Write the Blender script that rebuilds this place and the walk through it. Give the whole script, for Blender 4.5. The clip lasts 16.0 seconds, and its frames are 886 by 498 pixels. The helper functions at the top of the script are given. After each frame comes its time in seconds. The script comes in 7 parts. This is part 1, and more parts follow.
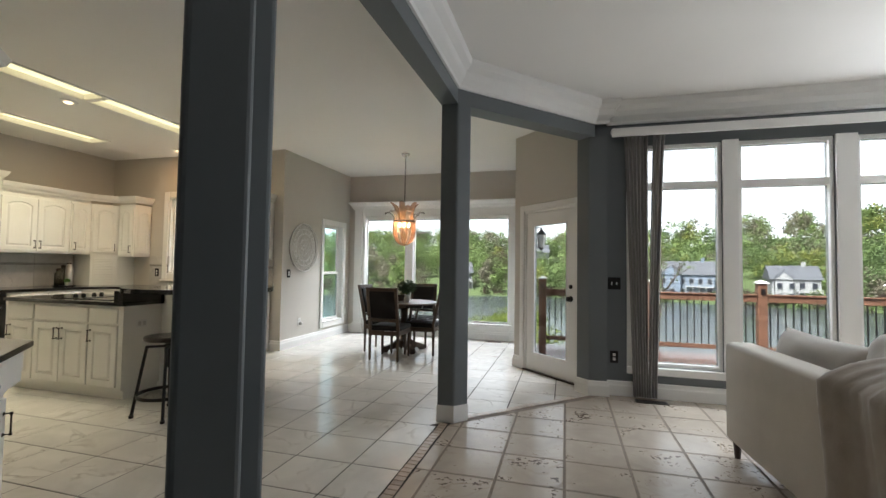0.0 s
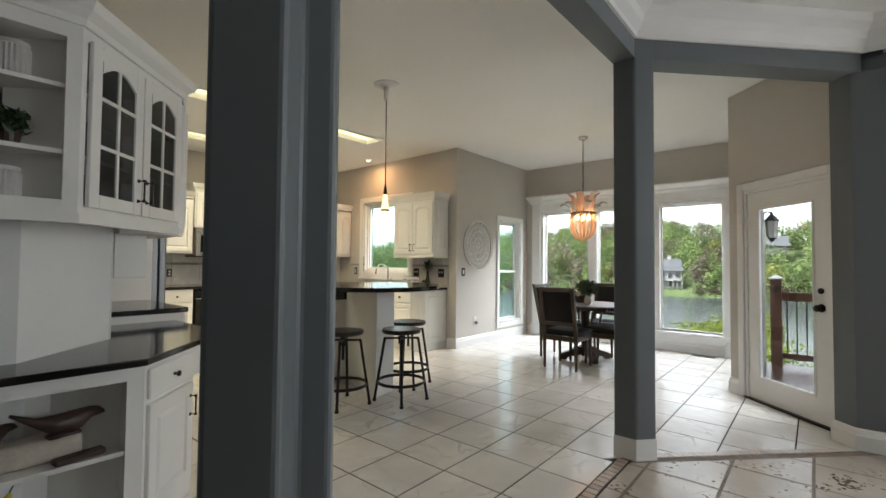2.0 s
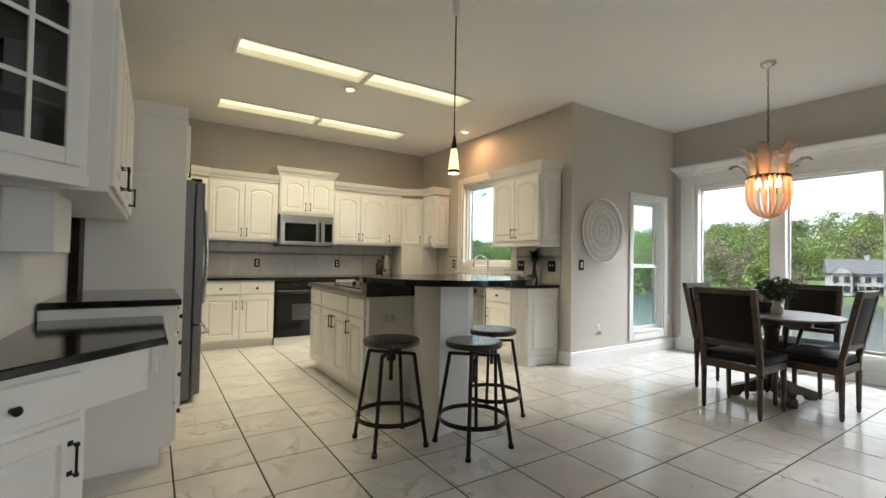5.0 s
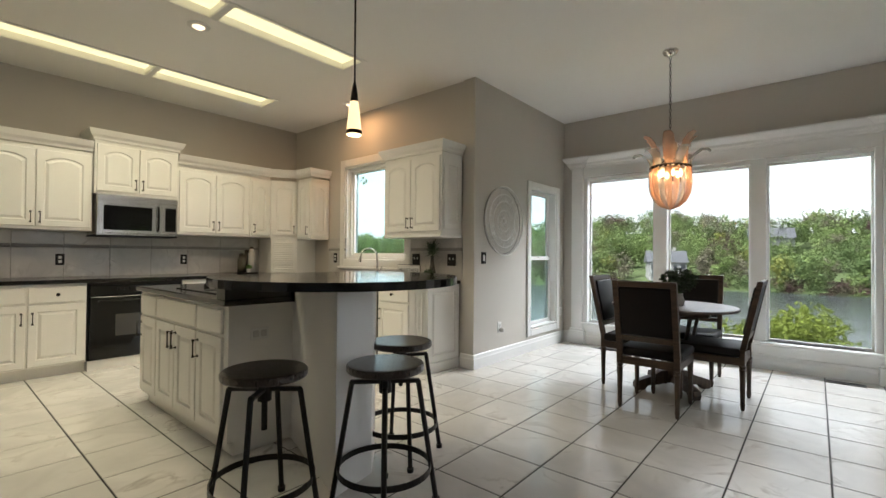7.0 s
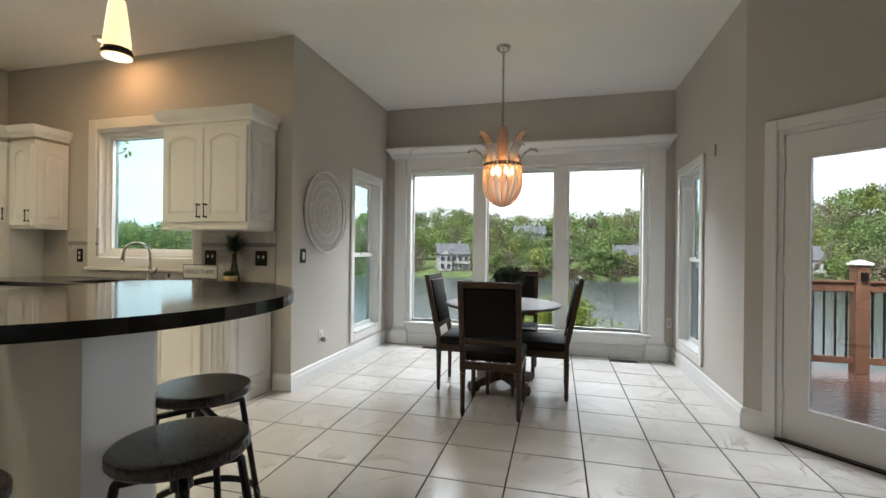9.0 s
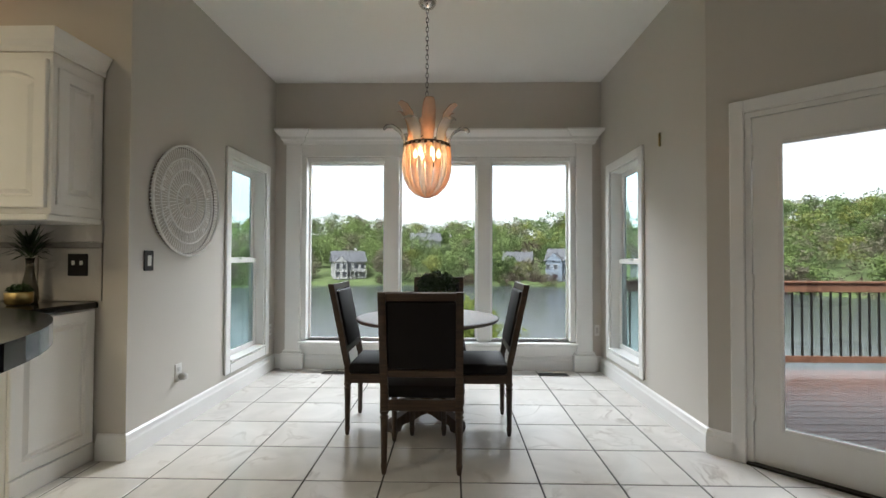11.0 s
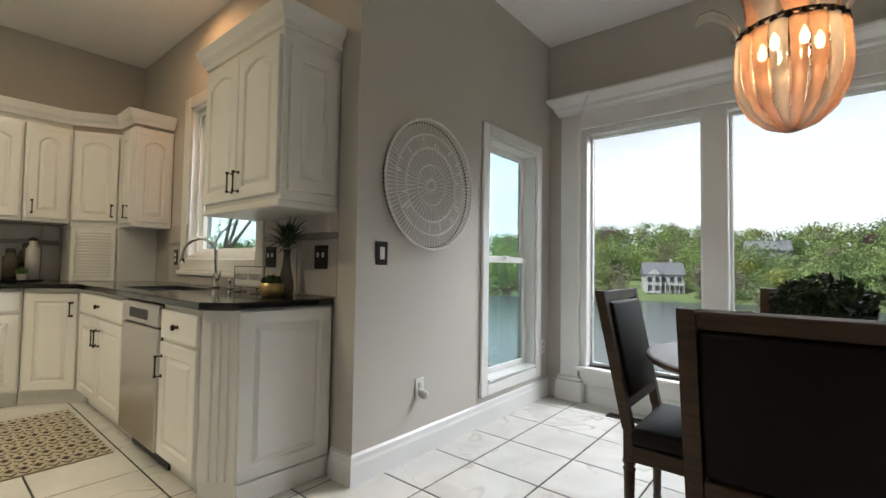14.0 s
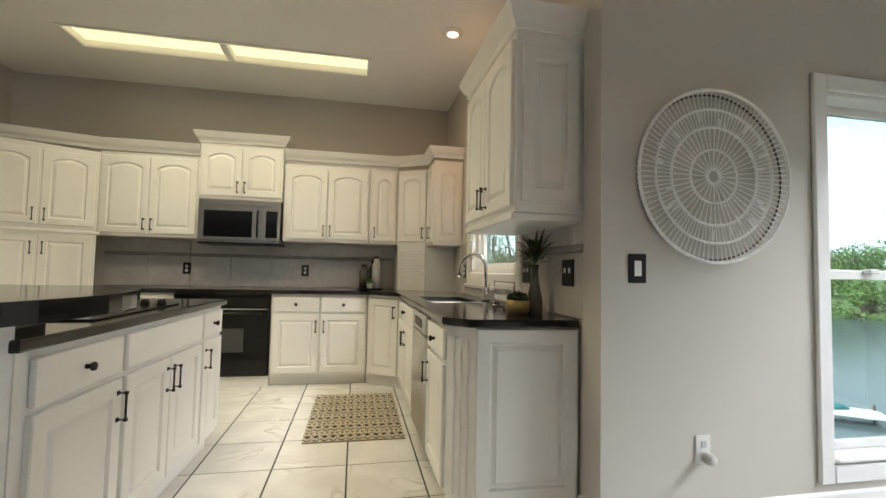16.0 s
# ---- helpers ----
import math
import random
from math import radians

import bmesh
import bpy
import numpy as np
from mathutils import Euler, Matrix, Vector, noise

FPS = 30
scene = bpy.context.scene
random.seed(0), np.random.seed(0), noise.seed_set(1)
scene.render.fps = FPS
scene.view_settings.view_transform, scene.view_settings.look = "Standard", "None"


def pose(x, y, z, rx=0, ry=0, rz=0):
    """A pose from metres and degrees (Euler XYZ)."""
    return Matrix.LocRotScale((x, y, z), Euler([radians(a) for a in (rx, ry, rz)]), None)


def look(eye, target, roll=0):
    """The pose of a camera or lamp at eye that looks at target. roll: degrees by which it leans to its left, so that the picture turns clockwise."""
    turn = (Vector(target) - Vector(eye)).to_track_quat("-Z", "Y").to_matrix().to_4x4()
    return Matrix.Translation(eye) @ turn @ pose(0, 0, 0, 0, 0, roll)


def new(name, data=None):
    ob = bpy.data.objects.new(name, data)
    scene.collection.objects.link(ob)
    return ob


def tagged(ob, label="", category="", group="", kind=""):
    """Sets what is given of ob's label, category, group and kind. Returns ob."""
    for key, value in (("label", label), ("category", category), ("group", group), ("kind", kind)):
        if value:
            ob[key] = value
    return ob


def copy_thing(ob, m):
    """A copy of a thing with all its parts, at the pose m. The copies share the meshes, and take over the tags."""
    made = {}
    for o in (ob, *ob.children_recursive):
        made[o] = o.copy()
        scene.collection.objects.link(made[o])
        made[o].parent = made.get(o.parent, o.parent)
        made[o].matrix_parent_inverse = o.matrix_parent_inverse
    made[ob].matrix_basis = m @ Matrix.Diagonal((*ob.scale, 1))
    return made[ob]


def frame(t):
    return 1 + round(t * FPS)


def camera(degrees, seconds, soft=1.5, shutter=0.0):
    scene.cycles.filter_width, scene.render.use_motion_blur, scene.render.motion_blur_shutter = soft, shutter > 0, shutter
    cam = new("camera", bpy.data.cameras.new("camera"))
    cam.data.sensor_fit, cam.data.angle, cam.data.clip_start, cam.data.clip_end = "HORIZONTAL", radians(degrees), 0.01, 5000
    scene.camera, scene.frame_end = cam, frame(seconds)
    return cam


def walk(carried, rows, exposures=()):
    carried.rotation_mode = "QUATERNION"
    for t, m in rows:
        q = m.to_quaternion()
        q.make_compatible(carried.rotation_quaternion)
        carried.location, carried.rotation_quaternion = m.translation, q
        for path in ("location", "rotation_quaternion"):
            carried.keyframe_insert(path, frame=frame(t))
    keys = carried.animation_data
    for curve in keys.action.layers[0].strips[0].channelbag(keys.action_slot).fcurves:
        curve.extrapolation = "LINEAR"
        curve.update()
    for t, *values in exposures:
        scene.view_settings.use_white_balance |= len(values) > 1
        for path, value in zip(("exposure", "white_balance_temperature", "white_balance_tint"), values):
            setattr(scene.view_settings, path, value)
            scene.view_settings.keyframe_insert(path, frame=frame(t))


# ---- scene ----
cam = camera(90.2, 16.0)
PATH = [
    (0, (-0.353, 1.013, 1.294), (-0.889, 2.938, 1.375), 0.9),
    (0.5, (-0.311, 1.074, 1.294), (-1.068, 2.924, 1.371), 0.8),
    (1, (-0.305, 1.187, 1.291), (-1.261, 2.943, 1.360), 0.8),
    (1.5, (-0.316, 1.353, 1.291), (-1.451, 2.999, 1.360), 0.7),
    (2, (-0.330, 1.550, 1.293), (-1.619, 3.078, 1.355), 0.5),
    (2.5, (-0.327, 1.797, 1.296), (-1.748, 3.203, 1.351), 0.4),
    (3, (-0.447, 1.997, 1.290), (-1.965, 3.300, 1.338), 0.5),
    (3.5, (-0.575, 2.212, 1.267), (-2.169, 3.419, 1.321), 0.7),
    (3.7, (-0.642, 2.294, 1.255), (-2.256, 3.473, 1.308), 0.9),
    (4.2, (-0.768, 2.514, 1.224), (-2.433, 3.621, 1.280), 1.1),
    (4.7, (-0.930, 2.676, 1.198), (-2.608, 3.763, 1.248), 1.0),
    (5.2, (-1.113, 2.795, 1.180), (-2.770, 3.913, 1.229), 0.9),
    (5.8, (-1.341, 2.901, 1.172), (-2.921, 4.127, 1.213), 0.7),
    (6, (-1.416, 2.923, 1.181), (-2.964, 4.189, 1.217), 0.6),
    (6.5, (-1.604, 3.012, 1.173), (-3.047, 4.396, 1.206), 0.5),
    (7, (-1.758, 3.070, 1.183), (-3.050, 4.596, 1.210), 0.5),
    (7.5, (-1.886, 3.160, 1.194), (-2.990, 4.827, 1.213), 0.4),
    (8, (-2.008, 3.258, 1.203), (-2.906, 5.045, 1.214), 0.5),
    (8.5, (-2.164, 3.340, 1.195), (-2.854, 5.217, 1.209), 0.6),
    (9, (-2.277, 3.455, 1.229), (-2.780, 5.391, 1.229), 0.6),
    (9.5, (-2.382, 3.615, 1.219), (-2.724, 5.585, 1.229), 0.5),
    (9.7, (-2.434, 3.685, 1.214), (-2.711, 5.666, 1.226), 0.5),
    (10.2, (-2.520, 3.872, 1.202), (-2.654, 5.867, 1.226), 0.4),
    (10.7, (-2.565, 4.092, 1.190), (-2.613, 6.091, 1.219), 0.3),
    (11.2, (-2.585, 4.323, 1.179), (-2.625, 6.322, 1.220), 0.2),
    (11.8, (-2.600, 4.588, 1.171), (-2.770, 6.580, 1.215), 0.2),
    (12, (-2.620, 4.664, 1.180), (-2.839, 6.652, 1.218), 0.3),
    (12.5, (-2.622, 4.876, 1.166), (-3.046, 6.830, 1.212), 0.4),
    (13, (-2.630, 5.074, 1.132), (-3.318, 6.951, 1.194), 0.6),
    (13.5, (-2.663, 5.235, 1.106), (-3.653, 6.971, 1.174), 0.8),
    (14, (-2.719, 5.349, 1.093), (-3.996, 6.886, 1.169), 0.9),
    (14.5, (-2.720, 5.499, 1.108), (-4.254, 6.779, 1.193), 1.0),
    (15, (-2.735, 5.618, 1.105), (-4.465, 6.618, 1.200), 1.0),
    (15.5, (-2.771, 5.716, 1.109), (-4.642, 6.415, 1.206), 1.1),
    (16, (-2.779, 5.765, 1.126), (-4.739, 6.152, 1.226), 1.2),
]
STOPS = ((0, 3.95), (2.5, 4.14), (3.5, 4.12), (6, 3.86), (7, 3.74), (8.5, 3.62), (12.5, 3.54), (13.5, 3.46), (14.5, 3.52), (15.5, 3.68), (16, 3.74))
walk(cam, [(t, look(eye, target, roll)) for t, eye, target, roll in PATH], [(t, s + 0.42, 6250, 10) for t, s in STOPS])

# ---- world and large lights ----
world = bpy.data.worlds.new("overcast_sky")
scene.world = world
world.use_nodes = True
wn = world.node_tree.nodes
wl = world.node_tree.links
sky = wn.new("ShaderNodeTexSky")
sky.sky_type = "NISHITA"
sky.sun_disc = False
sky.sun_elevation = radians(48)
sky.sun_rotation = radians(-150)
sky.air_density = 1.0
sky.dust_density = 1.0
sky.ozone_density = 1.0
veil = wn.new("ShaderNodeHueSaturation")
veil.inputs["Saturation"].default_value = 0.14
wl.new(sky.outputs["Color"], veil.inputs["Color"])
way = wn.new("ShaderNodeTexCoord")
flatten = wn.new("ShaderNodeMapping")
flatten.inputs["Scale"].default_value = (1.6, 1.6, 5.0)
wl.new(way.outputs["Generated"], flatten.inputs["Vector"])
cloud = wn.new("ShaderNodeTexNoise")
cloud.inputs["Scale"].default_value = 2.2
cloud.inputs["Detail"].default_value = 7
cloud.inputs["Distortion"].default_value = 0.5
wl.new(flatten.outputs["Vector"], cloud.inputs["Vector"])
shade = wn.new("ShaderNodeMapRange")
shade.inputs["From Min"].default_value = 0.35
shade.inputs["From Max"].default_value = 0.65
shade.inputs["To Min"].default_value = 0.84
shade.inputs["To Max"].default_value = 1.08
wl.new(cloud.outputs["Fac"], shade.inputs["Value"])
veiled = wn.new("ShaderNodeVectorMath")
veiled.operation = "SCALE"
wl.new(veil.outputs["Color"], veiled.inputs[0])
wl.new(shade.outputs["Result"], veiled.inputs["Scale"])
wl.new(veiled.outputs["Vector"], wn["Background"].inputs["Color"])
wn["Background"].inputs["Strength"].default_value = 0.07

sun_data = bpy.data.lights.new("sun", "SUN")
sun_data.energy = 2.6
sun_data.angle = radians(25)
sun_data.color = (1.0, 0.97, 0.92)
sun_ob = new("sun", sun_data)
sun_ob.matrix_world = look((0, 0, 30), (0.33 * 30, 0.57 * 30, 30 - 0.74 * 30 - 4))

# added fill lamp inside the eastern living room window, stands in for sky light
day = bpy.data.lights.new("window_daylight", "AREA")
day.shape = "RECTANGLE"
day.size, day.size_y, day.energy, day.color = 0.72, 2.2, 6.5, (0.93, 0.97, 1.0)
new("window_daylight", day).matrix_world = look((3.6, 5.90, 1.45), (3.3, 0.0, 1.6))

# added fill lamps, unseen outside above the windows, boost the sky light indoors
for name_, at, to, wide, tall_, watts in (("nook_sky_fill", (-2.74, 10.2, 2.98), (-2.74, 7.6, 0.9), 2.9, 0.6, 13.0),
                                          ("living_sky_fill", (1.75, 7.2, 3.27), (1.6, 4.9, 1.3), 3.4, 0.5, 7.5),
                                          ("sink_sky_fill", (-6.0, 7.6, 2.9), (-5.6, 5.6, 1.0), 1.1, 0.5, 4.0)):
    fall = bpy.data.lights.new(name_, "AREA")
    fall.shape = "RECTANGLE"
    fall.size, fall.size_y, fall.energy, fall.color = wide, tall_, watts, (0.93, 0.97, 1.0)
    fall.spread = radians(150)
    new(name_, fall).matrix_world = look(at, to)

# lamps of the downlights, the pendant and the chandelier
def lamp(kind, name, at, watts, colour, radius):
    d = bpy.data.lights.new(name, kind)
    d.energy, d.color = watts, colour
    if kind == "AREA":
        d.shape, d.size = "DISK", radius * 2
        m = look(at, (at[0], at[1] + 0.001, at[2] - 1))
    else:
        d.shadow_soft_size = radius
        m = pose(*at)
    new(name, d).matrix_world = m


# area lamps added below the four recessed panels carry most of their light downwards
for px, py in ((-5.25, 3.92), (-5.25, 5.175), (-6.955, 3.96), (-6.955, 5.215)):
    under_panel = bpy.data.lights.new("panel_fill", "AREA")
    under_panel.shape = "RECTANGLE"
    under_panel.size, under_panel.size_y, under_panel.energy, under_panel.color = 0.28, 1.15, 0.38, (0.97, 0.91, 0.64)
    under_panel.spread = radians(105)
    new("panel_fill", under_panel).matrix_world = look((px, py, 3.032), (px, py + 0.001, 0))
lamp("AREA", "downlight_lamp", (-5.625, 4.51, 3.012), 1.2, (1.0, 0.80, 0.55), 0.045)
lamp("AREA", "downlight_lamp", (-6.18, 6.48, 3.012), 0.3, (1.0, 0.52, 0.22), 0.045)
lamp("POINT", "pendant_bulb", (-3.545, 4.475, 1.805), 0.25, (1.0, 0.68, 0.38), 0.02)
lamp("POINT", "chandelier_bulb", (-2.765, 7.42, 1.93), 0.05, (1.0, 0.68, 0.46), 0.03)

# ---- materials ----
def material(name, colour, rough=0.5, metal=0.0, vary=0.08, scale=4.0, fine=60.0, bump=0.0, coat=0.0, per_object=0.0,
             coat_rough=0.05, stretch=(1, 1, 1), emission=None, strength=0.0, sheen=0.0, alpha=1.0, trans=0.0, spec=0.5):
    m = bpy.data.materials.new(name)
    m.use_nodes = True
    n, l = m.node_tree.nodes, m.node_tree.links
    b = n["Principled BSDF"]
    co = n.new("ShaderNodeTexCoord")
    mp = n.new("ShaderNodeMapping")
    mp.inputs["Scale"].default_value = stretch
    l.new(co.outputs["Object"], mp.inputs["Vector"])
    big = n.new("ShaderNodeTexNoise")
    big.inputs["Scale"].default_value = scale
    big.inputs["Detail"].default_value = 6
    l.new(mp.outputs["Vector"], big.inputs["Vector"])
    sm = n.new("ShaderNodeTexNoise")
    sm.inputs["Scale"].default_value = fine
    sm.inputs["Detail"].default_value = 4
    l.new(mp.outputs["Vector"], sm.inputs["Vector"])
    add = n.new("ShaderNodeMath")
    add.operation = "MULTIPLY_ADD"
    l.new(sm.outputs["Fac"], add.inputs[0])
    add.inputs[1].default_value = 0.4
    l.new(big.outputs["Fac"], add.inputs[2])
    fac = add.outputs[0]
    if per_object:
        info = n.new("ShaderNodeObjectInfo")
        a2 = n.new("ShaderNodeMath")
        a2.operation = "MULTIPLY_ADD"
        l.new(info.outputs["Random"], a2.inputs[0])
        a2.inputs[1].default_value = per_object
        l.new(fac, a2.inputs[2])
        fac = a2.outputs[0]
    ramp = n.new("ShaderNodeValToRGB")
    lo, hi = 1 - vary, 1 + vary
    ramp.color_ramp.elements[0].position, ramp.color_ramp.elements[1].position = 0.4, 1.0 + per_object * 0.6
    ramp.color_ramp.elements[0].color = (*[min(1, c * lo) for c in colour], 1)
    ramp.color_ramp.elements[1].color = (*[min(1, c * hi) for c in colour], 1)
    l.new(fac, ramp.inputs["Fac"])
    l.new(ramp.outputs["Color"], b.inputs["Base Color"])
    rr = n.new("ShaderNodeMapRange")
    rr.inputs["To Min"].default_value = max(0.0, rough - 0.06)
    rr.inputs["To Max"].default_value = min(1.0, rough + 0.06)
    l.new(sm.outputs["Fac"], rr.inputs["Value"])
    l.new(rr.outputs["Result"], b.inputs["Roughness"])
    b.inputs["Metallic"].default_value = metal
    b.inputs["Coat Weight"].default_value = coat
    b.inputs["Coat Roughness"].default_value = coat_rough
    b.inputs["Sheen Weight"].default_value = sheen
    b.inputs["Transmission Weight"].default_value = trans
    b.inputs["Specular IOR Level"].default_value = spec
    if bump:
        bp = n.new("ShaderNodeBump")
        bp.inputs["Strength"].default_value = bump
        bp.inputs["Distance"].default_value = 0.004
        l.new(fac, bp.inputs["Height"])
        l.new(bp.outputs["Normal"], b.inputs["Normal"])
    if emission:
        b.inputs["Emission Color"].default_value = (*emission, 1)
        b.inputs["Emission Strength"].default_value = strength
    return m


def marble(name, colour, vein, rough, scale, pits=False, bump=0.0):
    m = bpy.data.materials.new(name)
    m.use_nodes = True
    n, l = m.node_tree.nodes, m.node_tree.links
    b = n["Principled BSDF"]
    co = n.new("ShaderNodeTexCoord")
    info = n.new("ShaderNodeObjectInfo")
    off = n.new("ShaderNodeVectorMath")
    off.operation = "ADD"
    sc = n.new("ShaderNodeVectorMath")
    sc.operation = "SCALE"
    comb = n.new("ShaderNodeCombineXYZ")
    for i in range(3):
        l.new(info.outputs["Random"], comb.inputs[i])
    sc.inputs["Scale"].default_value = 37.0
    l.new(comb.outputs[0], sc.inputs[0])
    l.new(co.outputs["Object"], off.inputs[0])
    l.new(sc.outputs[0], off.inputs[1])
    cloud = n.new("ShaderNodeTexNoise")
    cloud.inputs["Scale"].default_value = scale
    cloud.inputs["Detail"].default_value = 8
    cloud.inputs["Distortion"].default_value = 1.2
    l.new(off.outputs[0], cloud.inputs["Vector"])
    veins = n.new("ShaderNodeTexNoise")
    veins.inputs["Scale"].default_value = scale * 0.9
    veins.inputs["Detail"].default_value = 6
    veins.inputs["Distortion"].default_value = 1.1
    l.new(off.outputs[0], veins.inputs["Vector"])
    vr = n.new("ShaderNodeValToRGB")
    e = vr.color_ramp.elements
    e[0].position, e[0].color = 0.475, (0, 0, 0, 1)
    e[1].position, e[1].color = 0.5, (1, 1, 1, 1)
    x = e.new(0.53)
    x.color = (0, 0, 0, 1)
    l.new(veins.outputs["Fac"], vr.inputs["Fac"])
    mask = n.new("ShaderNodeMath")
    mask.operation = "MULTIPLY"
    patch = n.new("ShaderNodeMapRange")
    patch.inputs["From Min"].default_value = 0.47
    patch.inputs["From Max"].default_value = 0.68
    l.new(cloud.outputs["Fac"], patch.inputs["Value"])
    l.new(vr.outputs["Color"], mask.inputs[0])
    l.new(patch.outputs["Result"], mask.inputs[1])
    base = n.new("ShaderNodeValToRGB")
    base.color_ramp.elements[0].position, base.color_ramp.elements[1].position = 0.3, 0.7
    base.color_ramp.elements[0].color = (*[c * 0.86 for c in colour], 1)
    base.color_ramp.elements[1].color = (*[min(1, c * 1.06) for c in colour], 1)
    l.new(cloud.outputs["Fac"], base.inputs["Fac"])
    mix = n.new("ShaderNodeMix")
    mix.data_type = "RGBA"
    l.new(mask.outputs[0], mix.inputs["Factor"])
    l.new(base.outputs["Color"], mix.inputs["A"])
    mix.inputs["B"].default_value = (*vein, 1)
    out = mix.outputs["Result"]
    if pits:
        vo = n.new("ShaderNodeTexNoise")
        vo.inputs["Scale"].default_value = 34
        vo.inputs["Detail"].default_value = 3
        l.new(off.outputs[0], vo.inputs["Vector"])
        gate = n.new("ShaderNodeMath")
        gate.operation = "MULTIPLY"
        l.new(vo.outputs["Fac"], gate.inputs[0])
        l.new(cloud.outputs["Fac"], gate.inputs[1])
        pr = n.new("ShaderNodeValToRGB")
        pr.color_ramp.elements[0].position, pr.color_ramp.elements[1].position = 0.365, 0.385
        l.new(gate.outputs[0], pr.inputs["Fac"])
        m2 = n.new("ShaderNodeMix")
        m2.data_type = "RGBA"
        l.new(pr.outputs["Color"], m2.inputs["Factor"])
        l.new(out, m2.inputs["A"])
        m2.inputs["B"].default_value = (0.13, 0.1, 0.08, 1)
        out = m2.outputs["Result"]
    l.new(out, b.inputs["Base Color"])
    rr = n.new("ShaderNodeMapRange")
    rr.inputs["To Min"].default_value = rough * 0.7
    rr.inputs["To Max"].default_value = rough * 1.5
    l.new(cloud.outputs["Fac"], rr.inputs["Value"])
    l.new(rr.outputs["Result"], b.inputs["Roughness"])
    if bump:
        bp = n.new("ShaderNodeBump")
        bp.inputs["Strength"].default_value = bump
        bp.inputs["Distance"].default_value = 0.003
        l.new(cloud.outputs["Fac"], bp.inputs["Height"])
        l.new(bp.outputs["Normal"], b.inputs["Normal"])
    return m


def pane_material(name, tint):
    m = bpy.data.materials.new(name)
    m.use_nodes = True
    n, l = m.node_tree.nodes, m.node_tree.links
    n.remove(n["Principled BSDF"])
    clear = n.new("ShaderNodeBsdfTransparent")
    clear.inputs["Color"].default_value = (*tint, 1)
    gloss = n.new("ShaderNodeBsdfGlossy")
    gloss.inputs["Roughness"].default_value = 0.0
    facing = n.new("ShaderNodeLayerWeight")
    power = n.new("ShaderNodeMath")
    power.operation = "POWER"
    power.inputs[1].default_value = 4.0
    l.new(facing.outputs["Facing"], power.inputs[0])
    fres = n.new("ShaderNodeMath")
    fres.operation = "MULTIPLY_ADD"
    fres.inputs[1].default_value = 0.6
    fres.inputs[2].default_value = 0.025
    l.new(power.outputs[0], fres.inputs[0])
    mix = n.new("ShaderNodeMixShader")
    l.new(fres.outputs[0], mix.inputs[0])
    l.new(clear.outputs[0], mix.inputs[1])
    l.new(gloss.outputs[0], mix.inputs[2])
    l.new(mix.outputs[0], n["Material Output"].inputs["Surface"])
    return m


def art_glass(name, colour, clear):
    """Cast glass: light shines through it, part of it straight on."""
    m = bpy.data.materials.new(name)
    m.use_nodes = True
    n, l = m.node_tree.nodes, m.node_tree.links
    n.remove(n["Principled BSDF"])
    co = n.new("ShaderNodeTexCoord")
    wave = n.new("ShaderNodeTexNoise")
    wave.inputs["Scale"].default_value = 25
    l.new(co.outputs["Object"], wave.inputs["Vector"])
    ramp = n.new("ShaderNodeValToRGB")
    ramp.color_ramp.elements[0].color = (*[c * 0.8 for c in colour], 1)
    ramp.color_ramp.elements[1].color = (*[min(1, c * 1.1) for c in colour], 1)
    l.new(wave.outputs["Fac"], ramp.inputs["Fac"])
    tl = n.new("ShaderNodeBsdfTranslucent")
    df = n.new("ShaderNodeBsdfDiffuse")
    tp = n.new("ShaderNodeBsdfTransparent")
    tp.inputs["Color"].default_value = (*[0.5 + 0.5 * c for c in colour], 1)
    gl = n.new("ShaderNodeBsdfGlossy")
    gl.inputs["Roughness"].default_value = 0.06
    l.new(ramp.outputs["Color"], tl.inputs["Color"])
    l.new(ramp.outputs["Color"], df.inputs["Color"])
    m1, m2, m3 = n.new("ShaderNodeMixShader"), n.new("ShaderNodeMixShader"), n.new("ShaderNodeMixShader")
    m1.inputs[0].default_value = 0.35
    l.new(tl.outputs[0], m1.inputs[1])
    l.new(df.outputs[0], m1.inputs[2])
    m2.inputs[0].default_value = clear
    l.new(m1.outputs[0], m2.inputs[1])
    l.new(tp.outputs[0], m2.inputs[2])
    m3.inputs[0].default_value = 0.10
    l.new(m2.outputs[0], m3.inputs[1])
    l.new(gl.outputs[0], m3.inputs[2])
    l.new(m3.outputs[0], n["Material Output"].inputs["Surface"])
    return m


def wood(name, dark, light, rough=0.4, scale=6.0, stretch=(1, 1, 14), coat=0.0):
    m = material(name, light, rough, vary=0.0, stretch=stretch, scale=scale, fine=40, bump=0.05, coat=coat, coat_rough=0.15)
    for nd in m.node_tree.nodes:
        if nd.type == "VALTORGB":
            nd.color_ramp.elements[0].color = (*dark, 1)
            nd.color_ramp.elements[1].color = (*light, 1)
            nd.color_ramp.elements[0].position, nd.color_ramp.elements[1].position = 0.5, 0.95
    return m


def leafy(name, colour, vary, scale, fine):
    """Thin leaves: dull on the surface, and light shines through them."""
    m = material(name, colour, 0.75, vary=vary, scale=scale, fine=fine, spec=0.15)
    n, l = m.node_tree.nodes, m.node_tree.links
    ramp = next(nd for nd in n if nd.type == "VALTORGB")
    through_light = n.new("ShaderNodeBsdfTranslucent")
    l.new(ramp.outputs["Color"], through_light.inputs["Color"])
    mix = n.new("ShaderNodeMixShader")
    mix.inputs[0].default_value = 0.4
    l.new(n["Principled BSDF"].outputs[0], mix.inputs[1])
    l.new(through_light.outputs[0], mix.inputs[2])
    l.new(mix.outputs[0], n["Material Output"].inputs["Surface"])
    return m


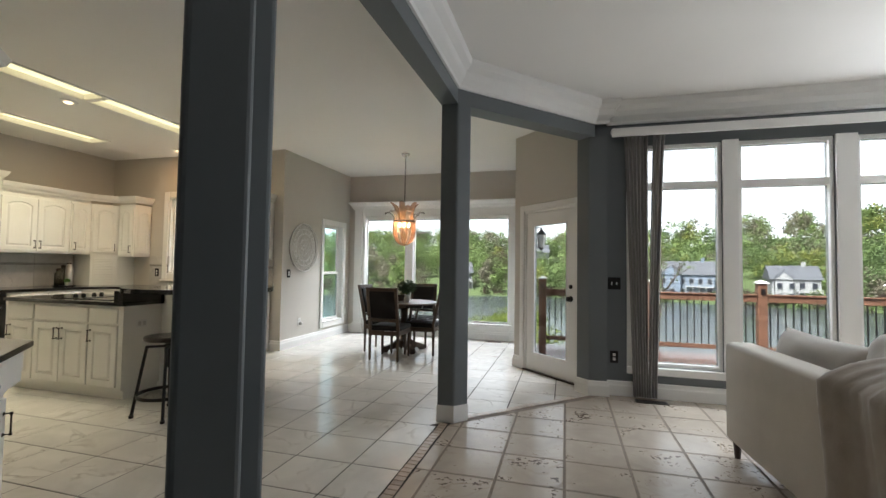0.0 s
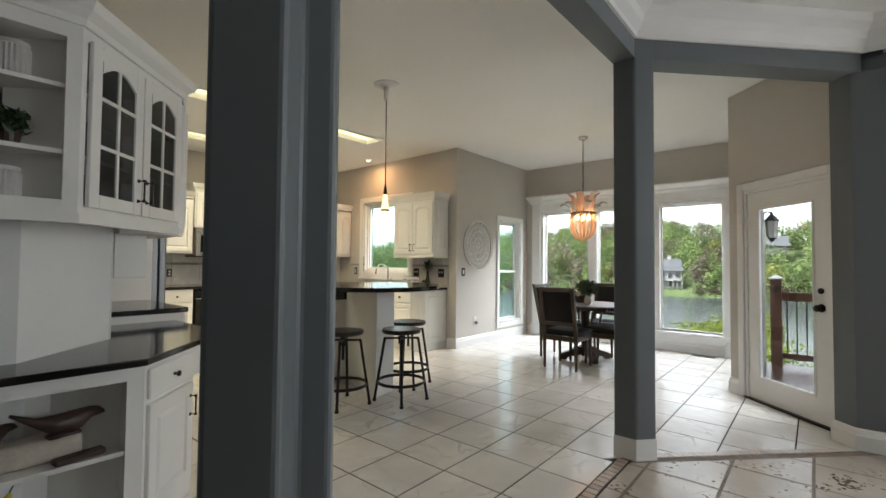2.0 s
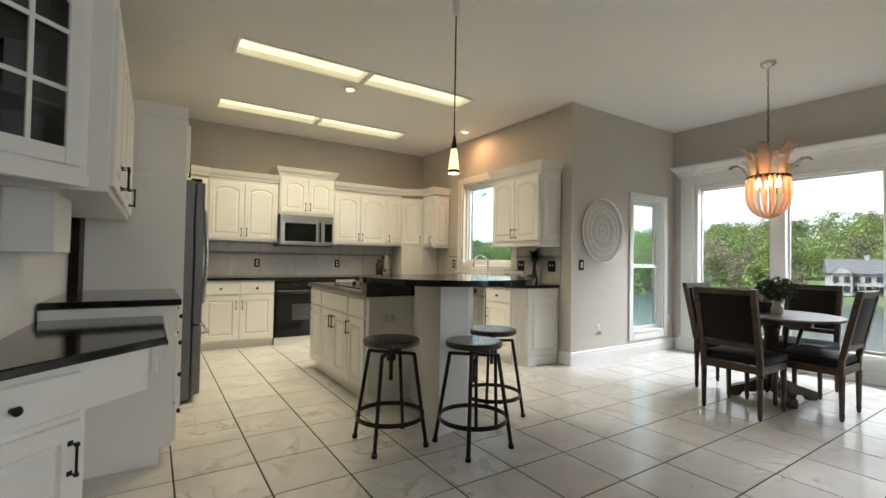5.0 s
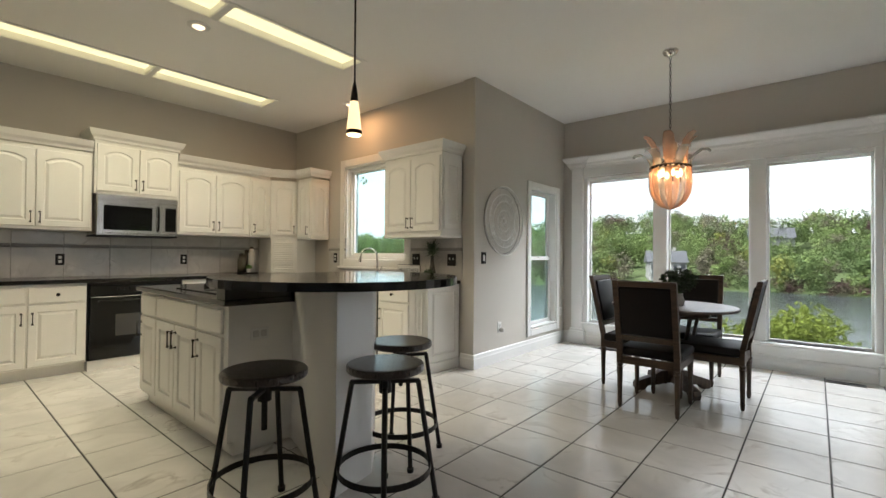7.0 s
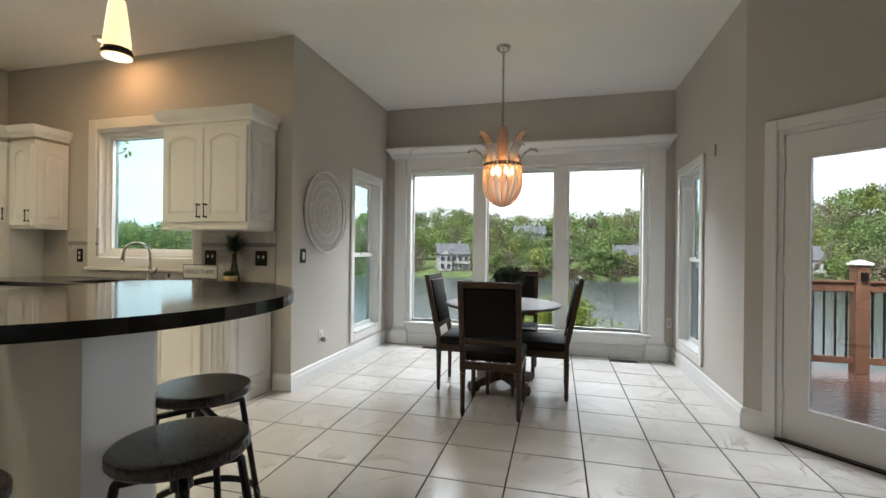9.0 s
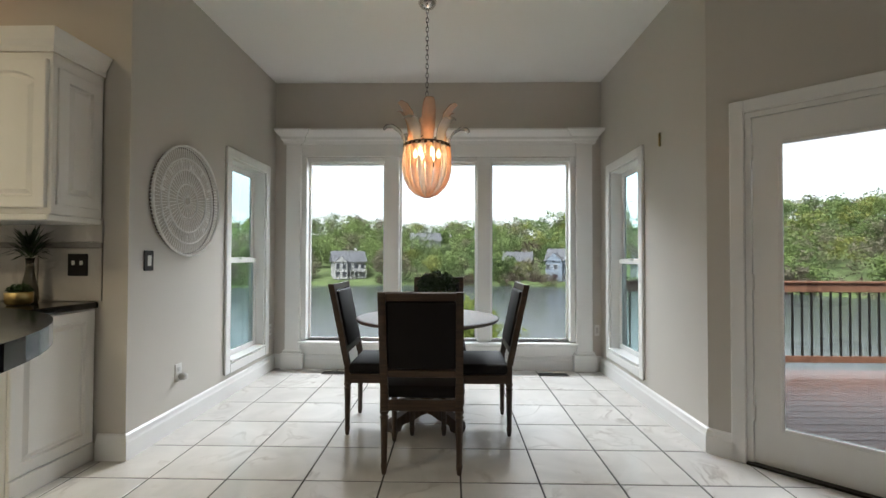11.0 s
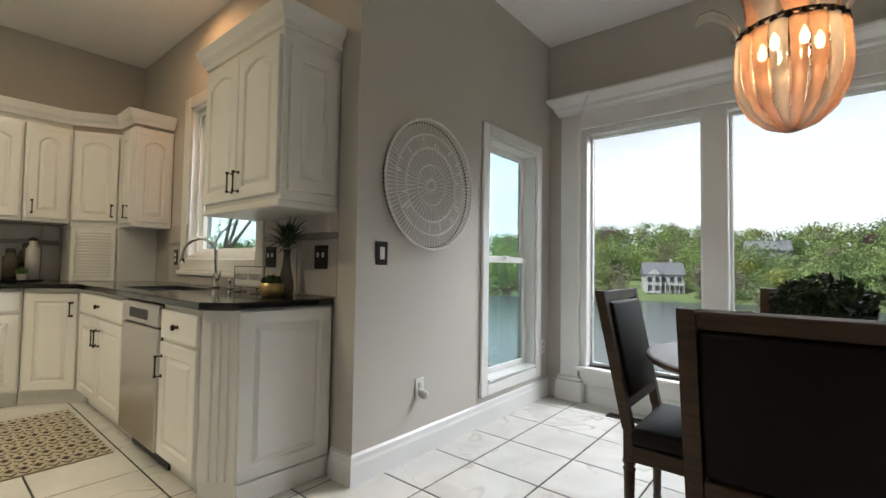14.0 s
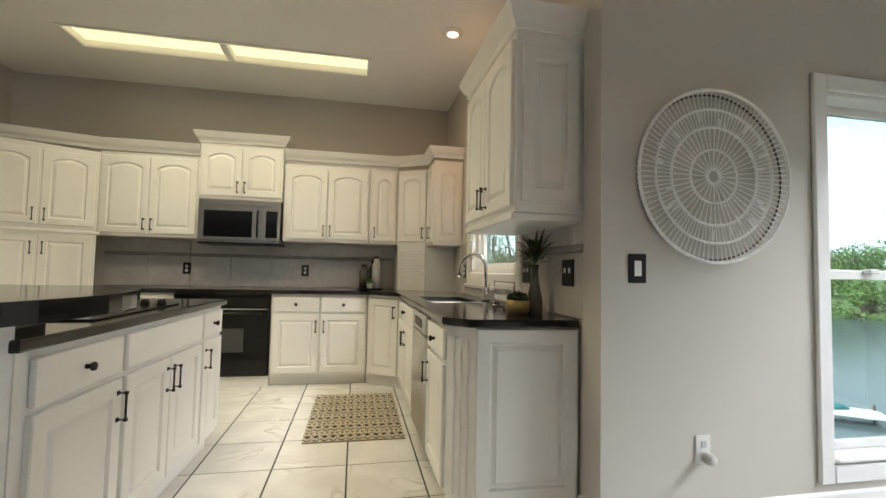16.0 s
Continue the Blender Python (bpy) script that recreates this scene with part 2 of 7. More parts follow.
M_WALL = material("greige_wall_paint", (0.56, 0.525, 0.47), 0.6, vary=0.03, scale=1.5, fine=220, bump=0.03)
M_BLUE = material("slate_blue_wall_paint", (0.138, 0.152, 0.16), 0.5, vary=0.04, scale=1.5, fine=220, bump=0.03)
M_CEIL = material("ceiling_paint", (0.87, 0.855, 0.825), 0.75, vary=0.02, scale=1.2, fine=250, bump=0.05)
M_TRIM = material("white_trim_paint", (0.82, 0.81, 0.785), 0.35, vary=0.025, scale=3, fine=120)
M_CAB = material("cream_white_cabinet_paint", (0.82, 0.80, 0.75), 0.32, vary=0.03, scale=3, fine=90, bump=0.015)
M_GRANITE = material("black_granite", (0.009, 0.008, 0.007), 0.11, vary=0.7, scale=60, fine=400, spec=0.42, coat=0.12, coat_rough=0.03)
M_TILE = marble("glazed_marble_tile", (0.72, 0.69, 0.645), (0.47, 0.43, 0.385), 0.14, 2.2, bump=0.06)
M_TRAV = marble("travertine_tile", (0.52, 0.455, 0.385), (0.34, 0.28, 0.22), 0.17, 3.0, pits=True, bump=0.25)
M_GROUT = material("dark_grout", (0.032, 0.027, 0.023), 0.85, vary=0.2, scale=20, fine=200)
M_GROUT2 = material("brown_wide_grout", (0.22, 0.18, 0.145), 0.85, vary=0.2, scale=20, fine=200, bump=0.1)
M_MOSAIC = material("mosaic_stone", (0.33, 0.26, 0.21), 0.3, vary=0.35, scale=9, fine=80, per_object=0.9)
M_SPLASH = marble("backsplash_marble_tile", (0.60, 0.57, 0.53), (0.46, 0.43, 0.4), 0.22, 3.0)
M_BAND = material("backsplash_grey_band", (0.30, 0.28, 0.255), 0.35, vary=0.15, scale=20)
M_BLACK = material("black_metal", (0.018, 0.016, 0.015), 0.38, metal=0.6, vary=0.2, scale=30)
M_BRONZE = material("oil_bronze", (0.03, 0.024, 0.02), 0.35, metal=0.8, vary=0.3, scale=30)
M_STEEL = material("brushed_stainless", (0.56, 0.54, 0.515), 0.27, metal=1.0, vary=0.06, scale=8, fine=200, stretch=(1, 1, 30))
M_FRIDGE = material("dark_slate_steel", (0.16, 0.155, 0.15), 0.35, metal=0.9, vary=0.06, scale=6, fine=200)
M_CHROME = material("brushed_nickel", (0.62, 0.60, 0.57), 0.18, metal=1.0, vary=0.05, scale=20)
M_BGLASS = material("black_appliance_glass", (0.005, 0.005, 0.005), 0.1, vary=0.1, spec=0.3, coat=0.1, coat_rough=0.03)
M_DGLASS = material("grey_oven_window", (0.05, 0.05, 0.05), 0.08, vary=0.1, coat=0.5)
M_CHAIRWOOD = wood("weathered_brown_oak", (0.034, 0.019, 0.010), (0.085, 0.048, 0.026), 0.45)
M_LEATHER = material("dark_brown_leather", (0.008, 0.006, 0.0058), 0.55, spec=0.2, vary=0.2, scale=5, fine=160, bump=0.12)
M_TABLEWOOD = wood("table_oak", (0.045, 0.025, 0.014), (0.105, 0.062, 0.036), 0.42, stretch=(14, 1, 1), coat=0.08)
M_STOOLWOOD = wood("espresso_stool_wood", (0.012, 0.007, 0.005), (0.03, 0.017, 0.012), 0.28, scale=7, stretch=(14, 1.5, 1), coat=0.3)
M_SOFA = material("oatmeal_linen", (0.50, 0.46, 0.40), 0.9, vary=0.08, scale=5, fine=350, bump=0.3, sheen=0.3)
M_PILLOW = material("grey_beige_linen", (0.36, 0.33, 0.29), 0.9, vary=0.1, scale=6, fine=300, bump=0.3, sheen=0.3)
M_DPILLOW = material("charcoal_velvet", (0.035, 0.032, 0.031), 0.8, vary=0.2, scale=6, fine=300, sheen=0.5)
M_KNIT = material("cable_knit_wool", (0.29, 0.245, 0.20), 0.95, vary=0.15, scale=12, fine=200, bump=0.4, sheen=0.4)
M_CURTAIN = material("taupe_curtain", (0.25, 0.24, 0.222), 0.85, vary=0.1, scale=3, fine=250, sheen=0.3)
M_PANE = pane_material("window_glass", (0.46, 0.47, 0.47))
M_PANE2 = pane_material("tinted_window_glass", (0.45, 0.515, 0.52))
M_PLATE = material("white_plastic", (0.75, 0.74, 0.71), 0.4, vary=0.02)
M_RATTAN = material("whitewashed_rattan", (0.84, 0.83, 0.80), 0.7, vary=0.12, scale=30, bump=0.2)
M_DECK = wood("wet_redwood_decking", (0.10, 0.048, 0.036), (0.17, 0.085, 0.062), 0.24, scale=4, stretch=(1, 14, 1))
M_CEDAR = wood("stained_cedar", (0.10, 0.045, 0.025), (0.20, 0.095, 0.056), 0.55, scale=5, stretch=(4, 4, 1))
M_WATER = material("lake_water", (0.045, 0.055, 0.058), 0.2, spec=0.28, vary=0.1, scale=0.05, fine=1.6, bump=0.6)
M_TEAL = material("teal_hull_paint", (0.03, 0.16, 0.16), 0.4, vary=0.1)
M_GRASS = material("lawn_grass", (0.07, 0.10, 0.03), 0.9, vary=0.35, scale=0.15, fine=6, bump=0.4)
M_LEAF = leafy("spring_leaves", (0.16, 0.215, 0.075), 0.3, 0.12, 1.5)
M_LEAF2 = leafy("dark_spring_leaves", (0.11, 0.155, 0.062), 0.35, 0.1, 1.5)
M_LEAF3 = leafy("budding_branches", (0.165, 0.15, 0.105), 0.3, 0.1, 1.5)
M_LEAF4 = leafy("yellow_green_leaves", (0.20, 0.215, 0.06), 0.25, 0.2, 2)
M_RED = leafy("plum_leaves", (0.075, 0.04, 0.042), 0.3, 0.3, 2)
M_BUSH = leafy("lime_green_leaves", (0.17, 0.21, 0.04), 0.3, 2, 12)
M_BARK = material("bark", (0.09, 0.07, 0.055), 0.9, vary=0.3, scale=6, bump=0.4)
M_PLANT = material("houseplant_leaves", (0.03, 0.06, 0.018), 0.45, vary=0.4, scale=9)
M_SIDING = material("white_siding", (0.27, 0.27, 0.265), 0.7, vary=0.05)
M_SIDINGB = material("pale_blue_siding", (0.13, 0.16, 0.20), 0.7, vary=0.05)
M_ROOF = material("grey_shingle", (0.08, 0.083, 0.092), 0.85, vary=0.2, scale=2)
M_SIDINGD = material("dark_brown_siding", (0.10, 0.085, 0.075), 0.75, vary=0.1)
M_HWIN = material("house_window_glass", (0.03, 0.034, 0.04), 0.3, spec=0.15)
M_EXT = material("exterior_siding", (0.42, 0.40, 0.37), 0.7, vary=0.05)
M_FLUOR = material("fluorescent_diffuser", (0.8, 0.78, 0.7), 0.5, emission=(1.0, 0.87, 0.45), strength=0.062)
M_CAN = material("lit_bulb_face", (0.8, 0.7, 0.5), 0.5, emission=(1.0, 0.70, 0.40), strength=0.14)
M_BULB = material("lit_candle_bulb", (0.8, 0.6, 0.4), 0.4, emission=(1.0, 0.6, 0.28), strength=2.6)
M_SHADE = material("glowing_alabaster_shade", (0.8, 0.7, 0.55), 0.35, emission=(1.0, 0.62, 0.28), strength=0.11)
M_PEACH = art_glass("peach_art_glass", (0.90, 0.64, 0.47), 0.6)
M_CLEAR = art_glass("clear_ribbed_glass", (0.78, 0.77, 0.73), 0.62)
M_SINK = material("black_sink", (0.012, 0.012, 0.012), 0.3)
M_GOLD = material("brushed_gold_pot", (0.45, 0.33, 0.14), 0.35, metal=0.9, vary=0.15, scale=20)
M_MOSS = material("moss_ball", (0.16, 0.14, 0.08), 0.95, vary=0.35, scale=30, bump=0.6)
M_DARKWOOD = material("dark_carved_wood", (0.05, 0.028, 0.02), 0.4, vary=0.35, scale=12, bump=0.1)
M_YELLOW = material("yellow_petals", (0.75, 0.50, 0.03), 0.5, vary=0.15)
M_STEM = material("green_stems", (0.08, 0.17, 0.03), 0.5, vary=0.2)
M_CERAM = material("grey_white_ceramic", (0.55, 0.53, 0.5), 0.4, vary=0.12, scale=14)
M_CREAM = material("whitewashed_log", (0.5, 0.44, 0.36), 0.8, vary=0.25, scale=10, bump=0.3)
M_INK = material("black_lettering", (0.02, 0.02, 0.02), 0.6, vary=0.05)
M_RUG = material("rug_cream_weave", (0.50, 0.43, 0.32), 0.95, vary=0.15, scale=30, fine=400, bump=0.4)
M_RUGD = material("rug_dark_motif", (0.035, 0.029, 0.024), 0.95, vary=0.2, scale=30, fine=400, bump=0.3)
M_AMBER = material("smoky_glass", (0.16, 0.14, 0.10), 0.08, vary=0.2, trans=0.6)
M_BACKSHELF = material("taupe_cabinet_back", (0.33, 0.30, 0.275), 0.6, vary=0.04)


# ---- mesh helpers ----
def finish(name, bm, mat, smooth=False):
    me = bpy.data.meshes.new(name)
    bmesh.ops.recalc_face_normals(bm, faces=bm.faces)
    if smooth:
        for f_ in bm.faces:
            f_.smooth = True
    bm.to_mesh(me)
    bm.free()
    me.materials.append(mat)
    return me


def part(name, bm, mat, parent, label="", smooth=False, m=None):
    ob = new(name, finish(name, bm, mat, smooth))
    ob.parent = parent
    if m is not None:
        ob.matrix_basis = m
    if label:
        tagged(ob, label)
    return ob


def thing(name, label, category, m=None, group="", kind=""):
    ob = new(name)
    ob.empty_display_size = 0.1
    if m is not None:
        ob.matrix_basis = m
    return tagged(ob, label, category, group, kind)


def structure(name, bm, mat, label="", category="", smooth=False):
    return tagged(new(name, finish(name, bm, mat, smooth)), label, category, "", "structure")


def single(name, bm, mat, label, category, m=None, group="", kind="", smooth=False):
    ob = new(name, finish(name, bm, mat, smooth))
    if m is not None:
        ob.matrix_basis = m
    return tagged(ob, label, category, group, kind)


def box(x0, x1, y0, y1, z0, z1, bev=0.0, bm=None, seg=1):
    own = bmesh.new()
    v = [own.verts.new((x, y, z)) for z in (z0, z1) for y in (y0, y1) for x in (x0, x1)]
    for a in ((0, 2, 3, 1), (4, 5, 7, 6), (0, 1, 5, 4), (2, 6, 7, 3), (0, 4, 6, 2), (1, 3, 7, 5)):
        own.faces.new([v[i] for i in a])
    if bev:
        bmesh.ops.bevel(own, geom=own.edges[:], offset=bev, segments=seg, affect="EDGES", profile=0.5)
    return merge(bm, own)


def merge(bm, own, m=None):
    if m is not None:
        bmesh.ops.transform(own, matrix=m, verts=own.verts)
    if bm is None:
        return own
    tmp = bpy.data.meshes.new("tmp")
    own.to_mesh(tmp)
    own.free()
    bm.from_mesh(tmp)
    bpy.data.meshes.remove(tmp)
    return bm


def prism(poly, z0, z1, bev=0.0, bm=None, seg=2):
    own = bmesh.new()
    lo = [own.verts.new((x, y, z0)) for x, y in poly]
    hi = [own.verts.new((x, y, z1)) for x, y in poly]
    n = len(poly)
    own.faces.new(lo[::-1])
    own.faces.new(hi)
    for i in range(n):
        own.faces.new((lo[i], lo[(i + 1) % n], hi[(i + 1) % n], hi[i]))
    if bev:
        es = [e for e in own.edges if abs(e.verts[0].co.z - e.verts[1].co.z) < 1e-6]
        bmesh.ops.bevel(own, geom=es, offset=bev, segments=seg, affect="EDGES", profile=0.5)
    return merge(bm, own)


def lathe(profile, seg=24, bm=None, m=None, cap=True):
    own = bmesh.new()
    rings = []
    for r, z in profile:
        rings.append([own.verts.new((r * math.cos(2 * math.pi * i / seg), r * math.sin(2 * math.pi * i / seg), z)) for i in range(seg)])
    for a, b in zip(rings, rings[1:]):
        for i in range(seg):
            own.faces.new((a[i], a[(i + 1) % seg], b[(i + 1) % seg], b[i]))
    if cap:
        own.faces.new(rings[0][::-1])
        own.faces.new(rings[-1])
    return merge(bm, own, m)


def tube(points, r, seg=8, bm=None, closed=False, flat=1.0):
    own = bmesh.new()
    pts = [Vector(p) for p in points]
    n = len(pts)
    rings = []
    prev = None
    for i, p in enumerate(pts):
        if closed:
            d = pts[(i + 1) % n] - pts[i - 1]
        else:
            d = pts[min(i + 1, n - 1)] - pts[max(i - 1, 0)]
        d.normalize()
        if prev is None:
            u = d.orthogonal().normalized()
        else:
            u = (prev - d * prev.dot(d)).normalized()
        prev = u
        w = d.cross(u)
        rr = r[i] if isinstance(r, (list, tuple)) else r
        rings.append([own.verts.new(p + rr * (math.cos(a) * u + flat * math.sin(a) * w)) for a in (2 * math.pi * k / seg for k in range(seg))])
    pairs = list(zip(rings, rings[1:]))
    if closed:
        pairs.append((rings[-1], rings[0]))
    for a, b in pairs:
        for k in range(seg):
            own.faces.new((a[k], a[(k + 1) % seg], b[(k + 1) % seg], b[k]))
    if not closed:
        own.faces.new(rings[0][::-1])
        own.faces.new(rings[-1])
    return merge(bm, own)


def sweep(path, profile, bm=None, closed=False):
    """Sweeps a profile of (out, up) along a plan polyline; out points to the right of the way."""
    own = bmesh.new()
    n = len(path)
    P = [Vector(p) for p in path]
    rings = []
    for i in range(n):
        if closed:
            a, b = P[i] - P[i - 1], P[(i + 1) % n] - P[i]
        else:
            a = P[i] - P[max(i - 1, 0)] if i else P[1] - P[0]
            b = P[min(i + 1, n - 1)] - P[i] if i < n - 1 else a
        a, b = a.normalized(), b.normalized()
        na, nb = Vector((a.y, -a.x)), Vector((b.y, -b.x))
        o = (na + nb).normalized()
        o = o / max(0.3, o.dot(na))
        rings.append([own.verts.new((P[i].x + o.x * u, P[i].y + o.y * u, v)) for u, v in profile])
    k = len(profile)
    pairs = list(zip(rings, rings[1:])) + ([(rings[-1], rings[0])] if closed else [])
    for r0, r1 in pairs:
        for j in range(k):
            own.faces.new((r0[j], r0[(j + 1) % k], r1[(j + 1) % k], r1[j]))
    if not closed:
        own.faces.new(rings[0])
        own.faces.new(rings[-1][::-1])
    return merge(bm, own)


def pierced(u0, u1, v0, v1, holes, put):
    """Calls put(a, b, c, d) for rectangles that fill u0..u1, v0..v1 around the holes."""
    us = sorted({u0, u1, *[h[0] for h in holes], *[h[1] for h in holes]})
    for a, b in zip(us, us[1:]):
        mid = (a + b) / 2
        cuts = sorted((h[2], h[3]) for h in holes if h[0] < mid < h[1])
        v = v0
        for c, d in cuts:
            if c > v:
                put(a, b, v, c)
            v = d
        if v < v1:
            put(a, b, v, v1)


def wall_bm(p, q, z0, z1, thick, holes=(), bm=None):
    """A wall from p to q in plan, with its face on the line and its thickness on the left of the way."""
    bm = bm or bmesh.new()
    p, q = Vector(p), Vector(q)
    length = (q - p).length
    ang = math.atan2(q.y - p.y, q.x - p.x)
    m = Matrix.Translation((p.x, p.y, 0)) @ Matrix.Rotation(ang, 4, "Z")

    def put(a, b, c, d):
        own = box(a, b, 0, thick, c, d)
        merge(bm, own, m)

    pierced(0, length, z0, z1, holes, put)
    bmesh.ops.remove_doubles(bm, verts=bm.verts, dist=1e-4)
    return bm

# ---- structure ----
CEIL = 3.047
SKYLIGHTS = [(-5.40, -5.10, 3.33, 4.51), (-5.40, -5.10, 4.57, 5.78), (-7.12, -6.79, 3.37, 4.55), (-7.12, -6.79, 4.61, 5.82)]
bm = bmesh.new()
box(-0.85, 5.2, -2.7, 6.15, CEIL, CEIL + 0.12, bm=bm)
prism([(-0.85, 6.15), (0.0, 6.15), (-0.85, 7.0)], CEIL, CEIL + 0.12, bm=bm)
pierced(-8.1, -0.85, -2.7, 9.1, SKYLIGHTS, lambda a, b, c, d: box(a, b, c, d, CEIL, CEIL + 0.12, bm=bm))
structure("ceiling", bm, M_CEIL, "smooth off-white painted ceiling with recessed light panels", "ceiling")
# sub-floor under the tiles
bm = prism([(-8.05, -2.65), (5.15, -2.65), (5.15, 6.10), (-0.10, 6.10), (-0.86, 6.90), (-0.86, 9.05), (-8.05, 9.05)], -0.16, -0.0026)
floor = structure("floor", bm, M_GROUT, "marble and travertine tile floor with dark joints", "floor")

bm = wall_bm((-4.475, 6.78), (-4.475, 8.915), 0, CEIL, 0.15, [(1.17, 1.88, 0.27, 2.03)])
structure("wall_nook_west", bm, M_WALL, "greige painted wall of the dining nook", "wall")
bm = wall_bm((-4.625, 8.915), (-0.86, 8.915), 0, CEIL, 0.15, [(0.435, 3.345, 0.29, 2.25)])
structure("wall_nook_north", bm, M_WALL, "greige painted window wall of the dining nook", "wall")
bm = wall_bm((-1.01, 8.915), (-1.01, 6.98), 0, CEIL, 0.15, [(0.285, 0.975, 0.27, 2.03)])
structure("wall_nook_east", bm, M_WALL, "greige painted side wall of the dining nook", "wall")
bm = wall_bm((-1.01, 6.98), (-0.12, 6.09), 0, CEIL, 0.15, [(0.2, 1.10, 0.0, 2.03)])
structure("wall_door", bm, M_WALL, "greige painted diagonal wall with the deck door", "wall")
LW = [(0.33, 1.14), (1.283, 2.077), (2.25, 3.04), (3.2, 4.0)]
bm = wall_bm((-0.1, 5.95), (5.0, 5.95), 0, CEIL, 0.15, [(a + 0.1, b + 0.1, 0.31, 2.59) for a, b in LW])
structure("wall_living_north", bm, M_BLUE, "slate blue painted window wall of the living room", "wall")
bm = wall_bm((5.0, 6.1), (5.0, -2.65), 0, CEIL, 0.15)
structure("wall_living_east", bm, M_BLUE, "slate blue painted living room wall", "wall")
bm = wall_bm((5.15, -2.5), (-2.95, -2.5), 0, CEIL, 0.15)
structure("wall_living_south", bm, M_BLUE, "slate blue painted living room wall", "wall")
bm = wall_bm((-2.65, -2.50), (-2.65, 1.13), 0, CEIL, 0.3)
structure("wall_living_west", bm, M_BLUE, "slate blue painted living room wall", "wall")
bm = wall_bm((-2.95, 1.13), (-2.95, 1.83), 0, 2.32, 0.15)
wall_bm((-2.95, 1.83), (-3.38, 2.25), 0, 2.32, 0.15, bm=bm)
structure("wall_hutch", bm, M_TRIM, "white painted angled wall behind the hutch", "wall")
bm = wall_bm((-3.38, 2.26), (-5.04, 2.26), 0, 2.32, 0.15)
structure("wall_counter_nook", bm, M_TRIM, "white painted wall behind the side counter", "wall")
bm = wall_bm((-4.1, 2.105), (-4.1, 0.4), 0, CEIL, 0.15)
wall_bm((-2.96, 0.4), (-8.05, 0.4), 0, CEIL, 0.15, bm=bm)
structure("wall_hall", bm, M_WALL, "greige painted hallway wall", "wall")
bm = wall_bm((-6.08, 2.33), (-7.9, 2.33), 0, CEIL, 0.15)
structure("wall_kitchen_south", bm, M_WALL, "greige painted kitchen wall", "wall")
bm = wall_bm((-7.9, 0.4), (-7.9, 6.80), 0, CEIL, 0.15)
structure("wall_kitchen_west", bm, M_WALL, "greige painted kitchen wall above white cabinets", "wall")
bm = wall_bm((-8.05, 6.80), (-4.625, 6.80), 0, CEIL, 0.15, [(1.39, 2.55, 1.12, 2.36)])
box(-4.625, -4.4752, 6.7802, 6.949, 0, CEIL, bm=bm)
structure("wall_kitchen_north", bm, M_WALL, "greige painted kitchen window wall", "wall")

# columns, headers and pilaster, slate blue
COLB = [(-1.39, 4.62), (-1.245, 4.62), (-1.15, 4.73), (-1.27, 4.88), (-1.39, 4.82)]
bm = prism(COLB, 0, 2.69)
es = [e for e in bm.edges if abs(e.verts[0].co.z - e.verts[1].co.z) > 1]
bmesh.ops.bevel(bm, geom=es, offset=0.014, segments=3, affect="EDGES", profile=0.5)
structure("column_north", bm, M_BLUE, "slate blue angular column with rounded corners", "column", smooth=False)
COLA = [(-1.338, 1.937), (-1.205, 2.055), (-1.328, 2.165), (-1.27, 2.234), (-1.35, 2.30), (-1.44, 2.28), (-1.45, 2.04)]
bm = prism(COLA, 0, 2.69)
es = [e for e in bm.edges if abs(e.verts[0].co.z - e.verts[1].co.z) > 1]
bmesh.ops.bevel(bm, geom=es, offset=0.018, segments=3, affect="EDGES", profile=0.5)
structure("column_south", bm, M_BLUE, "slate blue angular column with rounded corners", "column")
bm = prism([(-1.42, 1.98), (-1.16, 1.98), (-1.245, 2.28), (-1.245, 4.62), (-1.15, 4.73), (-0.06, 5.87), (-0.20, 6.01), (-1.27, 4.88), (-1.39, 4.80)], 2.69, CEIL - 0.001)
structure("header_beam", bm, M_BLUE, "slate blue header beam over the openings", "beam")
bm = prism([(-0.125, 6.1), (-0.235, 5.985), (-0.12, 5.865), (0.06, 5.875), (0.06, 5.96), (-0.1, 6.1)], 0, 2.69)
structure("pilaster_blue", bm, M_BLUE, "slate blue wall pilaster beside the deck door", "column")

BASE = [(0, 0.0), (0.022, 0.0), (0.022, 0.10), (0.016, 0.115), (0.012, 0.14), (0.0, 0.15)]
bm = sweep([(-4.64, 6.78), (-4.475, 6.78), (-4.475, 8.915), (-1.01, 8.915), (-1.01, 6.98), (-0.905, 6.875)], BASE)
structure("baseboard_nook", bm, M_TRIM, "white moulded baseboard", "baseboard")
bm = sweep([(-0.18, 6.15), (-0.235, 5.985), (-0.12, 5.865), (0.06, 5.875), (0.061, 5.95), (5.0, 5.95), (5.0, -2.5), (-2.65, -2.5), (-2.65, 1.13)], BASE)
structure("baseboard_living", bm, M_TRIM, "white moulded baseboard", "baseboard")
bm = sweep(COLB[::-1], [(-0.002, 0.0), (0.024, 0.0), (0.024, 0.12), (0.012, 0.14), (-0.002, 0.14)], closed=True)
bmesh.ops.recalc_face_normals(bm, faces=bm.faces)
structure("baseboard_column", bm, M_TRIM, "white moulded plinth round the column", "baseboard")
CROWN = [(0, 2.82), (0.018, 2.82), (0.022, 2.85), (0.06, 2.90), (0.075, 2.95), (0.12, 2.99), (0.13, CEIL - 0.002), (0, CEIL - 0.002)]
bm = sweep([(-1.2, -2.3), (-1.2, 1.9), (-1.16, 2.04), (-1.245, 2.28), (-1.245, 4.62), (-1.15, 4.73), (-0.06, 5.87), (0.06, 5.88), (0.06, 5.95), (5.0, 5.95), (5.0, -2.5)][2:], CROWN)
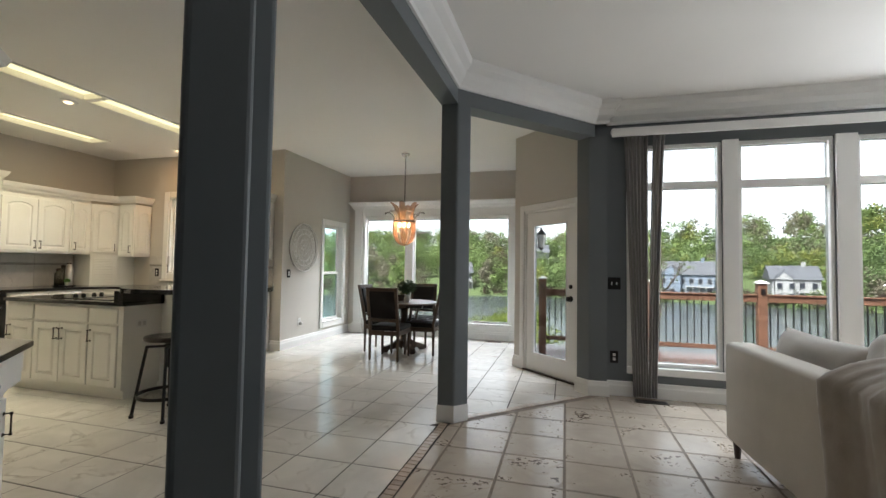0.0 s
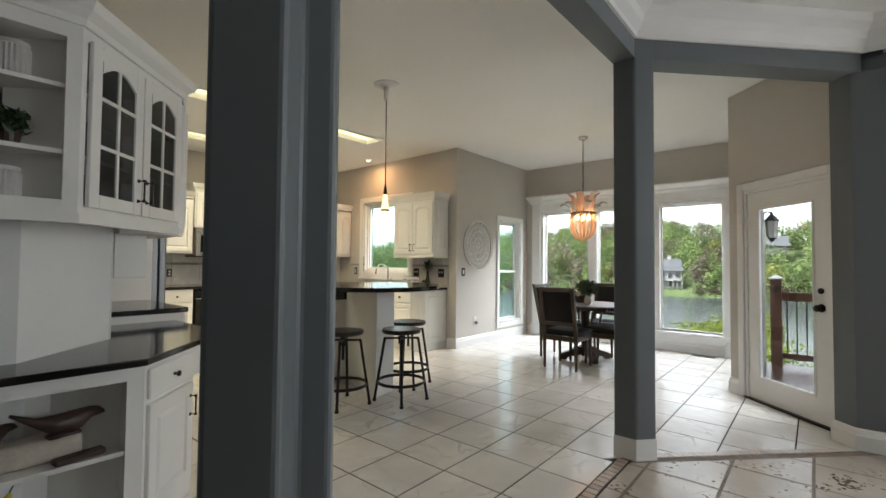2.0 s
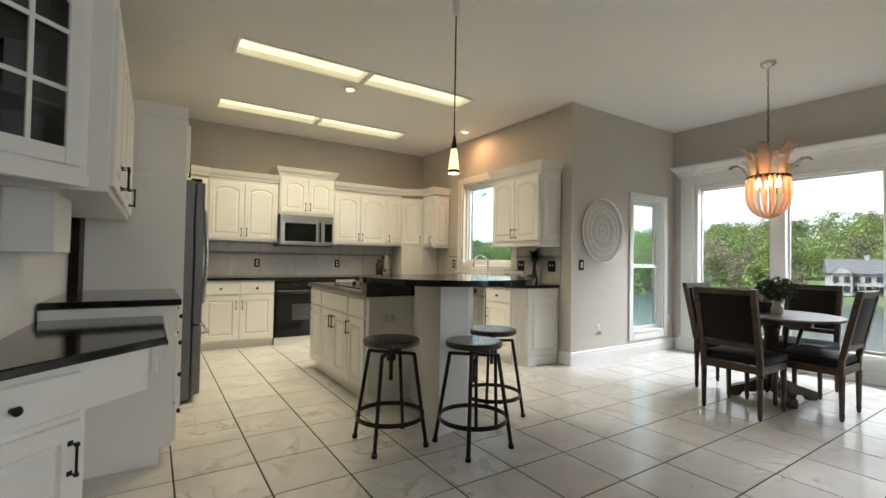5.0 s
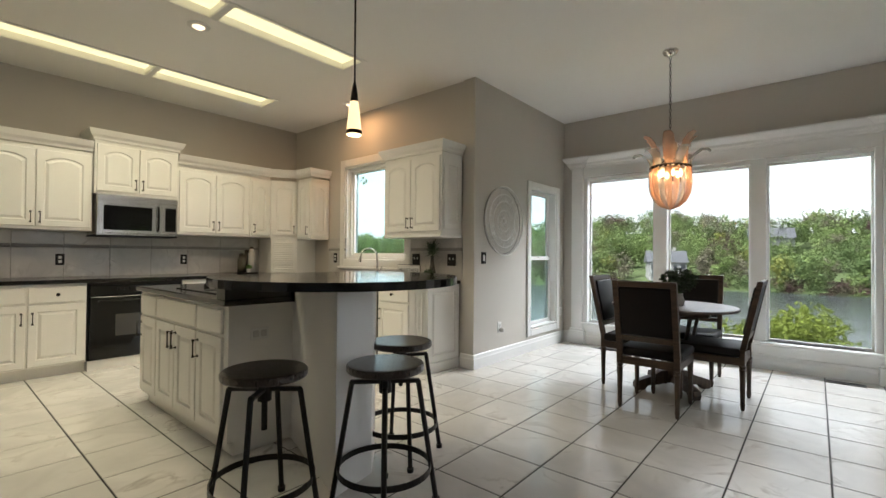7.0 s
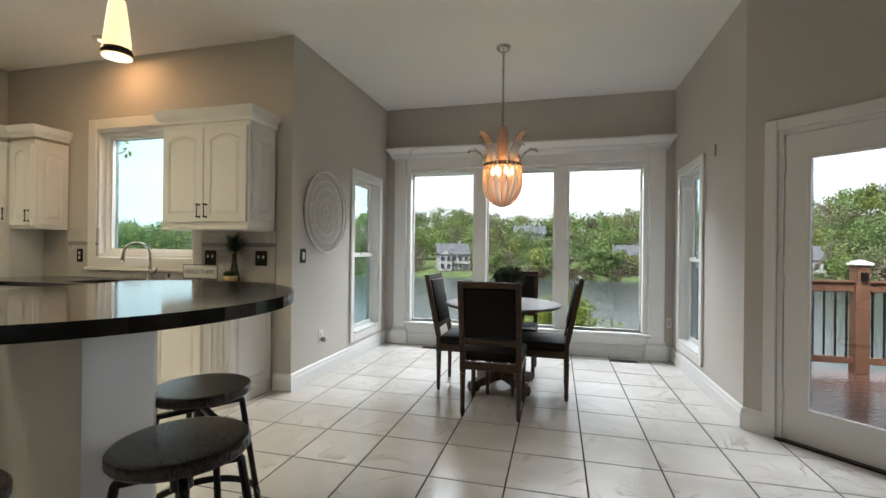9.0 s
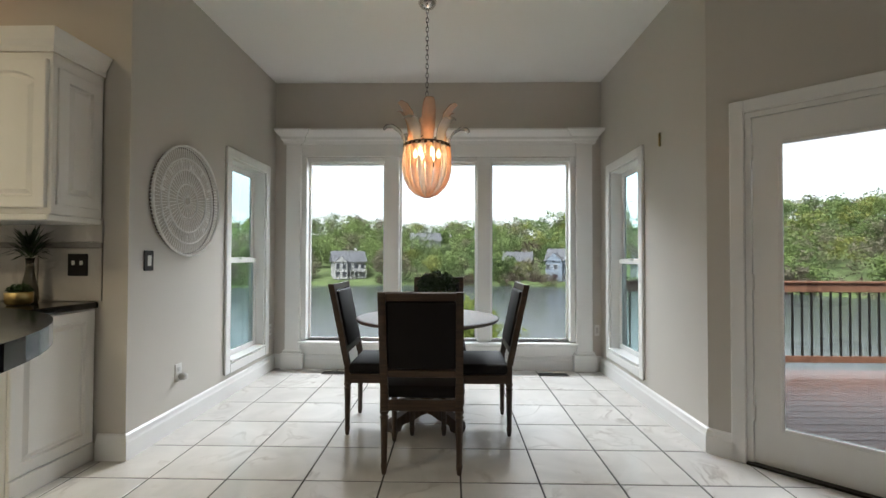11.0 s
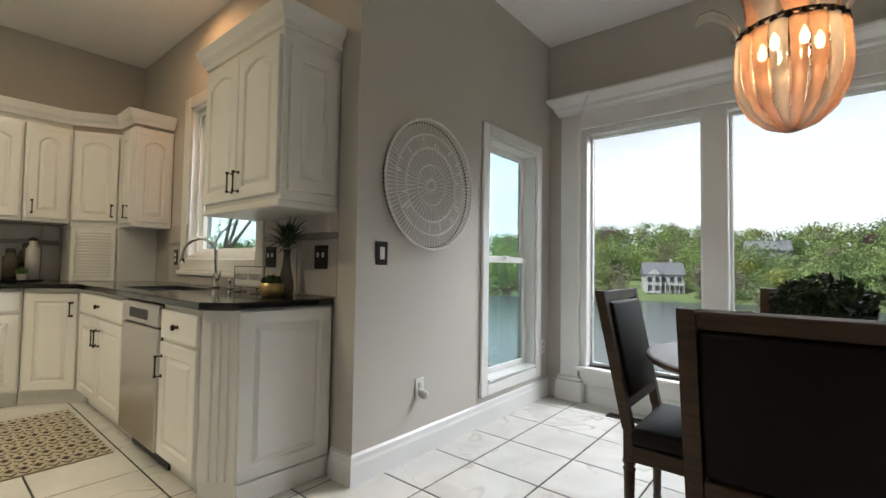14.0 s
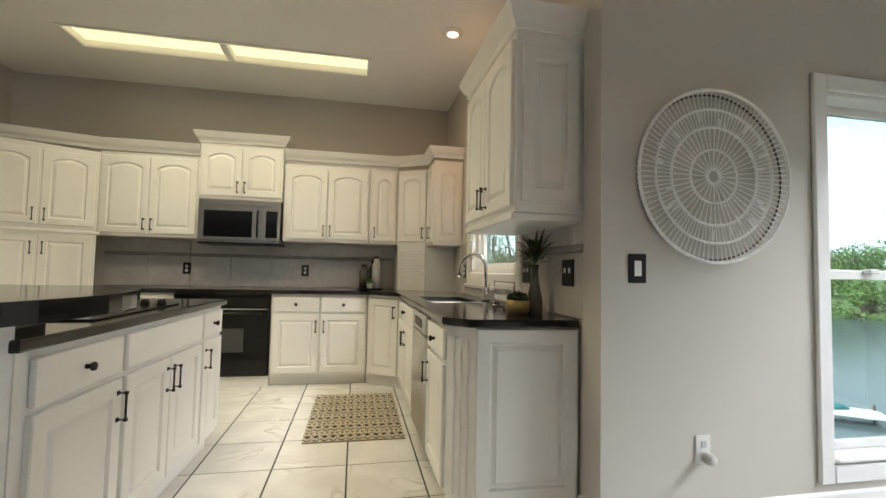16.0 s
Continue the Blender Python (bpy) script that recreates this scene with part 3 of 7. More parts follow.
structure("crown_moulding_living", bm, M_TRIM, "white stepped crown moulding round the living room", "crown moulding")


# ---- windows ----
def casing(parent, w, z0, z1, width=0.08, depth=0.022, m=None, mat=None):
    bm = bmesh.new()
    mat = mat or M_TRIM
    for a in ((-width, 0, z0 - width, z1 + width), (w, w + width, z0 - width, z1 + width), (0, w, z1, z1 + width), (0, w, z0 - width, z0)):
        box(a[0], a[1], -depth, 0.0, a[2], a[3], bev=0.006, bm=bm)
    return part("casing", bm, mat, parent)


def hung_window(name, m, w, z0, z1, label):
    """A window of two sashes. Local x along the wall, y out through it."""
    th = thing(name, label, "window", m, kind="structure")
    casing(th, w, z0, z1)
    bm = bmesh.new()
    for a in ((0, 0.015, z0, z1), (w - 0.015, w, z0, z1), (0.015, w - 0.015, z0, z0 + 0.015), (0.015, w - 0.015, z1 - 0.015, z1)):
        box(a[0], a[1], 0, 0.15, a[2], a[3], bm=bm)
    part("jamb", bm, M_TRIM, th)
    bm = box(0.015, w - 0.015, -0.03, 0.10, z0 + 0.015, z0 + 0.03, bev=0.004)
    part("window_sill", bm, M_TRIM, th)
    mid = (z0 + z1) / 2
    for nm, a, b, y in (("upper_sash", mid - 0.02, z1 - 0.015, 0.105), ("lower_sash", z0 + 0.03, mid + 0.02, 0.075)):
        bm = bmesh.new()
        f = 0.045
        for q in ((0.015, 0.015 + f, a, b), (w - 0.015 - f, w - 0.015, a, b), (0.015 + f, w - 0.015 - f, a, a + f), (0.015 + f, w - 0.015 - f, b - f, b)):
            box(q[0], q[1], y, y + 0.03, q[2], q[3], bev=0.004, bm=bm)
        s = part(nm, bm, M_TRIM, th)
        g = part("pane", box(0.015 + f, w - 0.015 - f, y + 0.013, y + 0.017, a + f, b - f), M_PANE2, s)
        g.visible_shadow = False
    bm = box(w * 0.5 - 0.03, w * 0.5 + 0.03, 0.045, 0.075, mid + 0.005, mid + 0.03, bev=0.005)
    part("latch", bm, M_PLATE, th)
    return th


hung_window("window_1", pose(-4.475, 7.95, 0, 0, 0, 90), 0.71, 0.27, 2.03, "white single-hung side window with tinted glass in the nook")
hung_window("window_2", pose(-1.01, 8.63, 0, 0, 0, -90), 0.69, 0.27, 2.03, "white single-hung side window towards the deck")

# picture window of the nook with pilasters and cornice
win = thing("window_3", "wide triple picture window with white pilasters and cornice", "window", kind="structure")
for x0, x1 in ((-4.343, -4.185), (-1.28, -1.112)):
    bm = box(x0, x1, 8.865, 8.914, 0.19, 2.385, bev=0.005)
    p = part("pilaster", bm, M_TRIM, win)
    bm = box(x0 - 0.035, x1 + 0.035, 8.835, 8.914, 0.0, 0.17, bev=0.006)
    box(x0 - 0.02, x1 + 0.02, 8.85, 8.914, 0.17, 0.20, bev=0.006, bm=bm)
    part("plinth_block", bm, M_TRIM, p)
bm = box(-4.185, -1.28, 8.885, 8.914, 2.25, 2.385, bev=0.004)
part("frieze_board", bm, M_TRIM, win)
CORN = [(0, 2.38), (0.02, 2.38), (0.024, 2.405), (0.042, 2.42), (0.046, 2.445), (0.08, 2.48), (0.095, 2.505), (0.095, 2.522), (0, 2.522)]
bm = sweep([(-4.345, 8.914), (-4.345, 8.863), (-4.17, 8.863), (-4.17, 8.885), (-1.295, 8.885), (-1.295, 8.863), (-1.105, 8.863), (-1.105, 8.914)], CORN)
part("cornice", bm, M_TRIM, win)
bm = bmesh.new()
for a, b in ((-4.19, -4.13), (-3.301, -3.143), (-2.313, -2.166), (-1.336, -1.28)):
    box(a, b, 8.90, 9.04, 0.29, 2.25, bev=0.006, bm=bm)
part("window_frame", bm, M_TRIM, win)
bm = box(-4.13, -1.336, 8.93, 9.04, 2.205, 2.25, bev=0.004)
part("head_rail", bm, M_TRIM, win)
bm = box(-4.20, -1.26, 8.845, 9.04, 0.255, 0.29, bev=0.006)
box(-4.185, -1.28, 8.885, 8.914, 0.15, 0.255, bev=0.004, bm=bm)
part("window_sill", bm, M_TRIM, win)
for a, b in ((-4.13, -3.301), (-3.143, -2.313), (-2.166, -1.336)):
    bm = bmesh.new()
    for q in ((a, a + 0.02, 0.29, 2.205), (b - 0.02, b, 0.29, 2.205), (a + 0.02, b - 0.02, 0.29, 0.315), (a + 0.02, b - 0.02, 2.18, 2.205)):
        box(q[0], q[1], 8.985, 9.025, q[2], q[3], bev=0.003, bm=bm)
    fr = part("sash", bm, M_TRIM, win)
    g = part("pane", box(a + 0.02, b - 0.02, 9.003, 9.007, 0.315, 2.18), M_PANE, fr)
    g.visible_shadow = False

# kitchen window over the sink
win = thing("window_4", "cream framed fixed kitchen window above the sink", "window", pose(-6.66, 6.80, 0), kind="structure")
casing(win, 1.16, 1.12, 2.36, width=0.10, mat=M_CAB)
bm = bmesh.new()
for k, (f, y0, y1) in enumerate(((0.025, 0.0, 0.15), (0.055, 0.05, 0.15), (0.08, 0.085, 0.15))):
    e0 = 0.0 if k == 0 else (0.025, 0.055)[k - 1]
    for q in ((e0, f, 1.12 + e0, 2.36 - e0), (1.16 - f, 1.16 - e0, 1.12 + e0, 2.36 - e0), (f, 1.16 - f, 1.12 + e0, 1.12 + f), (f, 1.16 - f, 2.36 - f, 2.36 - e0)):
        box(q[0], q[1], y0, y1, q[2], q[3], bm=bm)
part("window_frame", bm, M_CAB, win)
g = part("pane", box(0.08, 1.08, 0.115, 0.119, 1.20, 2.28), M_PANE2, win)
g.visible_shadow = False
part("window_sill", box(-0.12, 1.28, -0.04, 0.0, 0.99, 1.02, bev=0.004), M_CAB, win)

# living room windows
for i, (a, b) in enumerate(LW):
    win = thing("window_%d" % (5 + i), "tall white living room window with a transom light", "window", kind="structure")
    bm = bmesh.new()
    for q in ((a, a + 0.035, 0.31, 2.59), (b - 0.035, b, 0.31, 2.59), (a + 0.035, b - 0.035, 0.31, 0.35), (a + 0.035, b - 0.035, 2.55, 2.59), (a + 0.035, b - 0.035, 2.13, 2.20)):
        box(q[0], q[1], 5.97, 6.06, q[2], q[3], bev=0.004, bm=bm)
    part("window_frame", bm, M_TRIM, win)
    for z0, z1 in ((0.35, 2.13), (2.20, 2.55)):
        g = part("pane", box(a + 0.035, b - 0.035, 6.01, 6.014, z0, z1), M_PANE, win)
        g.visible_shadow = False
    nxt = LW[i + 1][0] if i < 3 else 4.1
    bm = box(b, nxt, 5.925, 5.949, 0.31, 2.60, bev=0.004)
    part("mullion_cover", bm, M_TRIM, win)
    if i == 0:
        part("casing", box(a - 0.075, a, 5.925, 5.949, 0.235, 2.60, bev=0.004), M_TRIM, win)
    e = 4.1 if i == 3 else nxt
    part("window_sill", box(a if i else a - 0.075, e, 5.90, 5.949, 0.235, 0.31, bev=0.006), M_TRIM, win)

# deck door in the diagonal wall, local x from the hinge side
door = thing("door_1", "white full-glass deck door with black hardware, closed", "door", pose(-1.01, 6.98, 0, 0, 0, -45) @ pose(0.2, 0, 0), kind="structure")
bm = bmesh.new()
for q in ((-0.075, 0, 0, 2.105), (0.9, 0.975, 0, 2.105), (0, 0.9, 2.03, 2.105)):
    box(q[0], q[1], -0.022, 0.0, q[2], q[3], bev=0.006, bm=bm)
part("casing", bm, M_TRIM, door)
bm = bmesh.new()
for q in ((0, 0.03, 0, 2.03), (0.87, 0.9, 0, 2.03), (0.03, 0.87, 2.0, 2.03)):
    box(q[0], q[1], 0, 0.15, q[2], q[3], bm=bm)
part("jamb", bm, M_TRIM, door)
bm = bmesh.new()
for q in ((0.034, 0.17, 0.015, 1.997), (0.73, 0.866, 0.015, 1.997), (0.17, 0.73, 0.015, 0.235), (0.17, 0.73, 1.83, 1.997)):
    box(q[0], q[1], 0.012, 0.055, q[2], q[3], bm=bm)
for q in ((0.155, 0.175, 0.22, 1.845), (0.725, 0.745, 0.22, 1.845), (0.175, 0.725, 0.22, 0.24), (0.175, 0.725, 1.825, 1.845)):
    box(q[0], q[1], 0.004, 0.02, q[2], q[3], bev=0.003, bm=bm)
leaf = part("door_leaf", bm, M_TRIM, door)
g = part("pane", box(0.17, 0.73, 0.03, 0.034, 0.235, 1.83), M_PANE, leaf)
g.visible_shadow = False
for z, r, nm in ((0.95, 0.028, "door_knob"), (1.09, 0.024, "deadbolt")):
    bm = lathe([(r + 0.006, 0), (r + 0.006, 0.008), (0.012, 0.012), (0.012, 0.03), (r, 0.036), (r, 0.055), (r * 0.6, 0.062)] if nm == "door_knob" else [(r, 0), (r, 0.012), (r * 0.7, 0.018)], 20)
    part(nm, bm, M_BLACK, leaf, m=pose(0.80, 0.012, z, 90, 0, 0), smooth=True)
for z in (0.25, 1.0, 1.75):
    part("hinge", lathe([(0.007, 0), (0.007, 0.09)], 10), M_PLATE, leaf, m=pose(0.034, 0.006, z))
part("threshold", box(0.0, 0.9, -0.03, 0.15, 0.0, 0.014, bev=0.003), M_BRONZE, door)

# ---- ceiling lights ----
for x0, x1, y0, y1 in SKYLIGHTS:
    th = thing("ceiling_light_panel", "recessed fluorescent panel with a glowing warm diffuser", "ceiling light", pose((x0 + x1) / 2, (y0 + y1) / 2, CEIL), group="recessed light panels")
    hx, hy = (x1 - x0) / 2, (y1 - y0) / 2
    bm = bmesh.new()
    for q in ((-hx - 0.035, -hx, -hy - 0.035, hy + 0.035), (hx, hx + 0.035, -hy - 0.035, hy + 0.035), (-hx, hx, -hy - 0.035, -hy), (-hx, hx, hy, hy + 0.035)):
        box(q[0], q[1], q[2], q[3], -0.012, -0.0005, bev=0.004, bm=bm)
    part("trim_frame", bm, M_CEIL, th)
    part("diffuser", box(-hx + 0.001, hx - 0.001, -hy + 0.001, hy - 0.001, 0.055, 0.07), M_FLUOR, th)
for x, y in ((-5.625, 4.51), (-6.18, 6.48)):
    th = thing("recessed_downlight", "small lit recessed downlight with a white ring", "ceiling light", pose(x, y, CEIL), group="recessed downlights")
    part("trim_ring", lathe([(0.055, -0.012), (0.085, -0.006), (0.088, -0.0005), (0.052, -0.0005)], 28), M_PLATE, th, smooth=True)
    part("bulb_face", lathe([(0.008, -0.032), (0.03, -0.026), (0.046, -0.014), (0.05, -0.001)], 24), M_CAN, th)


# ---- kitchen ----
def panel_bm(w, h, arch=0.0, rail=0.06, thick=0.02, bm=None, m=None):
    """A raised-panel front. Local x across, z up, y = 0 at the back and -thick at the face."""
    own = bmesh.new()
    k = 9

    def ring(ins, y, rise):
        pts = [(ins, y, ins), (w - ins, y, ins)]
        for i in range(k):
            u = i / (k - 1)
            x = (w - ins) + (2 * ins - w) * u
            pts.append((x, y, h - ins - rise + rise * math.sin(math.pi * u) ** 0.8))
        return [own.verts.new(p) for p in pts]

    e = 0.004
    rings = [ring(0, 0, 0), ring(0, -thick + e, 0), ring(e, -thick, 0), ring(rail, -thick, arch), ring(rail + 0.008, -thick + 0.0115, arch), ring(rail + 0.014, -thick + 0.0115, arch), ring(rail + 0.034, -thick + 0.001, arch)]
    n = len(rings[0])
    for a, b in zip(rings, rings[1:]):
        for i in range(n):
            own.faces.new((a[i], a[(i + 1) % n], b[(i + 1) % n], b[i]))
    own.faces.new(rings[0][::-1])
    own.faces.new(rings[-1])
    return merge(bm, own, m)


def pull_bm(h=0.10, out=0.03, r=0.0045):
    bm = tube([(0, 0, -h / 2), (0, -out, -h / 2), (0, -out, h / 2), (0, 0, h / 2)], r, 6)
    for z in (-h / 2, h / 2):
        box(-0.008, 0.008, -0.004, 0, z - 0.008, z + 0.008, bm=bm)
        box(-0.006, 0.006, -out - 0.006, -out + 0.006, z - 0.006, z + 0.006, bm=bm)
    return bm


PULL = finish("pull_handle", pull_bm(), M_BRONZE)
KNOB = finish("knob", lathe([(0.009, 0), (0.007, 0.012), (0.014, 0.018), (0.016, 0.024), (0.012, 0.03), (0.004, 0.032)], 14), M_BRONZE, True)


def fitting(me, parent, x, y, z, rx=0):
    ob = new(me.name, me)
    ob.parent = parent
    ob.matrix_basis = pose(x, y, z, rx, 0, 0)
    return ob


def cabinet(name, label, m, w, d, z0, z1, fronts, toe=0.0, group="", category="cabinet", top_gap=0.0):
    """A cabinet whose front is at local y = 0. fronts: (kind, x0, x1, z0, z1, side) with kind door, arch, drawer or plain."""
    th = thing(name, label, category, m, group)
    bm = bmesh.new()
    box(0, w, 0, d, z0 + toe, z1, bev=0.003, bm=bm)
    if toe:
        box(0, w, 0.06, d, z0, z0 + toe, bm=bm)
    part("body", bm, M_CAB, th)
    for kind, a, b, c, e, side in fronts:
        arch = 0.045 if kind == "arch" else 0.0
        if kind == "drawer":
            bm = box(0, b - a, -0.019, 0, 0, e - c, bev=0.005, seg=2)
        elif kind == "plain":
            bm = panel_bm(b - a, e - c, 0, 0.075, 0.012)
        else:
            bm = panel_bm(b - a, e - c, arch)
        fr = part("drawer_front" if kind == "drawer" else ("end_panel" if kind == "plain" else "door"), bm, M_CAB, th, m=pose(a, -0.0005, c))
        if kind == "drawer" and side:
            fitting(KNOB, fr, (b - a) / 2, -0.019, (e - c) / 2, 90)
        elif kind in ("door", "arch") and side:
            hx = 0.03 if side[0] == "l" else b - a - 0.03
            hz = 0.09 if side[1] == "b" else e - c - 0.12
            fitting(PULL, fr, hx, -0.02, hz)
    return th


UP = "white raised-panel kitchen wall cabinets"
LOW = "white raised-panel kitchen base cabinets"
WX = -7.89
FX = -7.545


def west(y0, front):
    return pose(front, y0, 0, 0, 0, 90)


# wall cabinets on the west wall (local x runs north)
def upper_pair(y0, y1, z0, z1, front=FX):
    w = y1 - y0
    g = 0.018
    return [("arch", g, w / 2 - 0.004, z0 + 0.03, z1 - 0.04, "rb"), ("arch", w / 2 + 0.004, w - g, z0 + 0.03, z1 - 0.04, "lb")]


cabinet("wall_cabinet", "white arched raised-panel wall cabinet with two doors", west(3.33, FX), 0.885, 0.345, 1.40, 2.22, upper_pair(3.33, 4.215, 1.40, 2.22), group=UP)
cabinet("wall_cabinet", "tall white wall cabinet above the microwave", west(4.222, FX + 0.04), 0.79, 0.385, 1.80, 2.36, upper_pair(4.222, 5.012, 1.80, 2.36), group=UP)
cabinet("wall_cabinet", "white arched raised-panel wall cabinet with two doors", west(5.019, FX), 0.875, 0.345, 1.40, 2.20, upper_pair(5.019, 5.894, 1.40, 2.20), group=UP)
cabinet("wall_cabinet", "narrow white raised-panel wall cabinet", west(5.90, FX), 0.295, 0.345, 1.40, 2.20, [("arch", 0.02, 0.275, 1.43, 2.16, "lb")], group=UP)
# diagonal corner, small north cabinet
th = thing("corner_cabinet", "white diagonal corner wall cabinet with an appliance garage", "cabinet", group=UP)
dl = math.hypot(0.19, 0.30)
da = math.degrees(math.atan2(0.30, 0.19))
part("body", prism([(-7.545, 6.20), (-7.355, 6.50), (-7.355, 6.795), (WX, 6.795), (WX, 6.20)], 1.38, 2.20), M_CAB, th)
fr = part("door", panel_bm(dl - 0.04, 0.73, 0.04, 0.05), M_CAB, th, m=pose(-7.545, 6.20, 0, 0, 0, da) @ pose(0.02, -0.001, 1.43))
fitting(PULL, fr, dl - 0.07, -0.02, 0.09)
part("garage_body", prism([(-7.545, 6.21), (-7.36, 6.50), (-7.36, 6.795), (WX, 6.795), (WX, 6.21)], 0.915, 1.379), M_CAB, th)
bm = bmesh.new()
box(0.02, 0.045, -0.014, -0.001, 0.92, 1.37, bm=bm)
box(dl - 0.045, dl - 0.02, -0.014, -0.001, 0.92, 1.37, bm=bm)
box(0.045, dl - 0.045, -0.014, -0.001, 0.92, 0.952, bm=bm)
tam = part("tambour_door", bm, M_CAB, th, m=pose(-7.545, 6.20, 0, 0, 0, da))
for i in range(15):
    part("slat", box(0.045, dl - 0.045, -0.010, -0.001, 0.955 + i * 0.026, 0.955 + i * 0.026 + 0.022, bev=0.004), M_CAB, tam)
cabinet("wall_cabinet", "narrow white wall cabinet beside the kitchen window", pose(-7.35, 6.50, 0), 0.32, 0.295, 1.38, 2.22, [("arch", 0.02, 0.30, 1.41, 2.18, "rb")], group=UP)
e = panel_bm(0.25, 0.74, 0.04, 0.05, 0.012)
single("cabinet_end_panel", e, M_CAB, "white arched end panel on the narrow wall cabinet", "cabinet panel", pose(-7.0295, 6.525, 1.42, 0, 0, 90))
cab = cabinet("wall_cabinet", "white arched wall cabinet between window and nook", pose(-5.50, 6.46, 0), 0.85, 0.335, 1.40, 2.24, upper_pair(0, 0.85, 1.40, 2.24), group=UP)
part("end_panel", panel_bm(0.28, 0.72, 0.0, 0.06, 0.012), M_CAB, cab, m=pose(0.8505, 0.028, 1.45, 0, 0, 90))
part("under_rail", box(0.0, 0.85, -0.015, 0.335, 1.365, 1.399, bev=0.006), M_CAB, cab)

# crowns on the cabinets
CC = [(0, 0.0), (0.014, 0.0), (0.018, 0.025), (0.04, 0.05), (0.055, 0.085), (0.062, 0.105), (0, 0.105)]


def crown(path, z, label):
    structure("trim_crown", sweep(path, [(u, v + z) for u, v in CC]), M_CAB, label, "crown moulding")


crown([(-7.3, 2.62), (-7.545, 3.33), (-7.545, 4.215)][::1], 2.232, "white moulded crown on top of the wall cabinets")
crown([(WX + 0.02, 4.222), (-7.505, 4.222), (-7.505, 5.012), (WX + 0.02, 5.012)], 2.362, "white moulded crown above the microwave cabinet")
crown([(-7.545, 5.02), (-7.545, 6.20), (-7.355, 6.50), (-7.03, 6.50), (-7.03, 6.795)], 2.245, "white moulded crown on top of the wall cabinets")
crown([(-5.50, 6.795), (-5.50, 6.46), (-4.65, 6.46), (-4.65, 6.795)], 2.242, "white moulded crown on the window-side wall cabinet")
bm = box(WX, -7.56, 5.02, 6.19, 2.201, 2.246)
structure("trim_top_board", bm, M_CAB, "white top board of the wall cabinets", "trim")

# microwave
th = thing("microwave", "stainless over-the-range microwave with black glass door", "microwave", west(4.24, -7.47))
part("body", box(0, 0.76, 0.02, 0.42, 1.365, 1.795, bev=0.004), M_STEEL, th)
part("vent_grille", box(0.0, 0.76, -0.012, 0.02, 1.735, 1.795, bev=0.006), M_STEEL, th)
part("door_frame", box(0.0, 0.57, -0.012, 0.02, 1.385, 1.732, bev=0.006), M_STEEL, th)
part("door_window", box(0.055, 0.50, -0.016, -0.011, 1.42, 1.68, bev=0.002), M_BGLASS, th)
part("control_panel", box(0.575, 0.76, -0.012, 0.02, 1.385, 1.732, bev=0.005), M_STEEL, th)
part("keypad", box(0.63, 0.74, -0.016, -0.011, 1.42, 1.69, bev=0.002), M_BGLASS, th)
part("handle", tube([(0.555, -0.012, 1.42), (0.555, -0.045, 1.45), (0.555, -0.045, 1.67), (0.555, -0.012, 1.70)], 0.010, 8), M_BLACK, th, smooth=True)
part("underside", box(0.0, 0.76, 0.0, 0.42, 1.352, 1.364), M_BLACK, th)

# base cabinets on the west wall
BX = -7.25


def base_pair(w):
    g = 0.015
    return [("drawer", g, w / 2 - 0.008, 0.705, 0.85, "k"), ("drawer", w / 2 + 0.008, w - g, 0.705, 0.85, "k"), ("door", g, w / 2 - 0.008, 0.12, 0.685, "rt"), ("door", w / 2 + 0.008, w - g, 0.12, 0.685, "lt")]


cabinet("base_cabinet", "white base cabinet with two drawers and two doors", west(3.26, BX), 0.87, 0.63, 0, 0.875, base_pair(0.87), 0.1, LOW)
cabinet("base_cabinet", "white base cabinet with two drawers and two doors", west(4.99, BX), 0.905, 0.63, 0, 0.875, base_pair(0.905), 0.1, LOW)
th = thing("wall_oven", "black built-in oven under the counter", "oven", west(4.14, BX))
part("filler", box(0, 0.845, 0.0, 0.63, 0.0, 0.10), M_CAB, th)
part("body", box(0.003, 0.842, 0.0, 0.6, 0.101, 0.875), M_BLACK, th)
part("control_panel", box(0.01, 0.835, -0.018, 0.0, 0.745, 0.845, bev=0.004), M_BGLASS, th)
dr = part("oven_door", box(0.01, 0.835, -0.03, 0.0, 0.115, 0.735, bev=0.006), M_BGLASS, th)
part("oven_window", box(0.22, 0.62, -0.0325, -0.0295, 0.33, 0.55), M_DGLASS, dr)
part("handle", tube([(0.08, -0.03, 0.69), (0.08, -0.06, 0.695), (0.765, -0.06, 0.695), (0.765, -0.03, 0.69)], 0.010, 8), M_BLACK, dr, smooth=True)
for i in range(4):
    part("dial", lathe([(0.014, 0), (0.012, 0.016)], 12), M_BLACK, th, m=pose(0.24 + 0.03 * i, -0.018, 0.81, 90))
# diagonal base and north run
dl2 = math.hypot(0.26, 0.30)
da2 = math.degrees(math.atan2(0.30, 0.26))
th = thing("corner_base_cabinet", "white diagonal corner base cabinet", "cabinet", group=LOW)
part("body", prism([(-7.25, 5.90), (-6.99, 6.20), (-6.99, 6.79), (WX, 6.79), (WX, 5.90)], 0.1, 0.875), M_CAB, th)
part("toe_kick", prism([(-7.30, 5.90), (-7.03, 6.24), (-7.03, 6.79), (WX, 6.79), (WX, 5.90)], 0.0, 0.099), M_CAB, th)
fr = part("door", panel_bm(dl2 - 0.05, 0.72), M_CAB, th, m=pose(-7.25, 5.90, 0, 0, 0, da2) @ pose(0.025, -0.001, 0.12))
fitting(PULL, fr, dl2 - 0.085, -0.02, 0.60)
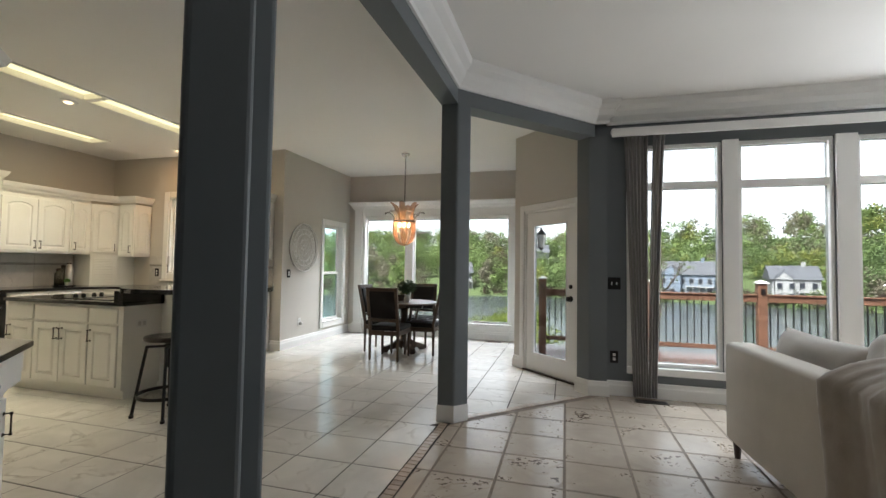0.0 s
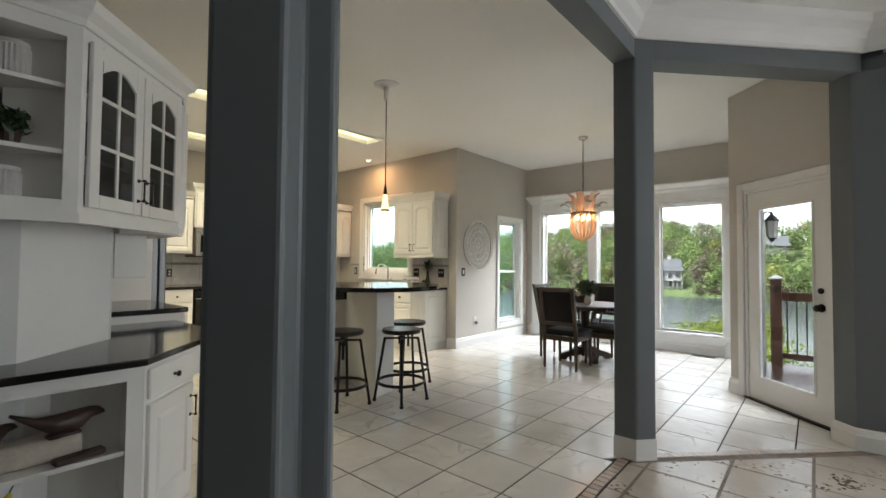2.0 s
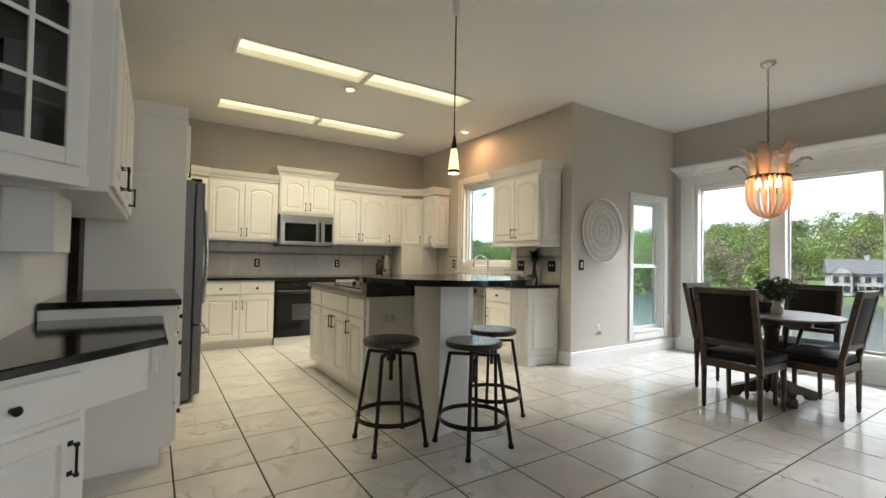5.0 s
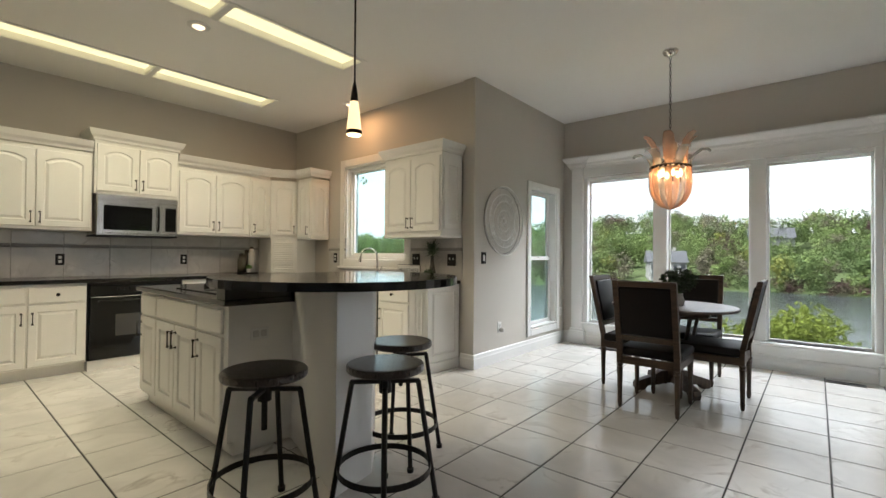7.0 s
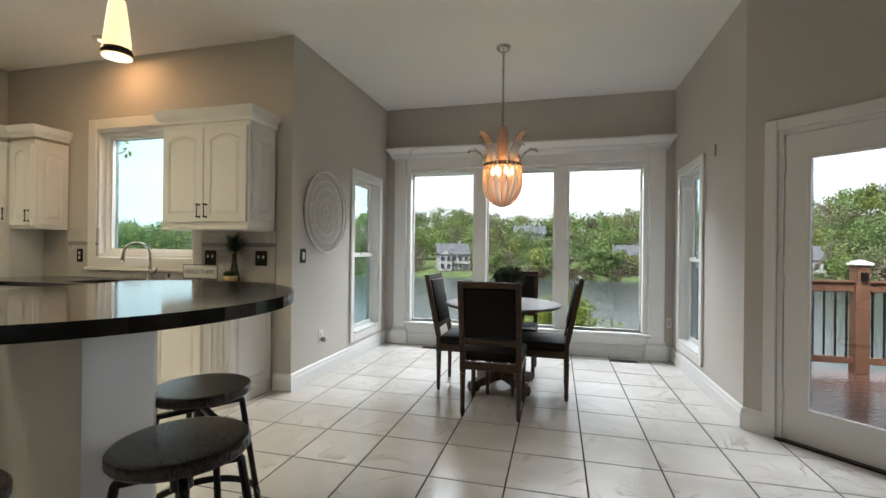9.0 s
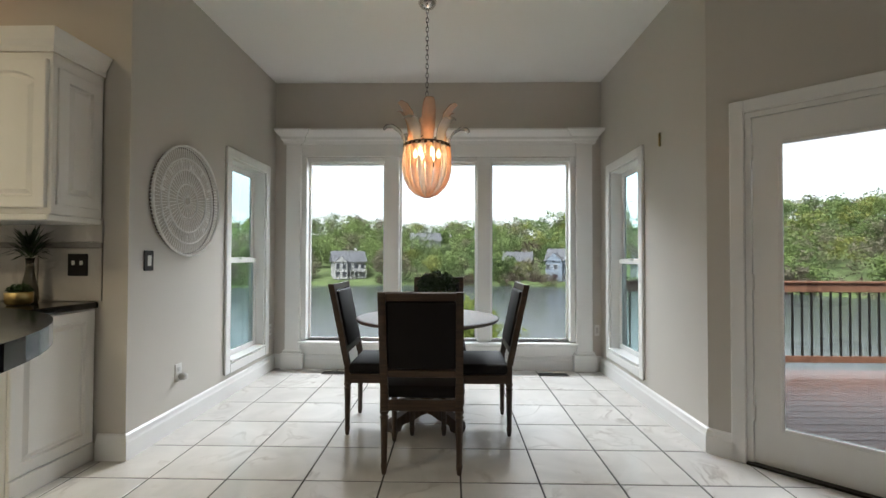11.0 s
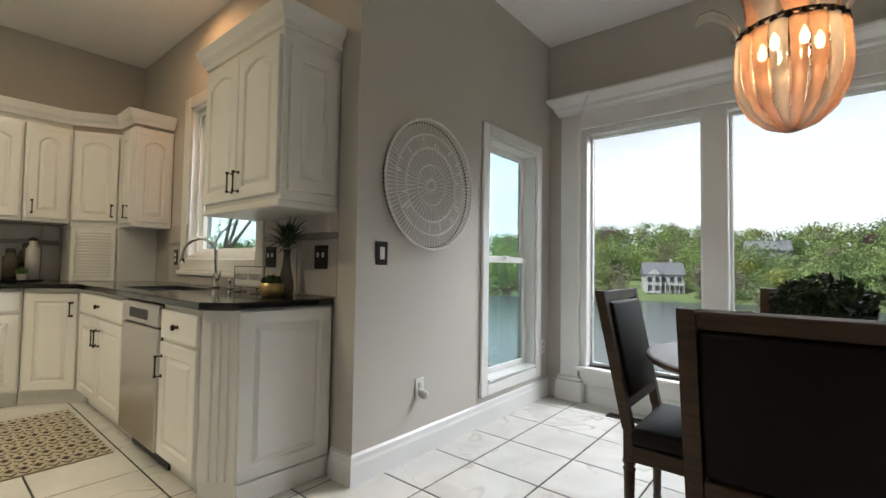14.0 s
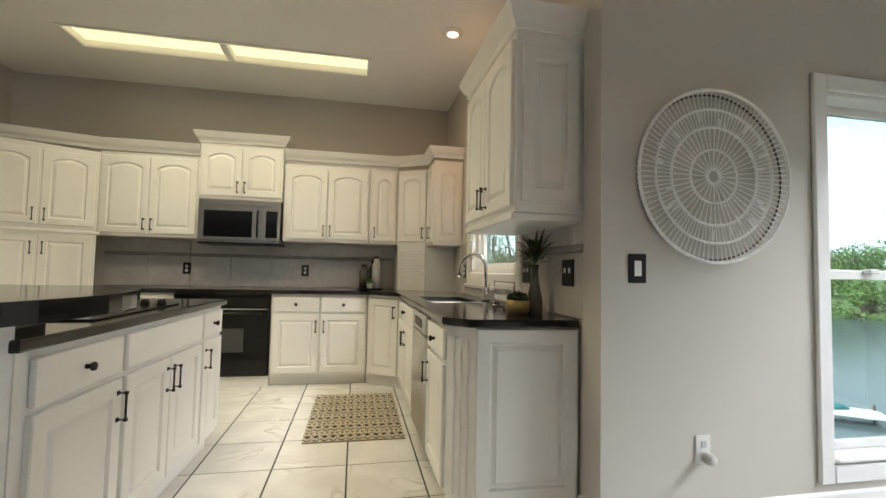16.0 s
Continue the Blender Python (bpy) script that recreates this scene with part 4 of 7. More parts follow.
cabinet("sink_base_cabinet", "white sink base cabinet with false drawer and two doors", pose(-6.985, 6.20, 0), 1.07, 0.59, 0, 0.875,
        [("drawer", 0.02, 1.05, 0.705, 0.85, "k"), ("door", 0.02, 0.53, 0.12, 0.685, "rt"), ("door", 0.54, 1.05, 0.12, 0.685, "lt")], 0.1, LOW)
th = thing("dishwasher", "stainless dishwasher under the counter", "dishwasher", pose(-5.908, 6.20, 0))
part("body", box(0.004, 0.60, 0.0, 0.57, 0.1, 0.872), M_BLACK, th)
part("door_front", box(0.006, 0.598, -0.025, 0.0, 0.11, 0.74, bev=0.006), M_STEEL, th)
part("control_strip", box(0.006, 0.598, -0.028, 0.0, 0.748, 0.868, bev=0.006), M_STEEL, th)
part("recess_handle", box(0.15, 0.45, -0.030, -0.027, 0.775, 0.83), M_BLACK, th)
part("toe_plate", box(0.006, 0.598, 0.05, 0.06, 0.0, 0.1), M_BLACK, th)
cabinet("base_cabinet", "narrow white base cabinet with drawer and door", pose(-5.30, 6.20, 0), 0.475, 0.59, 0, 0.875,
        [("drawer", 0.02, 0.46, 0.705, 0.85, "k"), ("door", 0.02, 0.46, 0.12, 0.685, "lt")], 0.1, LOW)
th = thing("fluted_corner_post", "white fluted chamfered end post of the base cabinets", "cabinet panel", group=LOW)
part("post", prism([(-4.822, 6.20), (-4.70, 6.30), (-4.68, 6.79), (-4.822, 6.79)], 0.0, 0.875), M_CAB, th)
fa = math.degrees(math.atan2(0.10, 0.122))
for i in range(3):
    part("flute", tube([(0, 0, 0.12), (0, 0, 0.82)], 0.009, 8), M_CAB, th, m=pose(-4.822, 6.20, 0, 0, 0, fa) @ pose(0.042 + i * 0.037, 0.0, 0))
ea = math.degrees(math.atan2(0.49, 0.02))
EP = pose(-4.70, 6.30, 0, 0, 0, ea)
part("end_panel", panel_bm(0.475, 0.765, 0, 0.06, 0.014), M_CAB, th, m=EP @ pose(0.006, -0.0005, 0.105))
part("end_base", box(0.004, 0.48, -0.022, 0.0, 0.0, 0.10, bev=0.004), M_CAB, th, m=EP)

# worktop with a sink cut-out made by pieces around it
bm = bmesh.new()
Z0, Z1 = 0.878, 0.915
prism([(WX, 3.20), (-7.215, 3.20), (-7.215, 5.885), (-6.96, 6.165), (-6.37, 6.165), (-6.37, 6.79), (WX, 6.79)], Z0, Z1, 0.008, bm=bm)
prism([(-6.3699, 6.165), (-5.70, 6.165), (-5.70, 6.28), (-6.3699, 6.28)], Z0, Z1, 0.003, bm=bm)
prism([(-6.3699, 6.64), (-5.70, 6.64), (-5.70, 6.79), (-6.3699, 6.79)], Z0, Z1, 0.003, bm=bm)
prism([(-5.6999, 6.165), (-4.79, 6.165), (-4.675, 6.262), (-4.645, 6.775), (-5.6999, 6.79)], Z0, Z1, 0.008, bm=bm)
single("worktop", bm, M_GRANITE, "polished black granite kitchen worktop", "worktop")
th = thing("kitchen_sink", "black undermount kitchen sink", "sink", pose(-6.035, 6.46, 0.876))
bm = bmesh.new()
for q in ((-0.345, -0.335, -0.19, 0.19), (0.335, 0.345, -0.19, 0.19), (-0.335, 0.335, -0.19, -0.18), (-0.335, 0.335, 0.18, 0.19)):
    box(q[0], q[1], q[2], q[3], -0.2, 0.0, bm=bm)
box(-0.345, 0.345, -0.19, 0.19, -0.21, -0.2, bm=bm)
part("basin", bm, M_SINK, th)
part("drain", lathe([(0.045, 0), (0.04, 0.004)], 20), M_CHROME, th, m=pose(0, 0, -0.2))
th = thing("kitchen_faucet", "brushed nickel gooseneck kitchen faucet", "faucet", pose(-5.90, 6.705, 0.915))
part("base", lathe([(0.03, 0), (0.03, 0.012), (0.02, 0.025), (0.019, 0.09), (0.015, 0.10)], 20), M_CHROME, th, smooth=True)
pts = [(0, 0, 0.09), (0, 0, 0.24)] + [(-0.0, -0.10 + 0.10 * math.cos(a), 0.24 + 0.10 * math.sin(a)) for a in (math.pi * k / 12 for k in range(1, 12))] + [(0, -0.205, 0.21), (0, -0.21, 0.17)]
part("spout", tube(pts, [0.013] * (len(pts) - 2) + [0.016, 0.016], 12), M_CHROME, th, smooth=True, m=pose(0, 0, 0, 0, 0, -35))
part("lever", tube([(0.015, 0, 0.06), (0.05, 0, 0.065), (0.085, 0, 0.12)], [0.012, 0.008, 0.006], 8), M_CHROME, th, smooth=True)
single("soap_dispenser", lathe([(0.018, 0), (0.018, 0.01), (0.010, 0.016), (0.010, 0.05), (0.014, 0.055), (0.014, 0.065)], 16), M_CHROME, "brushed nickel soap dispenser beside the faucet", "soap dispenser", pose(-5.69, 6.71, 0.915), smooth=True)


# island with a raised bar
isl = thing("kitchen_island", "white kitchen island with raised panels and doors", "kitchen island")
BODY = [(-5.87, 4.215), (-4.335, 4.215), (-4.335, 4.62), (-4.20, 4.62), (-4.20, 4.862), (-5.87, 4.92)]
part("body", prism(BODY, 0.09, 0.875), M_CAB, isl)
part("toe_kick", prism([(-5.82, 4.26), (-4.36, 4.26), (-4.36, 4.62), (-4.22, 4.62), (-4.22, 4.82), (-5.82, 4.875)], 0.0, 0.089), M_CAB, isl)
for a, b, c, e, s, k in ((0.02, 0.36, 0.12, 0.69, "lt", "door"), (0.38, 0.73, 0.12, 0.69, "rt", "door"), (0.74, 1.09, 0.12, 0.69, "lt", "door"), (1.11, 1.46, 0.12, 0.69, "lt", "door"),
                         (0.02, 0.36, 0.71, 0.855, "", "drawer"), (0.38, 1.09, 0.71, 0.855, "", "drawer"), (1.11, 1.46, 0.71, 0.855, "", "drawer")):
    bm = panel_bm(b - a, e - c) if k == "door" else box(0, b - a, -0.019, 0, 0, e - c, bev=0.005)
    fr = part("door" if k == "door" else "drawer_front", bm, M_CAB, isl, m=pose(-5.85 + a, 4.2145, c))
    if s:
        fitting(PULL, fr, 0.03 if s[0] == "l" else b - a - 0.03, -0.02, e - c - 0.1)
# north side, local x runs west
NP = pose(-4.20, 4.8625, 0, 0, 0, 178.01)
for a, b, c, e, s, k in ((0.05, 0.51, 0.12, 0.69, "rt", "door"), (0.54, 0.925, 0.12, 0.69, "rt", "door"), (0.935, 1.32, 0.12, 0.69, "lt", "door"), (1.35, 1.65, 0.12, 0.69, "lt", "door"),
                         (0.05, 0.51, 0.71, 0.855, "k", "drawer"), (0.54, 1.32, 0.71, 0.855, "", "drawer"), (1.35, 1.65, 0.71, 0.855, "k", "drawer")):
    bm = panel_bm(b - a, e - c) if k == "door" else box(0, b - a, -0.019, 0, 0, e - c, bev=0.005)
    fr = part("door" if k == "door" else "drawer_front", bm, M_CAB, isl, m=NP @ pose(a, 0, c))
    if k == "door":
        fitting(PULL, fr, 0.03 if s[0] == "l" else b - a - 0.03, -0.02, e - c - 0.1)
    elif s:
        fitting(KNOB, fr, (b - a) / 2, -0.019, (e - c) / 2, 90)
part("bar_support", prism([(-4.334, 4.622), (-3.545, 4.385), (-3.60, 4.66), (-3.78, 4.84), (-4.199, 4.858), (-4.199, 4.622)], 0.0, 1.02), M_TRIM, isl)
part("worktop", prism([(-5.90, 4.18), (-4.312, 4.18), (-4.312, 4.61), (-4.18, 4.61), (-4.18, 4.885), (-5.90, 4.95)], 0.878, 0.915, 0.008), M_GRANITE, isl, "polished black granite worktop")
part("bar_riser", prism([(-4.42, 4.182), (-4.314, 4.182), (-4.314, 4.609), (-4.20, 4.612), (-4.20, 4.80), (-4.42, 4.80)], 0.9155, 1.022), M_GRANITE, isl)
BC, BR = Vector((-3.82, 4.60)), 0.665
arc = [(BC.x + BR * math.cos(radians(a)), BC.y + BR * 1.0 * math.sin(radians(a))) for a in range(-130, 131, 5)]
part("bar_top", prism(arc, 1.023, 1.063, 0.014, seg=3), M_GRANITE, isl, "curved polished black granite bar top")
op = part("outlet", box(-0.058, 0.058, -0.006, 0, -0.037, 0.037, bev=0.003), M_PLATE, isl, m=pose(-4.3345, 4.40, 0.70, 0, 0, 90))
for x in (-0.025, 0.025):
    part("socket", box(x - 0.016, x + 0.016, -0.009, -0.006, -0.02, 0.02, bev=0.003), M_CERAM, op)
th = thing("cooktop", "black glass downdraft cooktop with knobs set in the island", "cooktop", pose(-5.03, 4.57, 0.915))
part("glass", box(-0.40, 0.40, -0.26, 0.26, 0.0005, 0.007, bev=0.002), M_BGLASS, th)
for i in range(4):
    part("knob", lathe([(0.022, 0), (0.02, 0.014), (0.014, 0.026), (0.008, 0.028)], 14), M_BLACK, th, m=pose(-0.33, (-0.07, 0.01, 0.12, 0.20)[i], 0.007), smooth=True)
part("vent", box(-0.05, 0.05, -0.2, 0.2, 0.007, 0.010), M_BLACK, th)

# backsplash tiles on the two walls
sp = thing("backsplash", "marble tile backsplash with a thin grey border", "backsplash", kind="structure")
for y0 in [3.24 + 0.405 * i for i in range(8)]:
    y1 = min(y0 + 0.40, 6.19)
    if y1 - y0 > 0.05:
        part("tile", box(-7.8995, -7.888, y0, y1, 0.917, 1.225, bev=0.002), M_SPLASH, sp)
        part("tile", box(-7.8995, -7.888, y0, y1, 1.265, 1.39, bev=0.002), M_SPLASH, sp)
        part("border_strip", box(-7.8995, -7.884, y0, y1, 1.228, 1.262, bev=0.004), M_BAND, sp)
for x0 in [-7.02 + 0.40 * i for i in range(6)]:
    x1 = min(x0 + 0.395, -4.64)
    top = 0.985 if -6.79 < (x0 + x1) / 2 < -5.42 else 1.225
    part("tile", box(x0, x1, 6.788, 6.7995, 0.917, top, bev=0.002), M_SPLASH, sp)
    if top > 1.1:
        part("tile", box(x0, x1, 6.788, 6.7995, 1.265, 1.40, bev=0.002), M_SPLASH, sp)
        part("border_strip", box(x0, x1, 6.784, 6.7995, 1.228, 1.262, bev=0.004), M_BAND, sp)

# refrigerator with its enclosure
fr = thing("refrigerator", "dark slate french-door refrigerator with curved handles", "refrigerator", pose(-5.15, 3.10, 0, 0, 0, 180))
part("body", box(0.0, 0.91, 0.07, 0.80, 0.02, 1.80, bev=0.008), M_FRIDGE, fr)
for a, b in ((0.002, 0.453), (0.457, 0.908)):
    d = part("door", box(a, b, 0.0, 0.068, 0.63, 1.79, bev=0.014, seg=2), M_FRIDGE, fr)
    hx = b - 0.05 if a < 0.2 else a + 0.05
    part("handle", tube([(hx, 0.0, 0.72), (hx, -0.045, 0.78), (hx, -0.065, 1.15), (hx, -0.045, 1.58), (hx, 0.0, 1.64)], 0.013, 8), M_STEEL, d, smooth=True)
d = part("freezer_drawer", box(0.002, 0.908, 0.0, 0.068, 0.06, 0.62, bev=0.014, seg=2), M_FRIDGE, fr)
part("handle", tube([(0.08, 0.0, 0.54), (0.12, -0.06, 0.545), (0.79, -0.06, 0.545), (0.83, 0.0, 0.54)], 0.013, 8), M_STEEL, d, smooth=True)
for x in (0.06, 0.85):
    part("foot", lathe([(0.02, 0), (0.02, 0.03)], 10), M_BLACK, fr, m=pose(x, 0.12, 0))
    part("hinge_cover", box(x - 0.04, x + 0.04, 0.02, 0.10, 1.80, 1.82, bev=0.004), M_BLACK, fr)
enc = cabinet("fridge_surround", "tall white panel and cabinet round the refrigerator", pose(-5.09, 2.96, 0, 0, 0, 180), 1.04, 0.62, 1.84, 2.26,
              [("arch", 0.02, 0.515, 1.86, 2.23, "rb"), ("arch", 0.525, 1.02, 1.86, 2.23, "lb")])
part("side_panel", box(0.0, 0.035, 0.0, 0.62, 0.0, 1.839), M_CAB, enc)
part("side_panel", box(1.005, 1.04, 0.0, 0.62, 0.0, 1.839), M_CAB, enc)
crown([(-6.13, 2.96), (-5.09, 2.96), (-5.09, 2.36)][::-1][::-1], 2.262, "white moulded crown above the refrigerator")

# pantry unit on the angle
pa = math.degrees(math.atan2(3.33 - 2.62, -7.545 + 7.10))
pl = math.hypot(0.445, 0.71)
PM = pose(-7.10, 2.62, 0, 0, 0, pa)
th = cabinet("pantry_cabinet", "white angled pantry with tall doors and upper doors", PM, pl, 0.02, 0.0, 2.20,
             [("arch", 0.03, pl / 2 - 0.01, 1.47, 2.15, "rb"), ("arch", pl / 2 + 0.01, pl - 0.03, 1.47, 2.15, "lb"), ("door", 0.03, pl / 2 - 0.01, 0.12, 1.38, "rt"), ("door", pl / 2 + 0.01, pl - 0.03, 0.12, 1.38, "lt")])
part("ledge", box(0.0, pl + 0.02, -0.045, -0.021, 1.40, 1.43, bev=0.006), M_CAB, th)
part("back_body", prism([(-7.12, 2.60), (-7.56, 3.31), (WX, 3.25), (WX, 2.36), (-7.12, 2.36)], 0.0, 2.20), M_CAB, th)


# outlets and switches
def wall_plate(name, label, m, w, h, mat, bits, bit_mat):
    th = thing(name, label, "switch" if "switch" in name else "outlet", m)
    part("plate", box(-w / 2, w / 2, -0.007, 0, -h / 2, h / 2, bev=0.003), mat, th)
    for x, z, bw, bh in bits:
        part("rocker" if "switch" in name else "socket", box(x - bw / 2, x + bw / 2, -0.011, -0.007, z - bh / 2, z + bh / 2, bev=0.002), bit_mat, th)
    return th


SOCK = [(0, 0.022, 0.028, 0.03), (0, -0.022, 0.028, 0.03)]
wall_plate("wall_switch", "black framed dimmer switch on the greige wall", pose(-4.475, 6.948, 1.155, 0, 0, 90), 0.085, 0.125, M_BLACK, [(0, 0, 0.034, 0.066)], M_PLATE)
wall_plate("wall_outlet", "white wall outlet with a plug-in freshener", pose(-4.475, 7.264, 0.38, 0, 0, 90), 0.075, 0.12, M_PLATE, SOCK, M_CERAM)
single("plug_in_freshener", lathe([(0.012, 0), (0.022, 0.006), (0.026, 0.03), (0.02, 0.05), (0.008, 0.055)], 14), M_CERAM, "small grey plug-in air freshener on the outlet", "air freshener", pose(-4.464, 7.264, 0.352, 90, 0, 90), smooth=True)
wall_plate("wall_outlet", "white outlet under the picture window pilaster", pose(-4.475, 8.80, 0.42, 0, 0, 90), 0.07, 0.115, M_PLATE, SOCK, M_CERAM)
wall_plate("wall_outlet", "white outlet on the nook east wall", pose(-1.055, 8.915, 0.42), 0.05, 0.115, M_PLATE, [(0, 0, 0.026, 0.06)], M_CERAM)
for y in (4.02, 5.22):
    wall_plate("wall_outlet", "black outlet plate on the tile backsplash", pose(-7.888, y, 1.10, 0, 0, 90), 0.075, 0.12, M_BLACK, SOCK, M_PLATE)
for x, w in ((-6.86, 0.075), (-5.31, 0.12), (-4.78, 0.12)):
    wall_plate("wall_outlet", "black plate on the tile backsplash beside the window", pose(x, 6.788, 1.13), w, 0.13, M_BLACK, SOCK if w < 0.1 else [(-0.024, 0.012, 0.02, 0.026), (0.024, 0.012, 0.02, 0.026)], M_PLATE)
wall_plate("wall_switch", "black two-gang switch on the blue wall", pose(0.135, 5.95, 1.15), 0.125, 0.125, M_BLACK, [(-0.024, 0, 0.012, 0.03), (0.024, 0, 0.012, 0.03)], M_PLATE)
wall_plate("wall_outlet", "black outlet on the blue wall", pose(0.135, 5.95, 0.39), 0.08, 0.125, M_BLACK, SOCK, M_PLATE)
single("wall_bracket", box(-0.008, 0.008, -0.012, 0, -0.05, 0.05, bev=0.003), M_GOLD, "small brass bracket on the nook east wall", "bracket", pose(-1.01, 7.58, 2.075, 0, 0, -90))


# ---- loose furniture ----
def make_stool(m):
    th = thing("bar_stool", "black metal swivel bar stool with a round dark wood seat", "stool", m, "stools at the island bar")
    bm = lathe([(0.150, 0.632), (0.178, 0.634), (0.184, 0.642), (0.184, 0.662), (0.178, 0.669), (0.165, 0.671), (0.0005, 0.671)], 40)
    part("seat", bm, M_STOOLWOOD, th)
    part("swivel_plate", lathe([(0.075, 0.615), (0.085, 0.62), (0.085, 0.6315)], 20), M_BLACK, th)
    part("screw_post", lathe([(0.013, 0.40), (0.013, 0.55), (0.016, 0.555), (0.016, 0.615)], 12), M_BLACK, th)
    bm = bmesh.new()
    for k in range(2):
        own = box(-0.155, 0.155, -0.013, 0.013, 0.572, 0.590, bev=0.003)
        merge(bm, own, pose(0, 0, 0.001 * k, 0, 0, 45 + 90 * k))
    lathe([(0.03, 0.53), (0.03, 0.60)], 16, bm=bm)
    part("spider_bracket", bm, M_BLACK, th)
    for k in range(4):
        a = radians(45 + 90 * k)
        c, s = math.cos(a), math.sin(a)
        pts = [(0.15 * c, 0.15 * s, 0.585), (0.157 * c, 0.157 * s, 0.578), (0.245 * c, 0.245 * s, 0.022)]
        leg = part("leg", tube(pts, 0.0125, 8), M_BLACK, th)
        part("foot_pad", lathe([(0.017, 0.0), (0.019, 0.022)], 12), M_BLACK, leg, m=pose(0.246 * c, 0.246 * s, 0))
    R = 0.222
    ring = [(R * math.cos(2 * math.pi * i / 40), R * math.sin(2 * math.pi * i / 40), 0.18) for i in range(40)]
    bm = bmesh.new()
    for i in range(40):
        a, b = ring[i], ring[(i + 1) % 40]
        for r0, r1 in ((1.0, 1.0), (0.975, 0.975)):
            v = [bm.verts.new((a[0] * r0, a[1] * r0, 0.167)), bm.verts.new((b[0] * r0, b[1] * r0, 0.167)), bm.verts.new((b[0] * r1, b[1] * r1, 0.195)), bm.verts.new((a[0] * r1, a[1] * r1, 0.195))]
            bm.faces.new(v)
        for z in (0.167, 0.195):
            bm.faces.new([bm.verts.new((q[0] * r, q[1] * r, z)) for q, r in ((a, 1), (b, 1), (b, 0.975), (a, 0.975))])
    bmesh.ops.remove_doubles(bm, verts=bm.verts, dist=1e-5)
    part("footrest_ring", bm, M_BLACK, th)
    return th


stool = make_stool(pose(-3.637, 4.068, 0, 0, 0, -3))
copy_thing(stool, pose(-3.325, 4.505, 0, 0, 0, 2))
copy_thing(stool, pose(-3.66, 4.935, 0, 0, 0, 14))


def make_chair(m):
    """Faces local +y; back legs at y = 0."""
    th = thing("dining_chair", "brown oak dining chair with dark leather seat and square back", "chair", m, "chairs round the dining table")
    lean = 0.115

    def by(z):
        return -lean * max(0, z - 0.45) / 0.55

    part("seat", box(-0.235, 0.235, 0.015, 0.475, 0.405, 0.475, bev=0.028, seg=3), M_LEATHER, th, smooth=True)
    bm = bmesh.new()
    for q in ((-0.225, 0.225, 0.445, 0.468), (-0.225, 0.225, 0.0, 0.022)):
        box(q[0], q[1], q[2], q[3], 0.345, 0.405, bev=0.004, bm=bm)
    for x in (-0.225, 0.203):
        box(x, x + 0.022, 0.022, 0.445, 0.345, 0.405, bev=0.004, bm=bm)
    part("seat_frame", bm, M_CHAIRWOOD, th)
    for x in (-0.205, 0.205):
        prof = [(0.011, 0.0), (0.014, 0.012), (0.019, 0.05), (0.016, 0.058), (0.021, 0.30), (0.025, 0.312), (0.018, 0.322), (0.025, 0.335), (0.025, 0.346)]
        part("front_leg", lathe(prof, 14), M_CHAIRWOOD, th, m=pose(x, 0.445, 0), smooth=True)
        bm = lathe(prof, 14)
        box(-0.022, 0.022, -0.018, 0.022, 0.345, 0.47, bev=0.004, bm=bm)
        part("back_leg", bm, M_CHAIRWOOD, th, m=pose(x, 0.012, 0))
        own = bmesh.new()
        rings = []
        for z in (0.465, 0.60, 0.8, 1.0):
            y = by(z) + 0.012
            rings.append([own.verts.new((x + a, y + b, z)) for a, b in ((-0.02, -0.018), (0.02, -0.018), (0.02, 0.02), (-0.02, 0.02))])
        for r0, r1 in zip(rings, rings[1:]):
            for i in range(4):
                own.faces.new((r0[i], r0[(i + 1) % 4], r1[(i + 1) % 4], r1[i]))
        own.faces.new(rings[0][::-1])
        own.faces.new(rings[-1])
        part("back_post", own, M_CHAIRWOOD, th)
    ang = math.degrees(math.atan(lean / 0.55))
    for z0, z1 in ((0.955, 0.998), (0.535, 0.575)):
        zc = (z0 + z1) / 2
        part("back_rail", box(-0.186, 0.186, -0.016, 0.018, -(z1 - z0) / 2, (z1 - z0) / 2, bev=0.004), M_CHAIRWOOD, th, m=pose(0, by(zc) + 0.012, zc, ang, 0, 0))
    zc = 0.765
    part("back_pad", box(-0.187, 0.187, -0.012, 0.034, -0.19, 0.19, bev=0.014, seg=2), M_LEATHER, th, m=pose(0, by(zc) + 0.012, zc, ang, 0, 0), smooth=True)
    return th


chair = make_chair(pose(-2.742, 6.64, 0, 0, 0, 0))
copy_thing(chair, pose(-3.285, 7.385, 0, 0, 0, -90))
copy_thing(chair, pose(-2.185, 7.39, 0, 0, 0, 90))
copy_thing(chair, pose(-2.70, 8.20, 0, 0, 0, 180))

TC = (-2.755, 7.46)
th = thing("dining_table", "round brown oak pedestal dining table", "table", pose(TC[0], TC[1], 0))
part("tabletop", lathe([(0.47, 0.722), (0.505, 0.726), (0.515, 0.738), (0.512, 0.748), (0.50, 0.752), (0.0005, 0.752)], 56), M_TABLEWOOD, th)
part("apron", box(-0.30, 0.30, -0.04, 0.04, 0.655, 0.721, bev=0.015, seg=2), M_TABLEWOOD, th)
part("apron", box(-0.04, 0.04, -0.30, 0.30, 0.657, 0.7205, bev=0.015, seg=2), M_TABLEWOOD, th)
part("column", lathe([(0.06, 0.10), (0.065, 0.16), (0.05, 0.2), (0.058, 0.3), (0.05, 0.45), (0.06, 0.6), (0.075, 0.655)], 20), M_TABLEWOOD, th, smooth=True)
